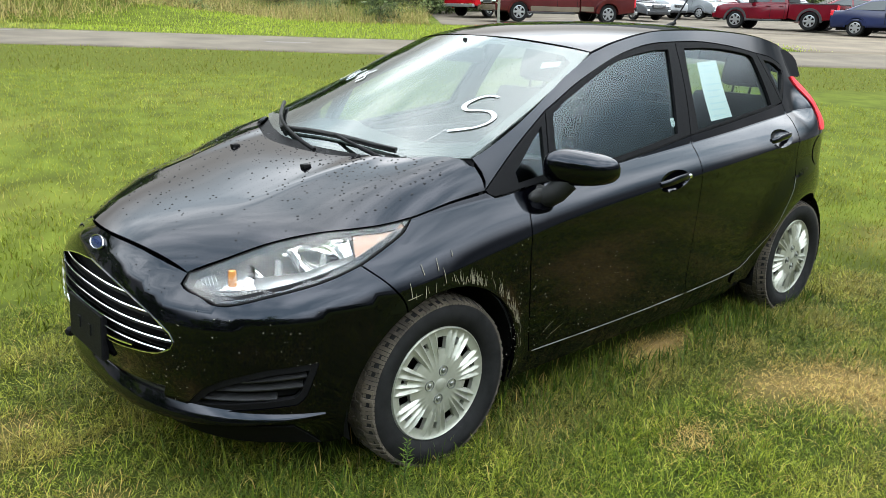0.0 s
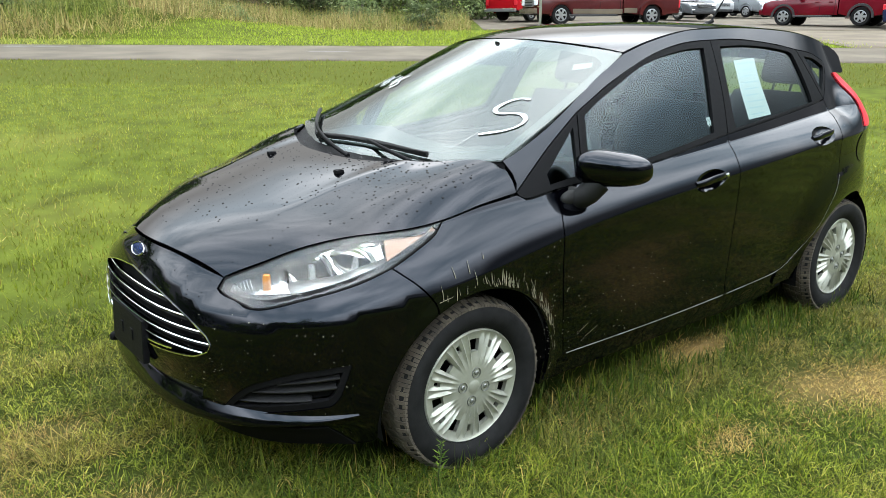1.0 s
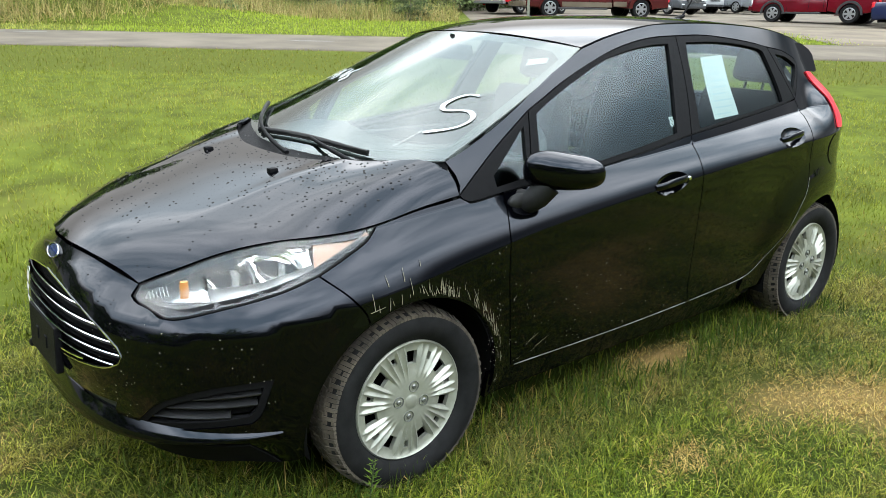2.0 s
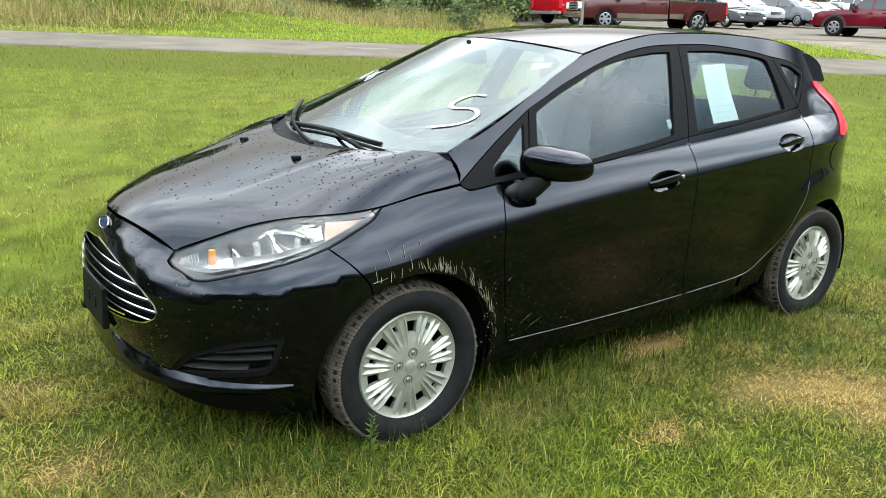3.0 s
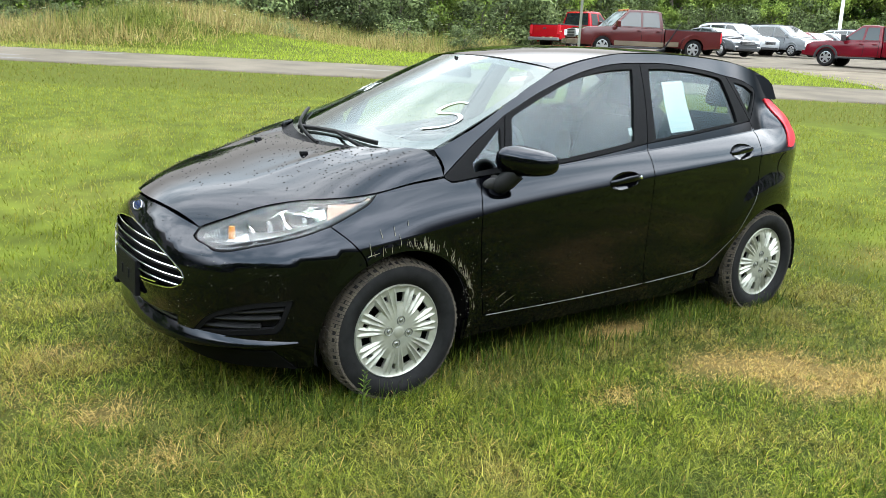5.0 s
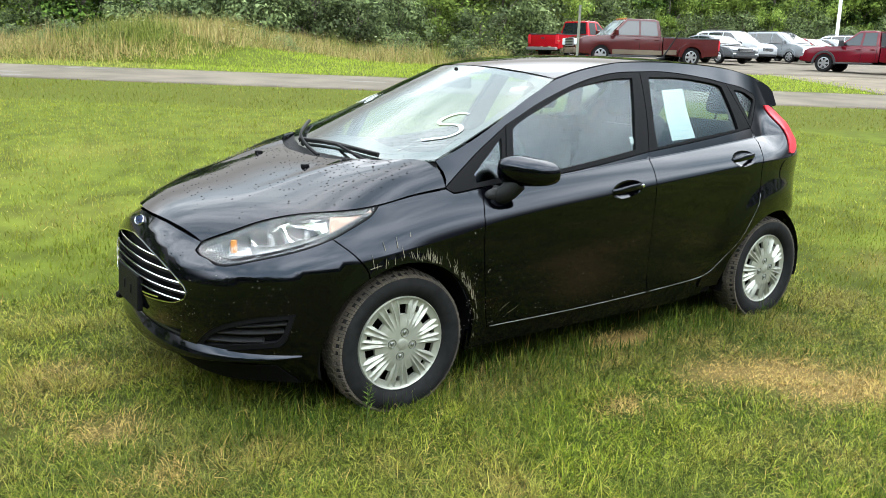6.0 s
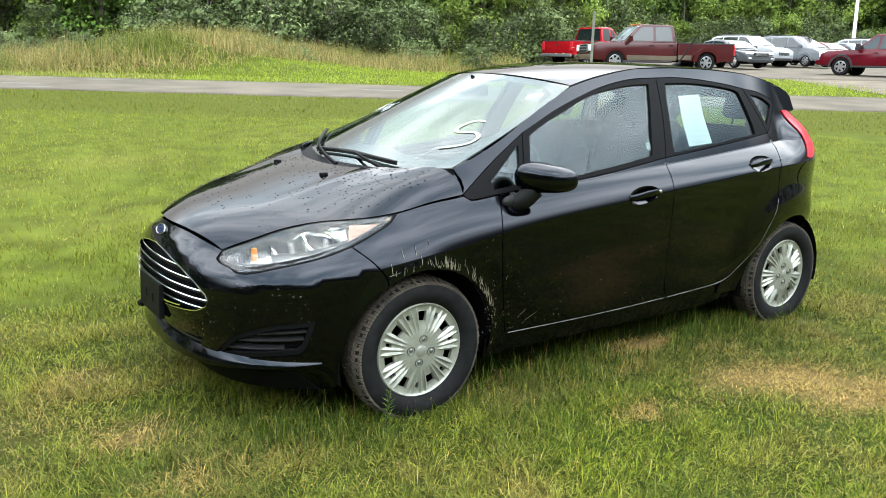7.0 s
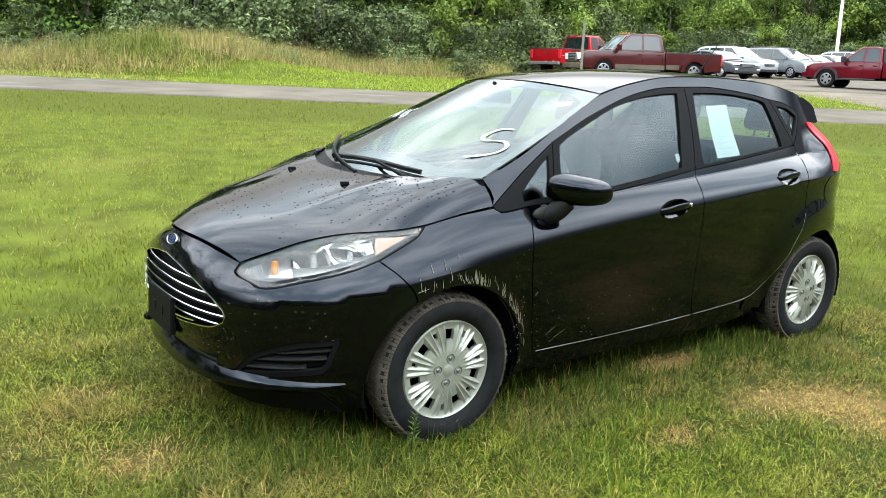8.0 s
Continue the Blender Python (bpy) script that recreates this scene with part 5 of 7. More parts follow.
def strip(x, z, dx, dz, w):
    k = len(verts)
    ln = math.hypot(dx, dz)
    px, pz = -dz / ln * w, dx / ln * w
    for t, s in ((0, 1.0), (0.5, 0.8), (1, 0.3)):
        for f in (-1, 1):
            xx, zz = x + dx * t + f * px * s, z + dz * t + f * pz * s
            verts.append(side(xx, zz) + Vector((0, 0.0025 + 0.002 * t, 0)))
    faces.extend(((k, k + 1, k + 3, k + 2), (k + 2, k + 3, k + 5, k + 4)))


for i in range(95):
    a = radians(drng.choice((drng.gauss(104, 6), drng.gauss(138, 9), drng.uniform(60, 195), drng.gauss(150, 12))))
    r = 0.362 + abs(drng.gauss(0, 0.012))
    x, z = r * math.cos(a), AXLE_Z + r * math.sin(a)
    ln = drng.uniform(0.008, 0.05)
    strip(x, z, ln * drng.uniform(-0.15, 0.5), ln, drng.uniform(0.0005, 0.0013))
for x, z, dx, dz in ((0.155, 0.64, 0.004, 0.05), (0.17, 0.635, -0.05, 0.012), (0.10, 0.70, 0.004, 0.035), (0.045, 0.705, -0.002, 0.04), (-0.02, 0.74, -0.004, 0.02), (-0.56, 0.33, -0.06, 0.03), (-0.52, 0.36, -0.04, 0.025)):
    strip(x, z, dx, dz, 0.0012)
tagged(link_mesh("clipping_litter", verts, faces, CLIPPINGS, car, "pale grass clippings stuck round the wheel arch"), kind="stuff")
specks = []
for i in range(270):
    q = drng.random()
    if q < 0.55:
        z, a = 0.22 + 0.42 * drng.random() ** 1.2, drng.uniform(0.45, 1.2)
        if inside((a, z), FOG):
            continue
        specks.append((nose(a, z), (nose_out(a, z, 1) - nose(a, z)).normalized(), drng.uniform(0.0007, 0.0024)))
    else:
        x, z = (drng.uniform(-0.37, -0.30), drng.uniform(0.3, 0.75)) if q < 0.68 else (-0.42 - 1.0 * drng.random() ** 1.8, 0.30 + 0.33 * drng.random() ** 1.5)
        p = side(x, z)
        specks.append((p, Vector((0, 1, 0)), drng.uniform(0.0007, 0.0026)))
beads("mud_spatter", specks, MUD_SPECK, car, "pale dried mud specks on the lower panels")


# pale strips added along the doors' lower edges as their painted glint
EDGE_GLINT = material("door_edge_glint", (0.20, 0.20, 0.195), 0.4, 0.3)
for name, run_pts in (("front_door_glint", [(-0.47, 0.281), (-0.814, 0.2765), (-1.191, 0.2785), (-1.50, 0.2855)]), ("rear_door_glint", [(-1.53, 0.286), (-1.746, 0.2945), (-1.888, 0.301), (-1.96, 0.3105), (-2.026, 0.336), (-2.096, 0.402), (-2.174, 0.51), (-2.222, 0.603), (-2.271, 0.695), (-2.288, 0.757)])):
    bm = bmesh.new()
    tube(bm, [side(p.x, p.y) + Vector((0, -0.001, 0)) for p in run(run_pts, 0.03)], 0.0016, 6)
    part(name, bm, EDGE_GLINT, car, "pale strip standing in for the glint on the door's edge", 60)


# ---- parked vehicles beyond the lane ----
STAND = Vector((1.665, 3.428))


def out_at(bearing, dist):
    """Plan position by bearing (degrees to the right of the line of sight to the trees) and distance."""
    a = math.atan2(-0.818, -0.574) - radians(bearing - 0.75)
    return STAND.x + dist * math.cos(a), STAND.y + dist * math.sin(a), a


def parked(bearing, dist, turn):
    """A pose for a vehicle; turn 0 heads to the right across the line of sight, 90 away from the camera."""
    x, y, a = out_at(bearing, dist)
    return pose(x, y, rise(x, y) + 0.035, 0, 0, math.degrees(a) - 90 + turn)


def prism(bm, pts, wide, round_edge=0.03):
    """A body from a side outline of (x, z), with the half width wide(x, z)."""
    left = [bm.verts.new((x, wide(x, z), z)) for x, z in pts]
    right = [bm.verts.new((x, -wide(x, z), z)) for x, z in pts]
    a = bm.faces.new(left)
    b = bm.faces.new(right[::-1])
    n = len(pts)
    for i in range(n):
        j = (i + 1) % n
        bm.faces.new((left[j], left[i], right[i], right[j]))
    edges = list(a.edges) + list(b.edges)
    bmesh.ops.bevel(bm, geom=edges, offset=round_edge, segments=3, affect="EDGES", profile=0.55, clamp_overlap=True)


FAR_GLASS = material("far_window", (0.012, 0.017, 0.017), 0.06, spec=0.5)
FAR_RIM = material("far_rim", (0.30, 0.30, 0.30), 0.3, 0.6)
LAMP_WHITE = material("far_headlamp", (0.75, 0.77, 0.8), 0.12)
# pale mottled colour stands in for sky mirrored in the pickups' windscreens
FAR_SCREEN = material("far_screen_sheen", (0.16, 0.185, 0.185), 0.08, spec=0.5, noise_scale=1.6, vary=0.6)
GREY_CLAD = material("grey_plastic", (0.016, 0.016, 0.017), 0.55, noise_scale=20)


def far_paint(name, color):
    return material(name, color, 0.14, noise_scale=1.5, vary=0.12, spec=0.3)


RED = far_paint("bright_red_paint", (0.30, 0.006, 0.010))
MAROON = far_paint("dusty_maroon_paint", (0.050, 0.009, 0.0085))
CRIMSON = far_paint("crimson_paint", (0.082, 0.0015, 0.006))
WHITE = far_paint("white_paint", (0.31, 0.32, 0.325))
SILVER_PAINT = far_paint("silver_paint", (0.135, 0.143, 0.15))
GREY_PAINT = far_paint("grey_paint", (0.06, 0.064, 0.068))
NAVY = far_paint("navy_paint", (0.012, 0.016, 0.045))
TAN_PAINT = far_paint("tan_lower_paint", (0.11, 0.088, 0.064))

# side outlines: body, cabin glass line, wheel places, sizes
KINDS = {
    "suv": dict(L=4.9, W=0.95, wb=(-1.42, 1.42), r=0.37, body=[(-2.4, 0.35), (-2.45, 0.75), (-2.4, 1.1), (1.2, 1.09), (1.75, 1.06), (2.12, 1.0), (2.34, 0.9), (2.44, 0.76), (2.47, 0.55), (2.4, 0.3)], cab=[(-2.35, 1.08), (-2.2, 1.62), (-1.7, 1.73), (0.3, 1.70), (1.25, 1.08)], win=[[(-2.1, 1.15), (-2.0, 1.55), (-1.35, 1.62), (-1.3, 1.15)], [(-1.22, 1.15), (-1.25, 1.62), (-0.25, 1.63), (-0.22, 1.13)], [(-0.14, 1.13), (-0.17, 1.63), (0.3, 1.60), (0.95, 1.13)]]),
    "van": dict(L=5.1, W=0.97, wb=(-1.5, 1.55), r=0.34, body=[(-2.5, 0.3), (-2.55, 0.75), (-2.5, 1.1), (1.5, 1.06), (1.95, 1.0), (2.28, 0.92), (2.45, 0.8), (2.54, 0.58), (2.45, 0.26)], cab=[(-2.48, 1.08), (-2.3, 1.62), (-1.8, 1.74), (0.3, 1.72), (1.65, 1.02)], win=[[(-2.2, 1.12), (-2.1, 1.55), (-1.2, 1.63), (-1.15, 1.12)], [(-1.07, 1.12), (-1.1, 1.63), (0.0, 1.63), (0.05, 1.08)], [(0.13, 1.08), (0.1, 1.62), (0.35, 1.6), (1.25, 1.06)]]),
    "sedan": dict(L=4.8, W=0.91, wb=(-1.4, 1.4), r=0.33, body=[(-2.35, 0.3), (-2.42, 0.7), (-2.35, 0.98), (-1.6, 1.02), (1.0, 0.95), (2.15, 0.78), (2.4, 0.6), (2.38, 0.28)], cab=[(-1.95, 0.98), (-1.0, 1.40), (-0.3, 1.46), (0.4, 1.40), (1.35, 0.93)], win=[[(-1.6, 1.03), (-1.0, 1.33), (-0.45, 1.38), (-0.42, 1.02)], [(-0.34, 1.02), (-0.37, 1.38), (0.35, 1.33), (1.0, 0.98)]]),
}


def far_wheel(parent, x, y, r, w=0.22, rim_mat=None):
    f = 1 if y > 0 else -1
    bm = bmesh.new()
    spin(bm, [(r * 0.62, w / 2 - 0.02), (r * 0.72, w / 2), (r * 0.93, w / 2), (r, w / 2 - 0.03), (r, -w / 2 + 0.03), (r * 0.9, -w / 2), (r * 0.6, -w / 2)], 28)
    bmesh.ops.transform(bm, matrix=Matrix.Translation((x, y, r)) @ pose(0, 0, 0, 0, 0, 0 if f > 0 else 180), verts=bm.verts)
    t = part("wheel", bm, RUBBER, parent, "black tyre on a bright rim", 40)
    bm = bmesh.new()
    for i in range(6):
        a = math.pi / 3 * i
        box(bm, 0.05, r * 0.6, -0.01, 0.02, -0.045, 0.045, 0.01, Matrix.Rotation(a, 4, "Y"))
    spin(bm, [(0.0, 0.03), (0.07, 0.025), (0.08, 0.0)], 16)
    spin(bm, [(r * 0.56, 0.0), (r * 0.6, 0.03), (r * 0.66, 0.02), (r * 0.64, -0.02)], 28)
    bmesh.ops.transform(bm, matrix=Matrix.Translation((x, y + f * (w / 2 - 0.035), r)) @ pose(0, 0, 0, 0, 0, 0 if f > 0 else 180), verts=bm.verts)
    part("rim", bm, rim_mat or FAR_RIM, t, smooth=40)
    bm = bmesh.new()
    spin(bm, [(0.0, 0.0), (r * 0.6, 0.0)], 24)
    bmesh.ops.transform(bm, matrix=Matrix.Translation((x, y + f * (w / 2 - 0.08), r)), verts=bm.verts)
    part("brake_shadow_plate", bm, DARK, t)


def arch_cut(pts, wb, r):
    """Puts wheel arches into the lower edge of a body outline that ends at its front foot."""
    low = []
    for x in sorted(wb):
        low += [(x + (r + 0.06) * math.cos(radians(a)), max(0.3, r + (r + 0.06) * math.sin(radians(a)))) for a in range(180, -1, -20)]
    return [p for p in pts] + low[::-1]


def pane(parent, pts, wide, name="window", mat=None, label=""):
    for f in (1, -1):
        bm = bmesh.new()
        vs = [bm.verts.new((x, f * (wide(x, z) + 0.004), z)) for x, z in pts]
        bm.faces.new(vs)
        part(name, bm, mat or FAR_GLASS, parent, label)


def cross_pane(parent, a, b, w0, w1, name, mat, label=""):
    """A pane across the vehicle from the low edge a=(x, z) to the high edge b."""
    bm = bmesh.new()
    bm.faces.new([bm.verts.new(p) for p in ((a[0], -w0, a[1]), (a[0], w0, a[1]), (b[0], w1, b[1]), (b[0], -w1, b[1]))])
    part(name, bm, mat, parent, label)


def far_seam(parent, x0, z0, x1, z1, wide):
    """A dark panel joint on both sides of a vehicle."""
    d = Vector((x1 - x0, z1 - z0)).normalized() * 0.009
    pane(parent, [(x0 - d.y, z0 + d.x), (x0 + d.y, z0 - d.x), (x1 + d.y, z1 - d.x), (x1 - d.y, z1 + d.x)], wide, "door_seam", DARK)


def arch_lip(parent, x, r, W, mat, label, broad=0.08):
    """A raised lip round a wheel opening, on both sides."""
    for f in (1, -1):
        bm = bmesh.new()
        ring = [[bm.verts.new((x + q * math.cos(radians(a)), f * y, max(0.34, r + q * math.sin(radians(a))))) for q, y in ((r + 0.05, W - 0.05), (r + 0.05, W + 0.025), (r + 0.05 + broad, W + 0.025), (r + 0.06 + broad, W - 0.03))] for a in range(-5, 186, 10)]
        for p, q in zip(ring, ring[1:]):
            for k in range(4):
                if p[k].co != q[k].co:
                    bm.faces.new((p[k], p[(k + 1) % 4], q[(k + 1) % 4], q[k]))
        part("arch_trim", bm, mat, parent, label, 40)


def far_car(name, kind, mat, label, at, group="parked cars"):
    k = KINDS[kind]
    ob = thing(name, label, "car", group, at=at)
    zb = k["cab"][0][1]
    wide = lambda x, z: k["W"] * (1 - 0.05 * (abs(x) / (k["L"] / 2)) ** 4) - (0.05 * max(0, z - 0.7) / 0.3 if z < zb else 0.05 + 0.42 * (z - zb))
    bm = bmesh.new()
    prism(bm, arch_cut(k["body"], k["wb"], k["r"]), wide, 0.10)
    part("body", bm, mat, ob, smooth=40)
    bm = bmesh.new()
    prism(bm, k["cab"], wide, 0.09)
    part("cabin", bm, mat, ob, smooth=40)
    for w in k["win"]:
        pane(ob, w, wide, label="dark side window")
    c = k["cab"]
    a, b = Vector(c[-1]), Vector(c[-2])
    up = Vector((0.02, 0.015))
    lo, hi = a.lerp(b, 0.12) + up, a.lerp(b, 0.92) + up
    cross_pane(ob, lo, hi, wide(lo.x, lo.y) - 0.08, wide(hi.x, hi.y) - 0.08, "windscreen", FAR_GLASS, "dark windscreen")
    a, b = Vector(c[0]), Vector(c[1])
    lo, hi = a.lerp(b, 0.15) + Vector((-0.02, 0.01)), a.lerp(b, 0.9) + Vector((-0.02, 0.01))
    cross_pane(ob, lo, hi, wide(lo.x, lo.y) - 0.1, wide(hi.x, hi.y) - 0.1, "rear_window", FAR_GLASS, "dark rear window")
    h = k["L"] / 2
    for f in (1, -1):
        bm = bmesh.new()
        box(bm, h - 0.32, h - 0.03, f * (k["W"] - 0.25) - 0.17, f * (k["W"] - 0.25) + 0.17, 0.68, 0.82, 0.03)
        part("headlamp", bm, LAMP_WHITE, ob, "clear headlamp")
        bm = bmesh.new()
        box(bm, -h - 0.01, -h + 0.12, f * (k["W"] - 0.22) - 0.14, f * (k["W"] - 0.22) + 0.14, 0.78, 1.0, 0.03)
        part("tail_lamp", bm, RED_LENS, ob, "red tail lamp")
        bm = bmesh.new()
        box(bm, c[-1][0] - 0.55, c[-1][0] - 0.4, f * (k["W"] + 0.06) - 0.09, f * (k["W"] + 0.06) + 0.09, zb + 0.03, zb + 0.17, 0.03)
        part("door_mirror", bm, mat, ob)
    bm = bmesh.new()
    box(bm, h - 0.12, h + 0.02, -0.46, 0.46, 0.58, 0.76, 0.025)
    grille = part("grille", bm, GREY_CLAD, ob, "dark grille")
    for z in (0.61, 0.665, 0.72):
        bm = bmesh.new()
        box(bm, h + 0.012, h + 0.03, -0.42, 0.42, z, z + 0.02, 0.005)
        part("grille_bar", bm, FAR_RIM, grille, "chrome bar")
    bm = bmesh.new()
    box(bm, h - 0.14, h + 0.025, -0.74, 0.74, 0.30, 0.44, 0.03)
    part("lower_grille", bm, GREY_CLAD, ob)
    for f in (1, -1):
        bm = bmesh.new()
        box(bm, h - 0.2, h + 0.0, f * 0.72 - 0.09, f * 0.72 + 0.09, 0.46, 0.53, 0.02)
        part("fog_lamp", bm, LAMP_WHITE, ob, "small clear fog lamp")
    zs = zb - 0.06
    xs = sorted({w[0][0] - 0.04 for w in k["win"][1:]})
    for x in xs:
        far_seam(ob, x, zs, x + 0.04, 0.45, wide)
    far_seam(ob, k["wb"][1] - k["r"] - 0.22, zs, k["wb"][1] - k["r"] - 0.2, 0.45, wide)
    for x in xs:
        for f in (1, -1):
            bm = bmesh.new()
            box(bm, x + 0.06, x + 0.24, f * (k["W"] - 0.01) - 0.02, f * (k["W"] - 0.01) + 0.02, zb - 0.17, zb - 0.13, 0.008)
            part("door_handle", bm, mat, ob)
    if kind != "sedan":
        for f in (1, -1):
            bm = bmesh.new()
            y = f * (wide(-0.7, c[2][1]) - 0.12)
            tube(bm, [(c[2][0] - 0.2, y, c[2][1] - 0.01), (c[2][0] - 0.05, y, c[2][1] + 0.05), (c[3][0] - 0.15, y, c[3][1] + 0.05), (c[3][0], y, c[3][1] - 0.01)], 0.02, 6)
            part("roof_rail", bm, GREY_CLAD, ob, "dark roof rail", 40)
    for x in k["wb"]:
        arch_lip(ob, x, k["r"], k["W"] - 0.02, GREY_CLAD if kind == "suv" else mat, "wheel arch lip", 0.05)
    for x in k["wb"]:
        for f in (1, -1):
            far_wheel(ob, x, f * (k["W"] - 0.13), k["r"])
    bm = bmesh.new()
    box(bm, -h + 0.25, h - 0.3, -k["W"] + 0.2, k["W"] - 0.2, 0.22, 0.5)
    part("underbody", bm, DARK, ob)
    return ob


def far_pickup(name, mat, label, at, L=5.5, H=1.85, W=0.97, wb=(-1.65, 1.75), r=0.39, dually=False, lower=None, crew=True, clad=False):
    """A pickup: nose, cab, open bed. x forward from its middle."""
    ob = thing(name, label, "pickup truck", "parked pickups", at=at)
    h = L / 2
    zb = H * 0.62
    c1 = h - 1.35
    c0 = c1 - (2.55 if crew else 1.9)
    wide = lambda x, z: W - (0.0 if z < zb - 0.1 else 0.04) - (0 if z < zb else 0.30 * (z - zb))
    nose_top = zb - 0.05
    bm = bmesh.new()
    prism(bm, arch_cut([(c0 - 0.02, 0.45), (c0 - 0.02, zb), (c1, zb), (h - 0.35, nose_top), (h - 0.05, nose_top - 0.12), (h, 0.6), (h - 0.03, 0.45)], (wb[1],), r), wide, 0.05)
    part("body", bm, mat, ob, smooth=40)
    bm = bmesh.new()
    prism(bm, [(c0 + 0.02, zb - 0.02), (c0 + 0.12, H - 0.06), (c0 + 0.35, H), (c1 - 0.95, H - 0.01), (c1 - 0.1, zb - 0.02)], wide, 0.05)
    part("cab", bm, mat, ob, smooth=40)
    bm = bmesh.new()
    prism(bm, arch_cut([(-h, 0.5), (-h, zb - 0.02), (c0 - 0.06, zb - 0.02), (c0 - 0.06, 0.5)], (wb[0],), r), wide, 0.03)
    # the open load bed
    bed = part("bed", bm, mat, ob, smooth=40)
    bm = bmesh.new()
    box(bm, -h + 0.06, c0 - 0.12, -W + 0.1, W - 0.1, zb - 0.03, zb - 0.012)
    part("bed_floor", bm, DARK, bed, "dark open load bed")
    zw0, zw1 = zb + 0.05, H - 0.1
    mid = (c0 + c1 - 0.5) / 2
    if crew:
        pane(ob, [(c0 + 0.2, zw0), (c0 + 0.27, zw1), (mid - 0.05, zw1), (mid - 0.03, zw0)], wide, label="dark side window")
        pane(ob, [(mid + 0.07, zw0), (mid + 0.05, zw1), (c1 - 0.95, zw1 - 0.02), (c1 - 0.32, zw0)], wide, label="dark side window")
    else:
        pane(ob, [(c0 + 0.16, zw0), (c0 + 0.22, zw1), (c0 + 0.7, zw1), (c0 + 0.72, zw0)], wide, label="dark side window")
        pane(ob, [(c0 + 0.82, zw0), (c0 + 0.80, zw1), (c1 - 0.95, zw1 - 0.02), (c1 - 0.32, zw0)], wide, label="dark side window")
    cross_pane(ob, (c1 - 0.16, zb + 0.05), (c1 - 0.86, H - 0.06), W - 0.14, W - 0.30, "windscreen", FAR_SCREEN, "windscreen")
    cross_pane(ob, (c0 - 0.005 + 0.02, zb + 0.06), (c0 + 0.085, H - 0.1), W - 0.2, W - 0.32, "rear_window", FAR_GLASS, "dark rear window")
    bm = bmesh.new()
    box(bm, -h - 0.02, -h + 0.02, -W + 0.2, W - 0.2, 0.58, zb - 0.05, 0.015)
    gate = part("tailgate", bm, mat, ob, smooth=40)
    bm = bmesh.new()
    box(bm, -h - 0.04, -h - 0.015, -0.1, 0.1, zb - 0.24, zb - 0.17, 0.01)
    part("tailgate_handle", bm, GREY_CLAD, gate)
    bm = bmesh.new()
    box(bm, -h - 0.16, -h + 0.02, -W + 0.04, W - 0.04, 0.42, 0.56, 0.03)
    part("rear_bumper", bm, FAR_RIM, ob, "chrome rear bumper")
    bm = bmesh.new()
    box(bm, h - 0.06, h + 0.14, -W + 0.02, W - 0.02, 0.46, 0.68, 0.05)
    part("front_bumper", bm, lower or mat, ob, smooth=40)
    bm = bmesh.new()
    box(bm, h - 0.05, h + 0.04, -0.55, 0.55, 0.74, nose_top - 0.08, 0.03)
    grille = part("grille", bm, GREY_CLAD if clad else FAR_RIM, ob, "dark grille" if clad else "chrome grille")
    for i in range(3):
        z = 0.78 + (nose_top - 0.92) * i / 2.2
        bm = bmesh.new()
        box(bm, h + 0.035, h + 0.05, -0.5, 0.5, z, z + 0.06, 0.006)
        part("grille_bar", bm, GREY_CLAD, grille)
    for f in (1, -1):
        bm = bmesh.new()
        box(bm, h - 0.2, h + 0.03, f * (W - 0.2) - 0.17, f * (W - 0.2) + 0.17, 0.80, nose_top - 0.1, 0.03)
        part("headlamp", bm, LAMP_WHITE, ob, "clear headlamp")
        bm = bmesh.new()
        box(bm, -h - 0.025, -h + 0.04, f * (W - 0.09) - 0.08, f * (W - 0.09) + 0.085, 0.72, zb - 0.06, 0.02)
        part("tail_lamp", bm, RED_LENS, ob, "red tail lamp")
        bm = bmesh.new()
        box(bm, c1 - 0.42, c1 - 0.27, f * (W + 0.13) - 0.12, f * (W + 0.13) + 0.12, zb + 0.0, zb + 0.26, 0.03)
        part("door_mirror", bm, mat if dually else GREY_CLAD, ob)
        bm = bmesh.new()
        box(bm, c0 + 0.2, c1 - 0.1, f * (W - 0.03) - 0.06, f * (W - 0.03) + 0.06, 0.36, 0.44, 0.02)
        part("side_step", bm, GREY_CLAD, ob)
        for x in (c0 + 0.18, mid + 0.05):
            bm = bmesh.new()
            box(bm, x, x + 0.18, f * (W + 0.0) - 0.015, f * (W + 0.0) + 0.02, zb - 0.14, zb - 0.10, 0.008)
            part("door_handle", bm, mat, ob)
        far_wheel(ob, wb[1], f * (W - 0.14), r, 0.27)
        far_wheel(ob, wb[0], f * (W - 0.14 + (0.12 if dually else 0)), r, 0.27)
        if dually:
            bm = bmesh.new()
            prof = [(wb[0] + 0.62 * math.cos(radians(a)), r + 0.03 + 0.60 * math.sin(radians(a))) for a in range(0, 181, 15)] + [(wb[0] + (r + 0.06) * math.cos(radians(a)), r + (r + 0.06) * math.sin(radians(a))) for a in range(180, -1, -20)]
            vs = [bm.verts.new((x, f * (W - 0.02), z)) for x, z in prof]
            bm.faces.new(vs)
            ext = bmesh.ops.extrude_face_region(bm, geom=list(bm.faces))
            bmesh.ops.translate(bm, vec=(0, f * 0.2, 0), verts=[v for v in ext["geom"] if isinstance(v, bmesh.types.BMVert)])
            part("wide_fender", bm, mat, ob, smooth=40)
    for x in wb:
        if clad:
            arch_lip(ob, x, r, W, GREY_CLAD, "black plastic arch trim", 0.09)
        elif x > 0 or not dually:
            arch_lip(ob, x, r, W, mat, "flared arch lip", 0.07)
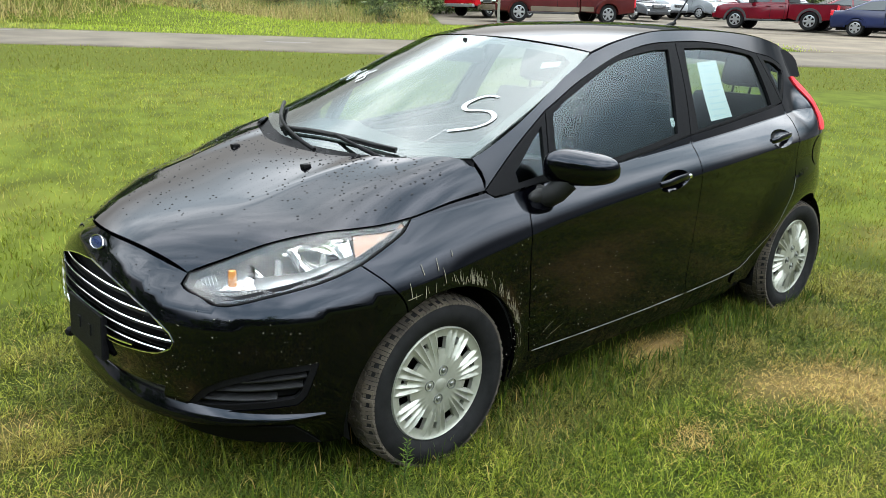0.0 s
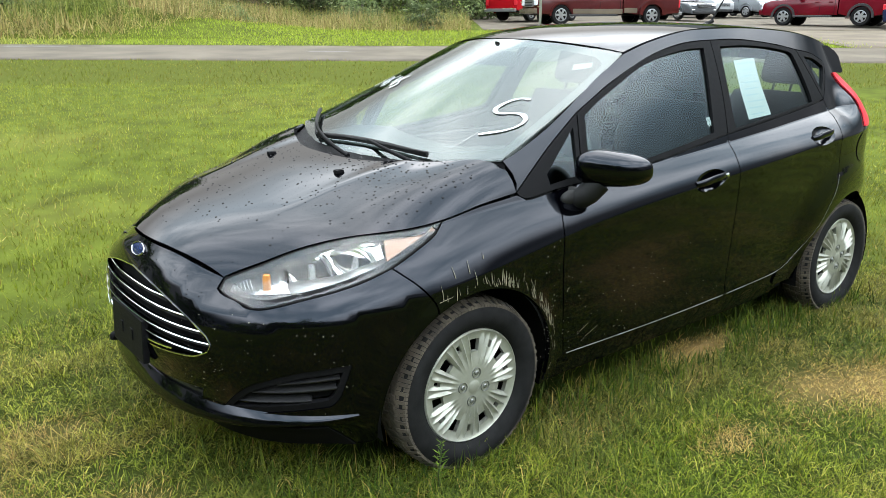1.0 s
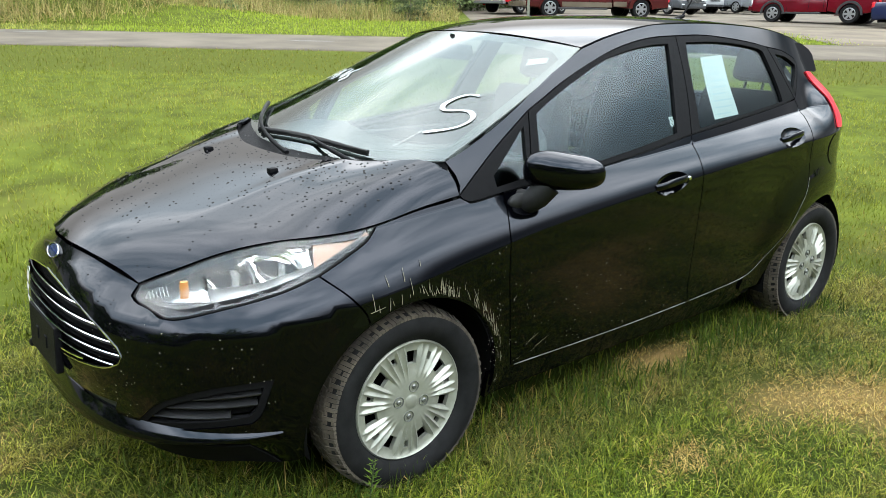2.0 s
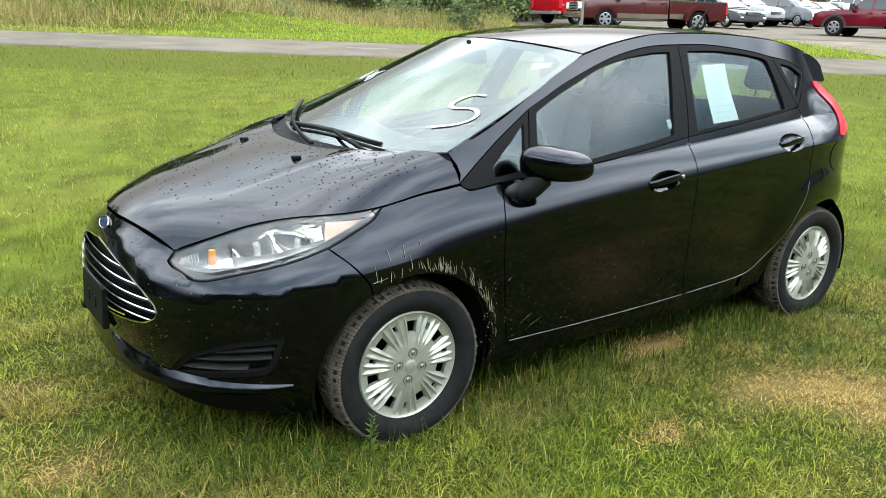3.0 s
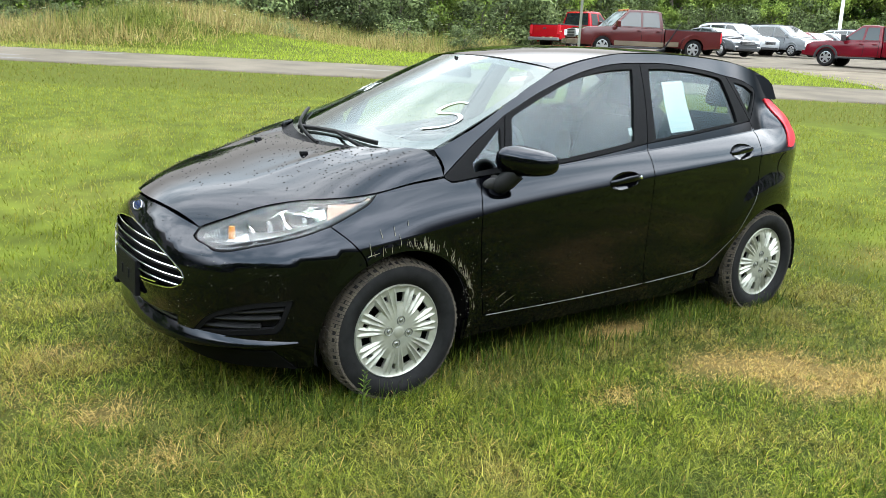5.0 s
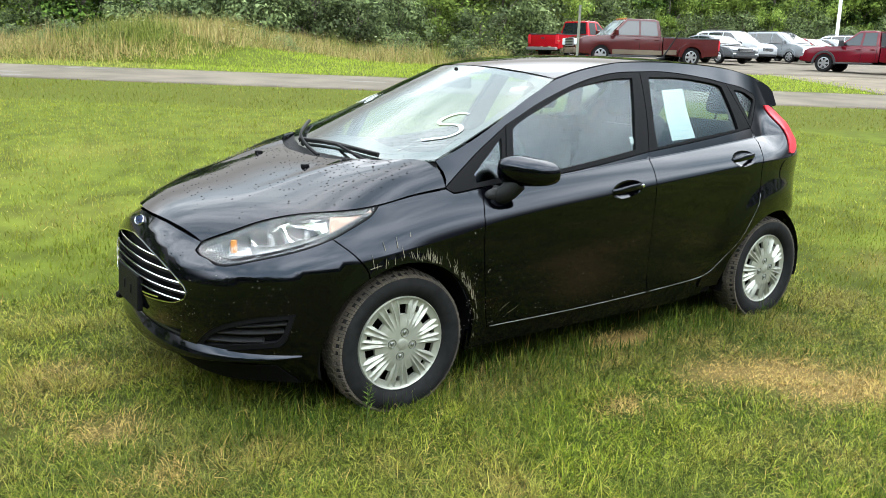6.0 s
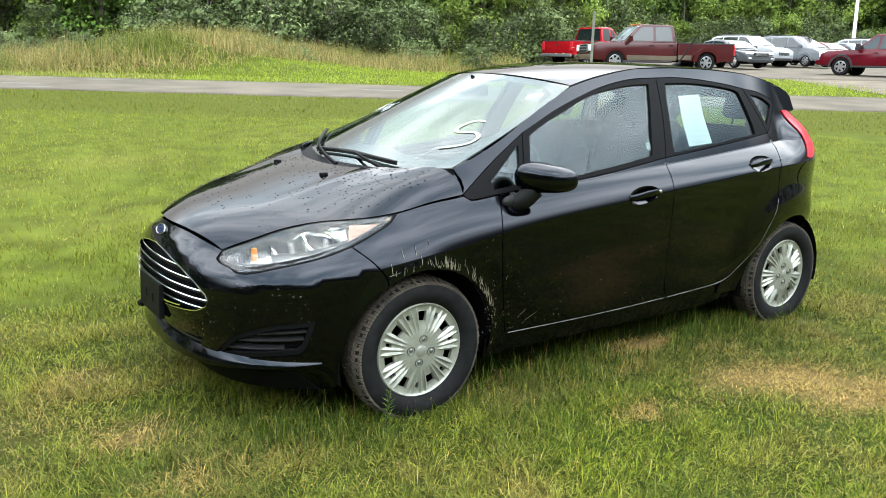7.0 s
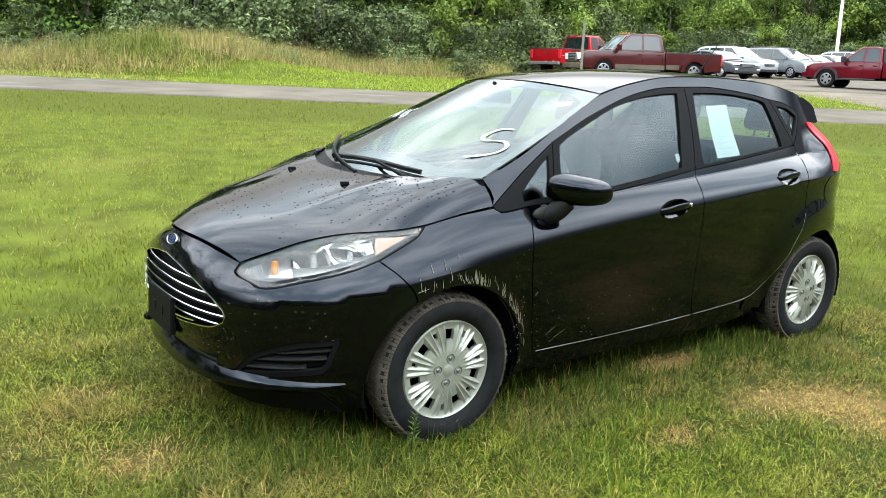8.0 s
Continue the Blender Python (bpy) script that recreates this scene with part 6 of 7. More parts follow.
    # door joints, bed rail caps, back of the cab
    for x in (c0 + 0.1, mid + 0.02, c1 - 0.30):
        far_seam(ob, x, zb - 0.02, x + (0.0 if x < c1 - 0.5 else 0.06), 0.5, wide)
    for f in (1, -1):
        bm = bmesh.new()
        box(bm, -h + 0.0, c0 - 0.07, f * (W - 0.09) - 0.06, f * (W - 0.09) + 0.06, zb - 0.03, zb + 0.015, 0.01)
        part("bed_rail_cap", bm, GREY_CLAD, ob, "black rail cap")
    bm = bmesh.new()
    box(bm, -h - 0.025, -h + 0.05, -W + 0.16, W - 0.16, zb - 0.055, zb - 0.01, 0.012)
    part("tailgate_cap", bm, GREY_CLAD, gate, "black tailgate cap")
    if dually:
        for y in (-0.5, -0.22, 0.0, 0.22, 0.5):
            bm = bmesh.new()
            box(bm, c1 - 1.02, c1 - 0.92, y - 0.05, y + 0.05, H - 0.02, H + 0.035, 0.012)
            part("roof_marker_lamp", bm, AMBER, ob, "small amber roof marker lamp")
    if lower:
        for f in (1, -1):
            bm = bmesh.new()
            box(bm, c0 + 0.0, wb[1] - r - 0.1, f * (W + 0.004) - 0.01, f * (W + 0.004) + 0.01, 0.46, 0.66, 0.005)
            box(bm, wb[0] + 0.66, c0 - 0.08, f * (W + 0.004) - 0.01, f * (W + 0.004) + 0.01, 0.5, 0.7, 0.005)
            part("lower_band", bm, lower, ob, "tan lower paint")
    bm = bmesh.new()
    box(bm, -h + 0.2, h - 0.3, -W + 0.25, W - 0.25, 0.4, 0.62)
    part("chassis", bm, DARK, ob)
    return ob


far_pickup("pickup_truck", MAROON, "dusty maroon crew-cab pickup with double rear wheels", parked(13.9, 38.2, 203), L=6.6, H=1.98, W=1.0, wb=(-1.95, 2.2), r=0.41, dually=True, lower=TAN_PAINT)
far_pickup("pickup_truck", RED, "bright red pickup truck with closed tailgate", parked(9.8, 43.0, 52), L=5.6, H=1.92, W=0.97, crew=False)
far_pickup("pickup_truck", CRIMSON, "crimson mid-size pickup truck on alloy wheels", parked(28.0, 41.0, 160), L=5.35, H=1.80, W=0.93, wb=(-1.55, 1.70), r=0.39, crew=False, clad=True)
far_car("sports_utility_car", "suv", WHITE, "white sports utility car with dark windows", parked(19.8, 52, -38))
far_car("minivan", "van", SILVER_PAINT, "silver minivan with dark windows", parked(22.6, 53, -40))
far_car("sedan_car", "sedan", GREY_PAINT, "grey sedan parked behind the maroon pickup", parked(18.6, 46.5, -48))
far_car("sedan_car", "sedan", CRIMSON, "dark red sedan in the far row", parked(24.2, 57, -40))
far_car("sedan_car", "sedan", SILVER_PAINT, "silver sedan in the far row", parked(25.6, 60, -40))
far_car("sports_utility_car", "suv", WHITE, "white sports utility car in the far row", parked(26.9, 63, -40))
far_car("sedan_car", "sedan", CRIMSON, "red sedan beside the crimson pickup", parked(32.2, 43, 20))
far_car("sedan_car", "sedan", NAVY, "navy blue sedan on bright alloy wheels", parked(34.6, 38, -12))
far_car("sports_utility_car", "suv", GREY_PAINT, "grey sports utility car in the far row", parked(28.6, 66, -40))

# posts
x, y, a = out_at(9.75, 29.5)
bm = bmesh.new()
box(bm, -0.03, 0.03, -0.045, 0.045, 0, 2.35, 0.008, pose(x, y, rise(x, y) - 0.05, 0, 0.4, math.degrees(a)))
post = part("sign_post", bm, material("weathered_post", (0.15, 0.15, 0.12), 0.8, noise_scale=12), None)
tagged(post, "bare weathered sign post in the grass", "post")
x, y, a = out_at(25.9, 66)
pole = thing("light_pole", "white painted light pole in the parking lot", "lamp post", at=pose(x, y, rise(x, y), 0, 0, math.degrees(a)))
bm = bmesh.new()
tube(bm, [(0, 0, 0), (0, 0.10, 4.5), (0, 0.2, 9)], 0.13, 14, 0.7)
part("pole", bm, material("pole_white", (0.75, 0.76, 0.77), 0.5, noise_scale=3, vary=0.08), pole, smooth=40)
bm = bmesh.new()
box(bm, -0.25, 0.25, -0.2, 0.9, 8.95, 9.1, 0.04)
part("lamp_head", bm, GREY_CLAD, pole)


# ---- trees, bushes, grass ----
def leaf_material(name, dark, light, rough=0.6, through=0.18):
    m = bpy.data.materials.new(name)
    m.use_nodes = True
    n, l = m.node_tree.nodes, m.node_tree.links
    b = n["Principled BSDF"]
    b.inputs["Roughness"].default_value = rough
    b.inputs["Specular IOR Level"].default_value = 0.08
    g = n.new("ShaderNodeNewGeometry")
    r = n.new("ShaderNodeValToRGB")
    r.color_ramp.elements[0].color, r.color_ramp.elements[1].color = (*dark, 1), (*light, 1)
    r.color_ramp.interpolation = "EASE"
    l.new(g.outputs["Random Per Island"], r.inputs["Fac"])
    o = n.new("ShaderNodeObjectInfo")
    hsv = n.new("ShaderNodeHueSaturation")
    mr = n.new("ShaderNodeMapRange")
    mr.inputs["To Min"].default_value, mr.inputs["To Max"].default_value = 0.6, 1.3
    l.new(o.outputs["Random"], mr.inputs["Value"])
    l.new(mr.outputs["Result"], hsv.inputs["Value"])
    l.new(r.outputs["Color"], hsv.inputs["Color"])
    l.new(hsv.outputs["Color"], b.inputs["Base Color"])
    tr = n.new("ShaderNodeBsdfTranslucent")
    l.new(hsv.outputs["Color"], tr.inputs["Color"])
    mix = n.new("ShaderNodeMixShader")
    mix.inputs["Fac"].default_value = through
    l.new(b.outputs["BSDF"], mix.inputs[1])
    l.new(tr.outputs["BSDF"], mix.inputs[2])
    l.new(mix.outputs["Shader"], n["Material Output"].inputs["Surface"])
    return m


OAK = leaf_material("dark_green_leaves", (0.010, 0.025, 0.004), (0.085, 0.14, 0.022))
ASH = leaf_material("mid_green_leaves", (0.075, 0.12, 0.02), (0.25, 0.33, 0.062), through=0.25)
OLIVE = leaf_material("grey_green_leaves", (0.038, 0.056, 0.022), (0.18, 0.225, 0.09), through=0.25)
BARK = material("bark", (0.09, 0.075, 0.06), 0.9, noise_scale=8, vary=0.4, bump=0.6, bump_scale=30)


def quads_mesh(name, centers, ax, ay, mat, parent=None, simple=False):
    """Leaf quads from centres and two half axes (numpy arrays of n x 3)."""
    n = len(centers)
    k = 3 if simple else 4
    v = np.empty((n, k, 3), np.float32)
    if simple:
        v[:, 0], v[:, 1], v[:, 2] = centers - ax, centers + ax * 0.3 - ay * 0.75, centers + ax * 0.6 + ay * 0.75
    else:
        v[:, 0], v[:, 1], v[:, 2], v[:, 3] = centers - ax, centers - ay * 0.6, centers + ax, centers + ay * 0.6
    me = bpy.data.meshes.new(name)
    me.vertices.add(k * n)
    me.vertices.foreach_set("co", v.ravel())
    me.loops.add(k * n)
    me.loops.foreach_set("vertex_index", np.arange(k * n, dtype=np.int32))
    me.polygons.add(n)
    me.polygons.foreach_set("loop_start", np.arange(0, k * n, k, dtype=np.int32))
    me.materials.append(mat)
    me.update(calc_edges=True)
    ob = new(name, me)
    ob.parent = parent
    return ob


def build_tree(name, label, seed, height, spread, mat, leaves, leaf, bare=0.25, category="tree", clumps=34):
    rng = np.random.default_rng(seed)
    ob = thing(name, label, category, "wood behind the lane")
    bm = bmesh.new()
    lean = rng.normal(0, 0.04, 2)
    tube(bm, [(0, 0, -0.2), (lean[0] * height * 0.3, lean[1] * height * 0.3, height * 0.3), (lean[0] * height, lean[1] * height, height * 0.75)], 0.028 * height, 8, 0.3)
    tips = []
    for i in range(clumps):
        a, h = rng.uniform(0, 2 * math.pi), rng.uniform(bare, 0.96)
        reach_out = spread * math.sqrt(max(0.05, 1 - ((h - 0.5) / 0.55) ** 2)) * rng.uniform(0.45, 1.05)
        tips.append((lean[0] * height * h + reach_out * math.cos(a), lean[1] * height * h + reach_out * math.sin(a), height * h))
    for tx, ty, tz in tips[:: max(1, clumps // 12)]:
        s = max(0.1 * height, tz - 0.25 * height)
        tube(bm, [(lean[0] * s, lean[1] * s, s * 0.8), (tx * 0.5, ty * 0.5, (s * 0.8 + tz) / 2), (tx, ty, tz)], 0.010 * height, 5, 0.3)
    part("trunk", bm, BARK, ob, "brown trunk and limbs", 60)
    per = leaves // clumps
    cs, ways = [], []
    for t in tips:
        rad = spread * rng.uniform(0.25, 0.5)
        d = rng.normal(0, 1, (per, 3))
        d /= np.linalg.norm(d, axis=1)[:, None]
        ways.append(d)
        cs.append(np.array(t) + d * (rad * rng.uniform(0.35, 1.0, (per, 1)) ** 0.6) * np.array((1, 1, 0.75)))
    c = np.concatenate(cs)
    big = rng.uniform(0, 1, len(c)) < 0.22
    # broad shaded leaves fill the hearts of the clumps
    c[big] -= np.concatenate(ways)[big] * spread * 0.16
    big = big[c[:, 2] > 0.05]
    w = np.concatenate(ways)[c[:, 2] > 0.05]
    c = c[c[:, 2] > 0.05]
    # leaves face outwards and up from their clump, unevenly
    w = w + rng.normal(0, 0.3, w.shape) + np.array((0, 0, 0.45))
    d = np.cross(w, rng.normal(0, 1, w.shape))
    d /= np.linalg.norm(d, axis=1)[:, None]
    e = np.cross(w, d)
    e /= np.linalg.norm(e, axis=1)[:, None]
    s = leaf * rng.uniform(0.6, 1.3, (len(c), 1)) * np.where(big, 1.9, 1.0)[:, None]
    tagged(quads_mesh("crown", c, d * s, e * s, mat, ob, True), "crown of small leaves")
    return ob


prng = random.Random(11)
STOCK = [
    build_tree("broadleaf_tree", "tall dark green broadleaf tree at the wood's edge", 1, 9.0, 3.2, OAK, 5600, 0.105, 0.12, clumps=46),
    build_tree("broadleaf_tree", "tall green broadleaf tree at the wood's edge", 2, 7.5, 2.7, ASH, 5600, 0.105, 0.1, clumps=46),
    build_tree("broadleaf_tree", "dense dark green broadleaf tree at the wood's edge", 3, 8.2, 3.0, OAK, 5600, 0.105, 0.08, clumps=46),
    build_tree("bush", "grey-green olive bush before the wood", 4, 3.0, 1.7, OLIVE, 4600, 0.060, 0.05, "bush", 40),
    build_tree("bush", "round grey-green bush before the wood", 5, 2.5, 1.6, OLIVE, 4600, 0.060, 0.05, "bush", 40),
    build_tree("bush", "fresh green bush before the wood", 6, 3.4, 1.8, ASH, 4600, 0.068, 0.04, "bush", 40),
    build_tree("broadleaf_tree", "towering green broadleaf tree deep in the wood", 7, 16.0, 4.6, OAK, 6500, 0.21, 0.1, clumps=70),
]
used = set()


def plant(k, n, t, scale):
    x, y = spot(n, t)
    m = Matrix.LocRotScale((x, y, rise(x, y) - 0.05), Euler((0, 0, prng.uniform(0, 6.3))), None)
    if k in used:
        ob = copy_thing(STOCK[k], m)
    else:
        ob = STOCK[k]
        used.add(k)
        ob.matrix_basis = m
    ob.scale = (scale * prng.uniform(0.9, 1.1), scale * prng.uniform(0.9, 1.1), scale * prng.uniform(0.88, 1.12))


# wood edge: beyond the weeds on one side, beyond the parking lot on the other
t = -32.0
while t < 52:
    edge = -36 if t < -2 else -36 - 2.1 * min(t + 2, 15) - 0.05 * max(0, t - 13)
    plant(prng.choice((0, 1, 2, 2, 0) if t < -2 else (1, 1, 1)), edge - prng.uniform(1.5, 3.0), t, prng.uniform(0.85, 1.15))
    plant(prng.choice((0, 2) if t < -2 else (1, 2)), edge - prng.uniform(3.4, 4.6), t + prng.uniform(-1, 1), prng.uniform(0.9, 1.2))
    plant(6, edge - prng.uniform(6, 8), t + 1.5, prng.uniform(0.52, 0.64))
    if t > -14:
        plant(prng.choice((3, 4, 5, 3)), edge + prng.uniform(-0.5, 1.2), t + prng.uniform(-0.8, 0.8), prng.uniform(0.8, 1.15) * (1 if t < 0 else 1.35))
    if t > -2 or prng.random() < 0.4:
        plant(prng.choice((3, 4, 5)), edge + prng.uniform(-0.4, 0.6), t + 1.5 + prng.uniform(-0.6, 0.6), prng.uniform(0.7, 1.0))
    t += 3.0
# pale olive bushes on the crest behind the weeds
for i in range(7):
    plant(prng.choice((3, 4)), -33.0 - prng.uniform(0, 1.4), -15.0 + 1.9 * i, prng.uniform(1.15, 1.5))
# leafy clumps among the weeds
for i in range(34):
    tt = prng.uniform(-30, 0)
    plant(prng.choice((3, 4, 4)), -23.4 - 4.6 * max(0, min(1, (tt + 8.5) / 2.2)) - prng.uniform(0.0, 6.0), tt, prng.uniform(0.22, 0.5))
# trees to the front of the car and far behind the viewer, seen mirrored in the paint
for i in range(12):
    a = radians(-42 + 8.5 * i)
    d = (26 if i < 5 else 19) + 4 * math.sin(i * 1.7)
    x, y = d * math.cos(a), d * math.sin(a)
    plant(prng.choice((0, 1, 2)), *lane(x, y), prng.uniform(1.0, 1.35) if i > 4 else prng.uniform(0.7, 0.95))
for i in range(7):
    a = radians(54 + 7 * i)
    d = 34 + 5 * math.sin(i * 2.3)
    plant(prng.choice((0, 2)), *lane(d * math.cos(a), d * math.sin(a)), prng.uniform(0.9, 1.3))
for x, y, s in ((10, -19, 1.0), (14, -15, 0.9), (7, -27, 1.1), (17, -8, 0.9)):
    plant(prng.choice((0, 2)), *lane(x, y), s)
for i in range(26):
    a = radians(58 + 4.8 * i)
    d = 62 + 6 * math.sin(i * 2.1)
    x, y = d * math.cos(a), d * math.sin(a)
    plant(prng.choice((0, 1, 2)), *lane(x, y), prng.uniform(0.8, 1.1))


def grass_material(name, dark, light, straw, mid=(), lush_shade=(0.035, 0.095, 0.016)):
    m = leaf_material(name, dark, light, 0.5, 0.18)
    n, l = m.node_tree.nodes, m.node_tree.links
    # the deep green colours lush patches and also the shade painted by the car
    at, deep = n.new("ShaderNodeAttribute"), n.new("ShaderNodeAttribute")
    at.attribute_name, deep.attribute_name = "dry", "lush_shade"
    lush_shaded = n.new("ShaderNodeMixRGB")
    lush_shaded.inputs["Color2"].default_value = (*lush_shade, 1)
    l.new(deep.outputs["Fac"], lush_shaded.inputs["Fac"])
    mix = n.new("ShaderNodeMixRGB")
    stalks, isle = n.new("ShaderNodeValToRGB"), n.new("ShaderNodeNewGeometry")
    stalks.color_ramp.elements[0].color = (straw[0] * 0.42, straw[1] * 0.36, straw[2] * 0.3, 1)
    stalks.color_ramp.elements[1].color = (straw[0] * 1.25, straw[1] * 1.25, straw[2] * 1.2, 1)
    l.new(isle.outputs["Random Per Island"], stalks.inputs["Fac"])
    l.new(stalks.outputs["Color"], mix.inputs["Color2"])
    l.new(at.outputs["Fac"], mix.inputs["Fac"])
    src = [k for k in n if k.type == "VALTORGB"][0].outputs["Color"]
    hsv = [k for k in n if k.type == "HUE_SAT"][0]
    l.new(src, lush_shaded.inputs["Color1"])
    l.new(lush_shaded.outputs["Color"], mix.inputs["Color1"])
    l.new(mix.outputs["Color"], hsv.inputs["Color"])
    for link in list(hsv.inputs["Value"].links):
        l.remove(link)
    hsv.inputs["Value"].default_value = 1.0
    if mid:
        e = [k for k in n if k.type == "VALTORGB"][0].color_ramp.elements
        for at_, c in mid:
            e.new(at_).color = (*c, 1)
    return m


def height_of(x, y):
    u = ((1.67 - x) * 0.57 + (3.43 - y) * 0.82 - 4.6) / 0.6
    z = 0.042 * 0.6 * np.logaddexp(0, u)
    z = z - 0.012 * np.maximum(0, u * 0.6 + 4.6 - 24)
    return np.where(z > 2.2, 2.2 + 0.2 * np.tanh((z - 2.2) / 4), z)


def blades(name, x, y, tall, wide, mat, rng, label, dry=None, bend=0.9, base=None, plain=False, lush_shade=None, way=None):
    """Grass blades as bent strips, or plain leaning spikes: x, y, tall, wide are arrays."""
    n = len(x)
    z = (height_of(x, y) if base is None else base) - 0.004
    a, b = rng.uniform(0, 2 * np.pi, n), rng.uniform(0, 2 * np.pi, n)
    lean = np.abs(rng.normal(0, bend, n)).clip(0, 1.75)
    dx, dy = np.cos(a), np.sin(a)
    px, py = np.cos(b) * wide / 2, np.sin(b) * wide / 2
    mx, mz = tall * 0.55 * np.sin(lean * 0.72), tall * 0.55 * np.cos(lean * 0.72)
    tx, tz = mx + tall * 0.45 * np.sin(lean), np.maximum(mz + tall * 0.45 * np.cos(lean * 1.1), tall * 0.08)
    if way is not None:
        # arching blades that fall away from the heart of their tuft
        dx, dy = np.cos(way), np.sin(way)
        turn = way + np.pi / 2 + rng.normal(0, 0.6, n)
        px, py = np.cos(turn) * wide / 2, np.sin(turn) * wide / 2
        low_a = np.minimum(rng.uniform(0.25, 1.35, n) + 0.2 * (0 if dry is None else dry), 1.5)
        high_a = np.minimum(low_a + rng.uniform(0.2, 1.0, n), 1.75)
        mx, mz = tall * 0.5 * np.sin(low_a), tall * 0.5 * np.cos(low_a)
        tx, tz = mx + tall * 0.5 * np.sin(high_a), np.maximum(mz + tall * 0.5 * np.cos(high_a), 0.006)
    w = 3 if plain else 5
    v = np.empty((n, w, 3), np.float32)
    v[:, 0] = np.stack((x - px, y - py, z), 1)
    v[:, 1] = np.stack((x + px, y + py, z), 1)
    if not plain:
        v[:, 2] = np.stack((x + dx * mx + px * 0.8, y + dy * mx + py * 0.8, z + mz), 1)
        v[:, 3] = np.stack((x + dx * mx - px * 0.8, y + dy * mx - py * 0.8, z + mz), 1)
    v[:, -1] = np.stack((x + dx * tx, y + dy * tx, z + tz), 1)
    k = w * np.arange(n, dtype=np.int32)
    if plain:
        loops, starts = np.arange(3 * n, dtype=np.int32), 3 * np.arange(n, dtype=np.int32)
    else:
        loops = np.stack((k, k + 1, k + 2, k + 3, k + 3, k + 2, k + 4), 1).ravel()
        starts = np.stack((7 * np.arange(n), 7 * np.arange(n) + 4), 1).ravel().astype(np.int32)
    me = bpy.data.meshes.new(name)
    me.vertices.add(w * n)
    me.vertices.foreach_set("co", v.ravel())
    me.loops.add(len(loops))
    me.loops.foreach_set("vertex_index", loops)
    me.polygons.add(len(starts))
    me.polygons.foreach_set("loop_start", starts)
    me.materials.append(mat)
    me.update(calc_edges=True)
    for key, values in (("dry", dry), ("lush_shade", lush_shade)):
        if values is not None:
            me.attributes.new(key, "FLOAT", "POINT").data.foreach_set("value", np.repeat(values.astype(np.float32), w))
    return tagged(new(name, me), label, "grass", kind="stuff")


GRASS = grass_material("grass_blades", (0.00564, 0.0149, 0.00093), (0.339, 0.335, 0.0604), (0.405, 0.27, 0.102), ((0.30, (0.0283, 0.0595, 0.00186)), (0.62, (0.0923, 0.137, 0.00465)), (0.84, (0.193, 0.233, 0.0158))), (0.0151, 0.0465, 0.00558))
MEADOW = grass_material("meadow_blades", (0.0475, 0.0667, 0.00401), (0.199, 0.217, 0.0265), (0.337, 0.242, 0.0924), ((0.4, (0.0864, 0.117, 0.00562)), (0.75, (0.13, 0.164, 0.012))), (0.057, 0.0968, 0.00723))
FIELD = grass_material("field_blades", (0.119, 0.138, 0.0139), (0.245, 0.267, 0.0348), (0.332, 0.271, 0.101), (), (0.103, 0.139, 0.0139))
grng = np.random.default_rng(5)


def patchy(x, y, scale, seed):
    """Smooth value noise between 0 and 1 on arrays."""
    r = np.random.default_rng(seed)
    g = r.uniform(0, 1, (64, 64))
    u, w = (x / scale) % 63, (y / scale) % 63
    i, j = u.astype(int), w.astype(int)
    fu, fw = u - i, w - j
    fu, fw = fu * fu * (3 - 2 * fu), fw * fw * (3 - 2 * fw)
    i2, j2 = (i + 1) % 64, (j + 1) % 64
    return (g[i, j] * (1 - fu) + g[i2, j] * fu) * (1 - fw) + (g[i, j2] * (1 - fu) + g[i2, j2] * fu) * fw


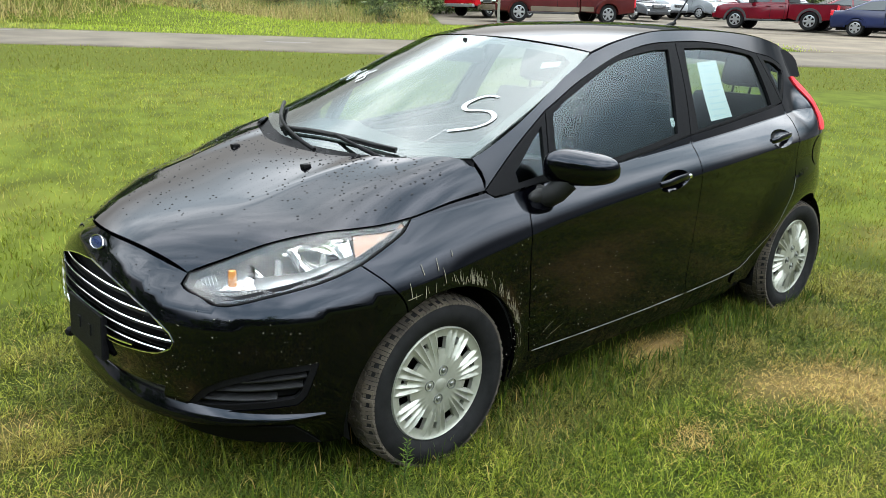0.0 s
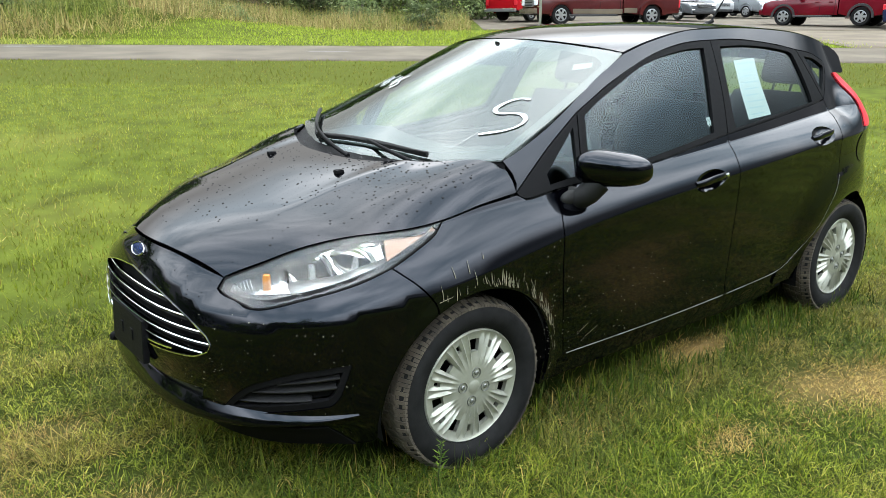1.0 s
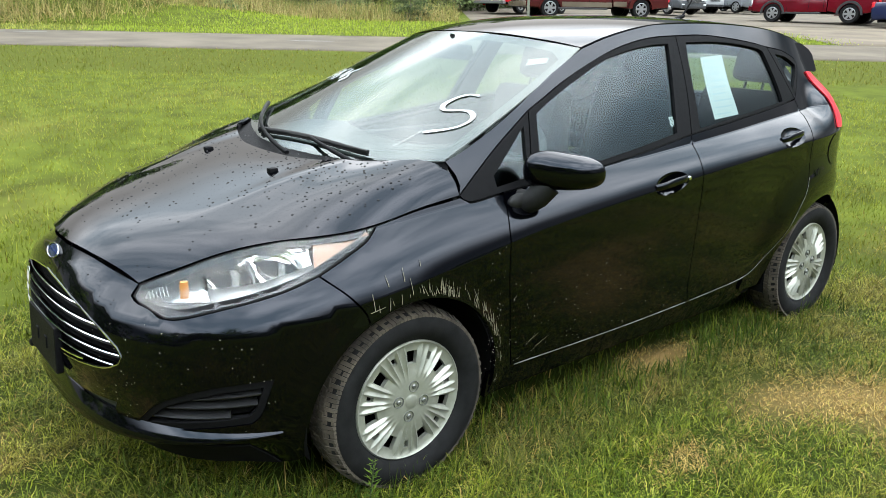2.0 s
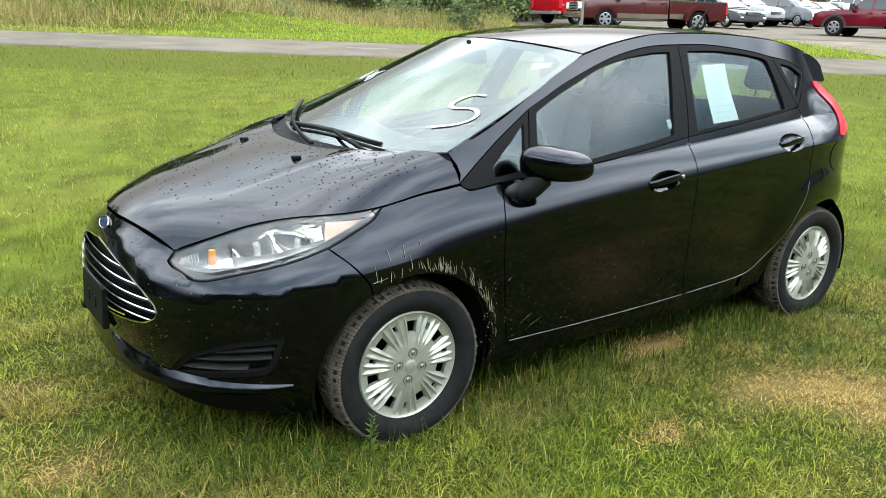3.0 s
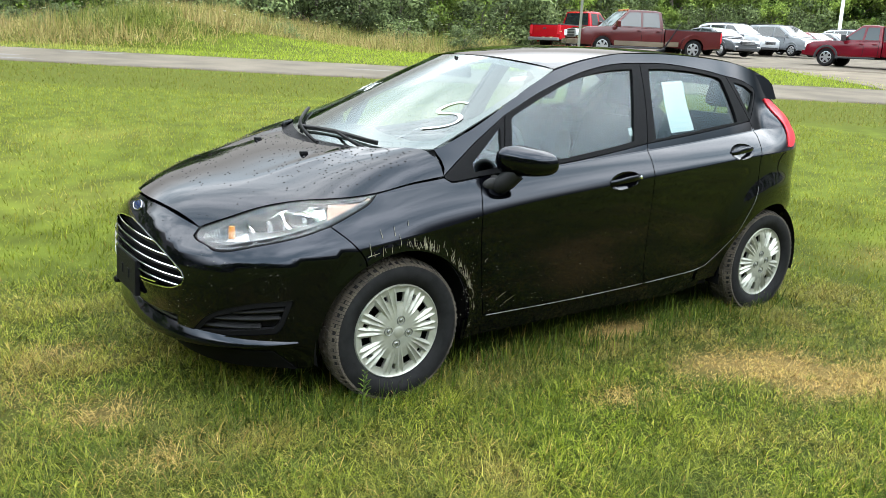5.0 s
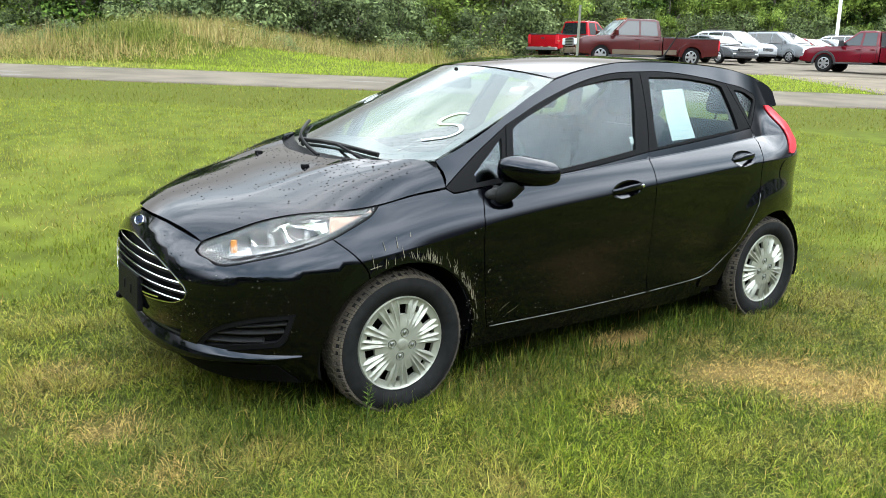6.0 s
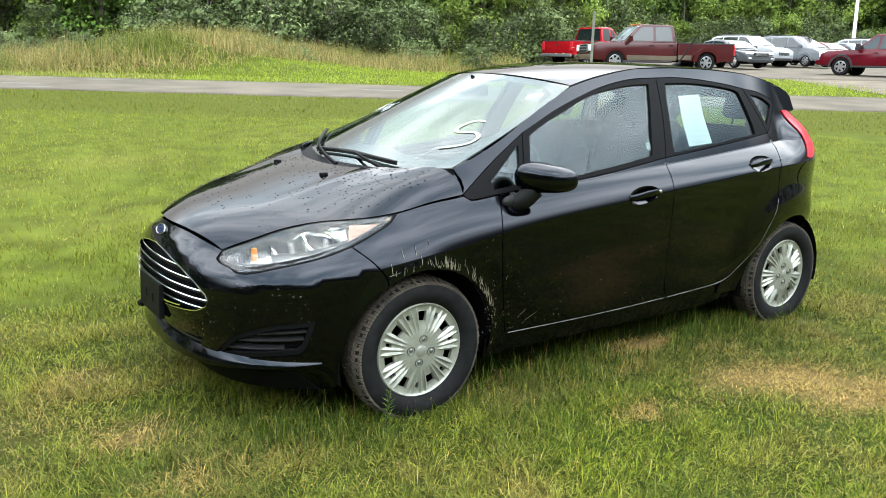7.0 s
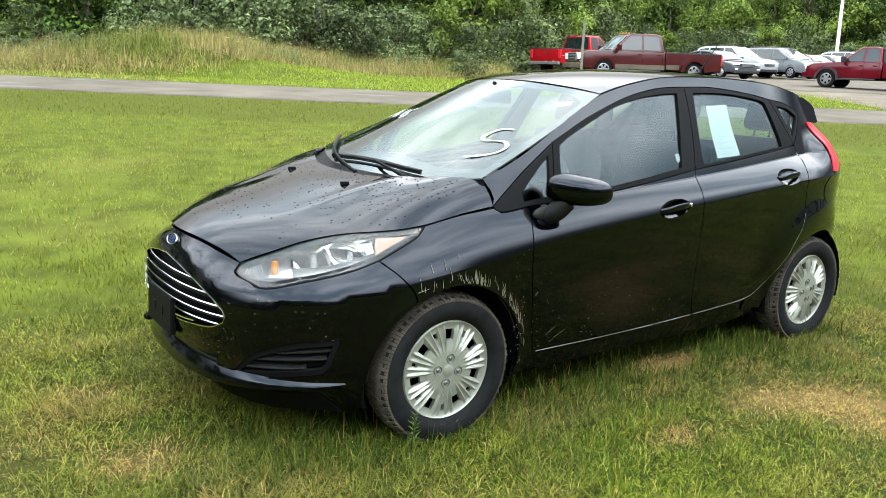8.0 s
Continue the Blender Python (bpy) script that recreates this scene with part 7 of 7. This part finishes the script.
def lawn(name, n, x0, x1, y0, y1, tall, wide, mat, label, keep=None, straw=0.08, plain=False):
    x, y = grng.uniform(x0, x1, n), grng.uniform(y0, y1, n)
    way, tone = None, 0.0
    if not plain:
        # nine blades to a tuft
        heart = np.arange(n) // 9 * 9
        way = grng.uniform(0, 2 * np.pi, n)
        out = np.abs(grng.normal(0, 0.011, n))
        x, y = x[heart] + out * np.cos(way), y[heart] + out * np.sin(way)
        way = way + grng.normal(0, 0.7, n)
        tone = grng.uniform(0, 1, n)[heart]
    ok = np.ones(n, bool) if keep is None else keep(x, y)
    x, y = x[ok], y[ok]
    if not plain:
        way, tone = way[ok], tone[ok]
    p = patchy(x, y, 0.22, 3) * 0.6 + patchy(x, y, 1.3, 4) * 0.4
    d = dryness(x, y) * (0.35 + 1.1 * patchy(x, y, 0.07, 31))
    h = tall * (0.45 + 1.1 * p) * grng.uniform(0.5, 1.3, len(x)) * (1 - 0.25 * np.clip(d, 0, 1))
    w = wide * grng.uniform(0.6, 1.3, len(x))
    chance = straw * 0.35 + 0.2 * np.clip(tone - 0.85, 0, 1) + 0.08 * patchy(x, y, 0.5, 8) ** 2 * np.clip((y - 0.6) / 0.5, 0.1, 1) + d
    dry = np.where(grng.uniform(0, 1, len(x)) < chance, grng.uniform(0.45, 1.0, len(x)), grng.uniform(0, 0.08, len(x)) + 0.15 * patchy(x, y, 2.1, 12) ** 2 + 0.28 * patchy(x, y, 0.3, 13) ** 3)
    # lush patches, plus shade painted into the green along sill and nose
    lush_shade = np.clip(2.4 * (patchy(x, y, 0.16, 41) * 0.4 + patchy(x, y, 0.5, 43) * 0.35 + patchy(x, y, 1.7, 42) * 0.25) - 1.0 + 0.5 * np.exp(-(((x + 2.2) / 0.9) ** 2 + ((y - 1.0) / 0.5) ** 2)) + 0.95 * np.exp(-(((x + 1.1) / 1.3) ** 2 + ((y - 0.85) / 0.36) ** 2)) + 0.6 * np.exp(-(((x - 0.7) / 0.45) ** 2 + ((y - 0.7) / 0.4) ** 2)) + 0.5 * (tone - 0.5), 0, 1) * grng.uniform(0.3, 1.0, len(x))
    bare = np.exp(-(((x + 1.46) / 0.19) ** 2 + ((y - 0.71) / 0.06) ** 2)) + 0.6 * np.exp(-(((x - 1.07) / 0.12) ** 2 + ((y + 0.30) / 0.08) ** 2)) + 0.6 * np.exp(-(((x - 1.07) / 0.10) ** 2 + ((y - 0.40) / 0.10) ** 2)) + 0.5 * np.clip(patchy(x, y, 0.11, 51) * 4 - 2.9, 0, 1) + 0.7 * np.clip((x - 0.45) / 0.5, 0, 1) * patchy(x, y, 0.24, 52) ** 1.5
    thin = grng.uniform(0, 1, len(x)) > bare
    return blades(name, x[thin], y[thin], h[thin], w[thin], mat, grng, label, dry[thin], 1.9, plain=plain, lush_shade=lush_shade[thin], way=None if plain else way[thin])


across = lambda x, y: 0.62 * x + 0.785 * y


VERGE = grass_material("verge_blades", (0.0714, 0.0874, 0.0084), (0.151, 0.172, 0.0202), (0.252, 0.193, 0.0756), (), (0.0714, 0.0966, 0.0101))
inner = lambda x, y: (x > -3.4) & (x < 2.3) & (y > -1.5) & (y < 2.7)
off_car = lambda x, y: (np.abs(y) > 0.62) | (x > 0.4) | (x < -3.1)
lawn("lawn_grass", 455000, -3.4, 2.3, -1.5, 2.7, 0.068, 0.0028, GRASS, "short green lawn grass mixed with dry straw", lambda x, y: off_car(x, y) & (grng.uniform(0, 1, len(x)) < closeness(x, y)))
lawn("lawn_grass", 300000, -6.5, 5.2, -3.4, 4.2, 0.046, 0.0075, MEADOW, "short green lawn grass round the car", lambda x, y: ~inner(x, y) & (grng.uniform(0, 1, len(x)) < closeness(x, y)), plain=True)
lawn("lawn_grass", 300000, -11.0, 6.5, -15.0, 4.0, 0.055, 0.010, FIELD, "mown lawn behind the car", lambda x, y: (grng.uniform(0, 1, len(x)) > closeness(x, y)) & (across(x, y) > -10.5 + 0.1 * np.sin(x * 3)), plain=True)
lawn("verge_grass", 260000, -26.0, 6.0, -24.0, 8.0, 0.065, 0.015, VERGE, "rougher darker verge along the lane", lambda x, y: (across(x, y) < -10.5 + 0.1 * np.sin(x * 3)) & (across(x, y) > -14.75 - 0.12 * np.sin(x * 2.3) - 0.1 * np.sin(y * 5.1)), 0.25, True)
# unmown tufts along the sill and tyres
tn = 4000
tx = grng.uniform(-2.75, 0.75, tn)
ty = np.where(grng.uniform(0, 1, tn) < 0.6, grng.normal(0.76, 0.10, tn), grng.normal(0.45, 0.2, tn))
tk = (np.hypot((tx + 1.46) / 0.24, (ty - 0.70) / 0.10) > 1)
tx, ty, tn = tx[tk], ty[tk], int(tk.sum())
# the tufts' deeper green stands in for the car's shade
blades("grass_tufts", tx, ty, grng.uniform(0.05, 0.13, tn), grng.uniform(0.003, 0.006, tn), GRASS, grng, "longer grass along the car's sill", np.where(grng.uniform(0, 1, tn) < 0.03, 0.8, 0.04), lush_shade=grng.uniform(0.4, 1.0, tn))

# tall weeds on the bank beyond the lane
WEEDS = grass_material("weed_stems", (0.0588, 0.082, 0.0144), (0.218, 0.238, 0.056), (0.395, 0.303, 0.144))


def weed_front(t):
    return -21.2 - 1.6 * np.clip((t + 13) / 5, 0, 1) - 4.8 * np.clip((t + 8.2) / 2.2, 0, 1)


def bank_height(t, n):
    """A low mound under the weeds."""
    return 1.0 * np.exp(-(((t + 11.0) / 4.2) ** 2)) * np.clip((-21.6 - n) / 2.2, 0, 1) * np.clip((-n - 20) / 4, 0, 1) * np.clip((n + 38) / 5, 0, 1)


def weeds(name, count, tall0, tall1, w0, w1, mat, label, bend, straw, seed, clump=1.2):
    t, n = grng.uniform(-46, 1.5, count), -grng.uniform(20.8, 34.0, count)
    p = patchy(t + 60, n + 60, clump, seed)
    ok = (n < weed_front(t) + grng.normal(0, 0.2, count) + 0.5 * (p - 0.5)) & (grng.uniform(0, 1, count) < 0.25 + p)
    t, n, p = t[ok], n[ok], p[ok]
    x, y = ROAD_N.x * n + ROAD_T.x * t, ROAD_N.y * n + ROAD_T.y * t
    tall = (tall0 + (tall1 - tall0) * p * grng.uniform(0.5, 1.2, len(t))) * (0.5 + 0.5 * np.clip((weed_front(t) + 0.2 - n) / 1.2, 0, 1))
    green = patchy(t + 60, n + 60, 1.9, 25)
    dry = np.clip(grng.normal(straw, 0.25, len(t)) - 0.8 * (green > 0.6), 0, 1)
    return blades(name, x, y, tall, grng.uniform(w0, w1, len(t)), mat, grng, label, dry, bend, height_of(x, y) + bank_height(t, n), True)


def on_bank(t, n):
    x, y = spot(n, t)
    return x, y, rise(x, y) + float(bank_height(np.array(t), np.array(n))) - 0.03


sheet("bank", [-24 + 0.8 * i for i in range(31)], [-38 + 0.6 * i for i in range(28)], on_bank, LAWN, "low grassy bank under the weeds", "bank")
weeds("low_weeds", 60000, 0.18, 0.75, 0.025, 0.05, WEEDS, "tangled green and tan weeds on the bank", 1.3, 0.5, 21)
weeds("tall_weeds", 46000, 0.35, 1.1, 0.010, 0.020, WEEDS, "tall tan seed stems on the bank", 0.7, 0.8, 22, 0.9)
# leafy domes of mixed weeds on the mound
cs, axs, ays, dry_ = [], [], [], []
for i in range(170):
    tt = grng.uniform(-30, 1.0)
    nn = float(weed_front(np.array(tt))) - grng.uniform(0.1, 6.5)
    r = grng.uniform(0.3, 0.75)
    k = 330
    d = grng.normal(0, 1, (k, 3))
    d /= np.linalg.norm(d, axis=1)[:, None]
    d[:, 2] = np.abs(d[:, 2])
    x0, y0 = ROAD_N.x * nn + ROAD_T.x * tt, ROAD_N.y * nn + ROAD_T.y * tt
    z0 = float(height_of(np.array(x0), np.array(y0)) + bank_height(np.array(tt), np.array(nn)))
    cs.append(np.array((x0, y0, z0)) + d * r * grng.uniform(0.6, 1.15, (k, 1)) * np.array((1, 1, grng.uniform(0.8, 1.5))))
    f = grng.normal(0, 1, (k, 3)) + np.array((0, 0, 0.6))
    f /= np.linalg.norm(f, axis=1)[:, None]
    g = np.cross(f, d)
    s = grng.uniform(0.013, 0.030, (k, 1))
    axs.append(f * s * 1.3)
    ays.append(g * s)
    dry_.append(np.clip(grng.normal(grng.choice((0.05, 0.1, 0.25, 0.45)), 0.15, k), 0, 1))
weed_leaves = quads_mesh("leafy_weeds", np.concatenate(cs), np.concatenate(axs), np.concatenate(ays), WEEDS)
weed_leaves.data.attributes.new("dry", "FLOAT", "POINT").data.foreach_set("value", np.repeat(np.concatenate(dry_), 4).astype(np.float32))
tagged(weed_leaves, "leafy green and tan weeds heaped on the bank", "weeds", kind="stuff")
# bright fresh grass before the weeds and round the lot
FRESH = grass_material("fresh_blades", (0.16, 0.22, 0.018), (0.30, 0.38, 0.035), (0.34, 0.28, 0.12))
fn_ = 90000
t, n = grng.uniform(-46, 13, fn_), -grng.uniform(19.2, 30.5, fn_)
ok = (n > weed_front(t) - 0.6) & ((t < 2) | (n > -28.8)) & (t < 11.8 + grng.normal(0, 0.4, fn_))
t, n = t[ok], n[ok]
fx, fy = ROAD_N.x * n + ROAD_T.x * t, ROAD_N.y * n + ROAD_T.y * t
blades("verge_grass", fx, fy, grng.uniform(0.04, 0.13, len(t)), grng.uniform(0.012, 0.03, len(t)), FRESH, grng, "bright fresh grass beyond the lane", np.clip(grng.normal(0.12, 0.15, len(t)) + 0.4 * (t < -9), 0, 1), base=height_of(fx, fy) + bank_height(t, n), plain=True)
# white flower heads among the weeds
fl = bmesh.new()
for i in range(60):
    tt, nn = prng.uniform(-20, 4), -prng.uniform(24.5, 28)
    x, y = spot(nn, tt)
    r = prng.uniform(0.04, 0.075)
    z = rise(x, y) + prng.uniform(0.75, 1.15) + 0.45 * math.exp(-(((tt + 11) / 6) ** 2))
    bmesh.ops.create_cone(fl, cap_ends=True, segments=8, radius1=r * 0.3, radius2=r, depth=r * 0.5, matrix=Matrix.Translation((x, y, z)))
flowers = part("wild_flowers", fl, material("white_petals", (0.75, 0.75, 0.68), 0.8), None)
tagged(flowers, "flat white wild flower heads among the weeds", "flower", kind="stuff")

# small weed growing against the front tyre
weed = thing("weed", "small leafy weed with a yellow-green tip by the tyre", "plant")
bm = bmesh.new()
base = Vector((0.19, 0.86, 0.0))
stem = [base, base + Vector((0.008, 0.01, 0.06)), base + Vector((0.0, 0.012, 0.13)), base + Vector((-0.012, 0.01, 0.18))]
tube(bm, stem, 0.003, 6, 0.6)
part("stem", bm, OLIVE, weed)
cs, axs, ays = [], [], []
wr = np.random.default_rng(9)
for i in range(46):
    h = 0.03 + 0.15 * i / 46
    a = i * 2.4
    d = np.array((math.cos(a), math.sin(a), 0.5))
    ln = 0.015 if h < 0.14 else 0.009
    cs.append(np.array(base) + np.array((0, 0.011, h)) + d * ln)
    axs.append(d * ln)
    ays.append(np.array((-math.sin(a), math.cos(a), 0)) * ln * 0.4)
quads_mesh("leaves", np.array(cs), np.array(axs), np.array(ays), leaf_material("weed_leaves", (0.05, 0.10, 0.012), (0.16, 0.24, 0.03)), weed)
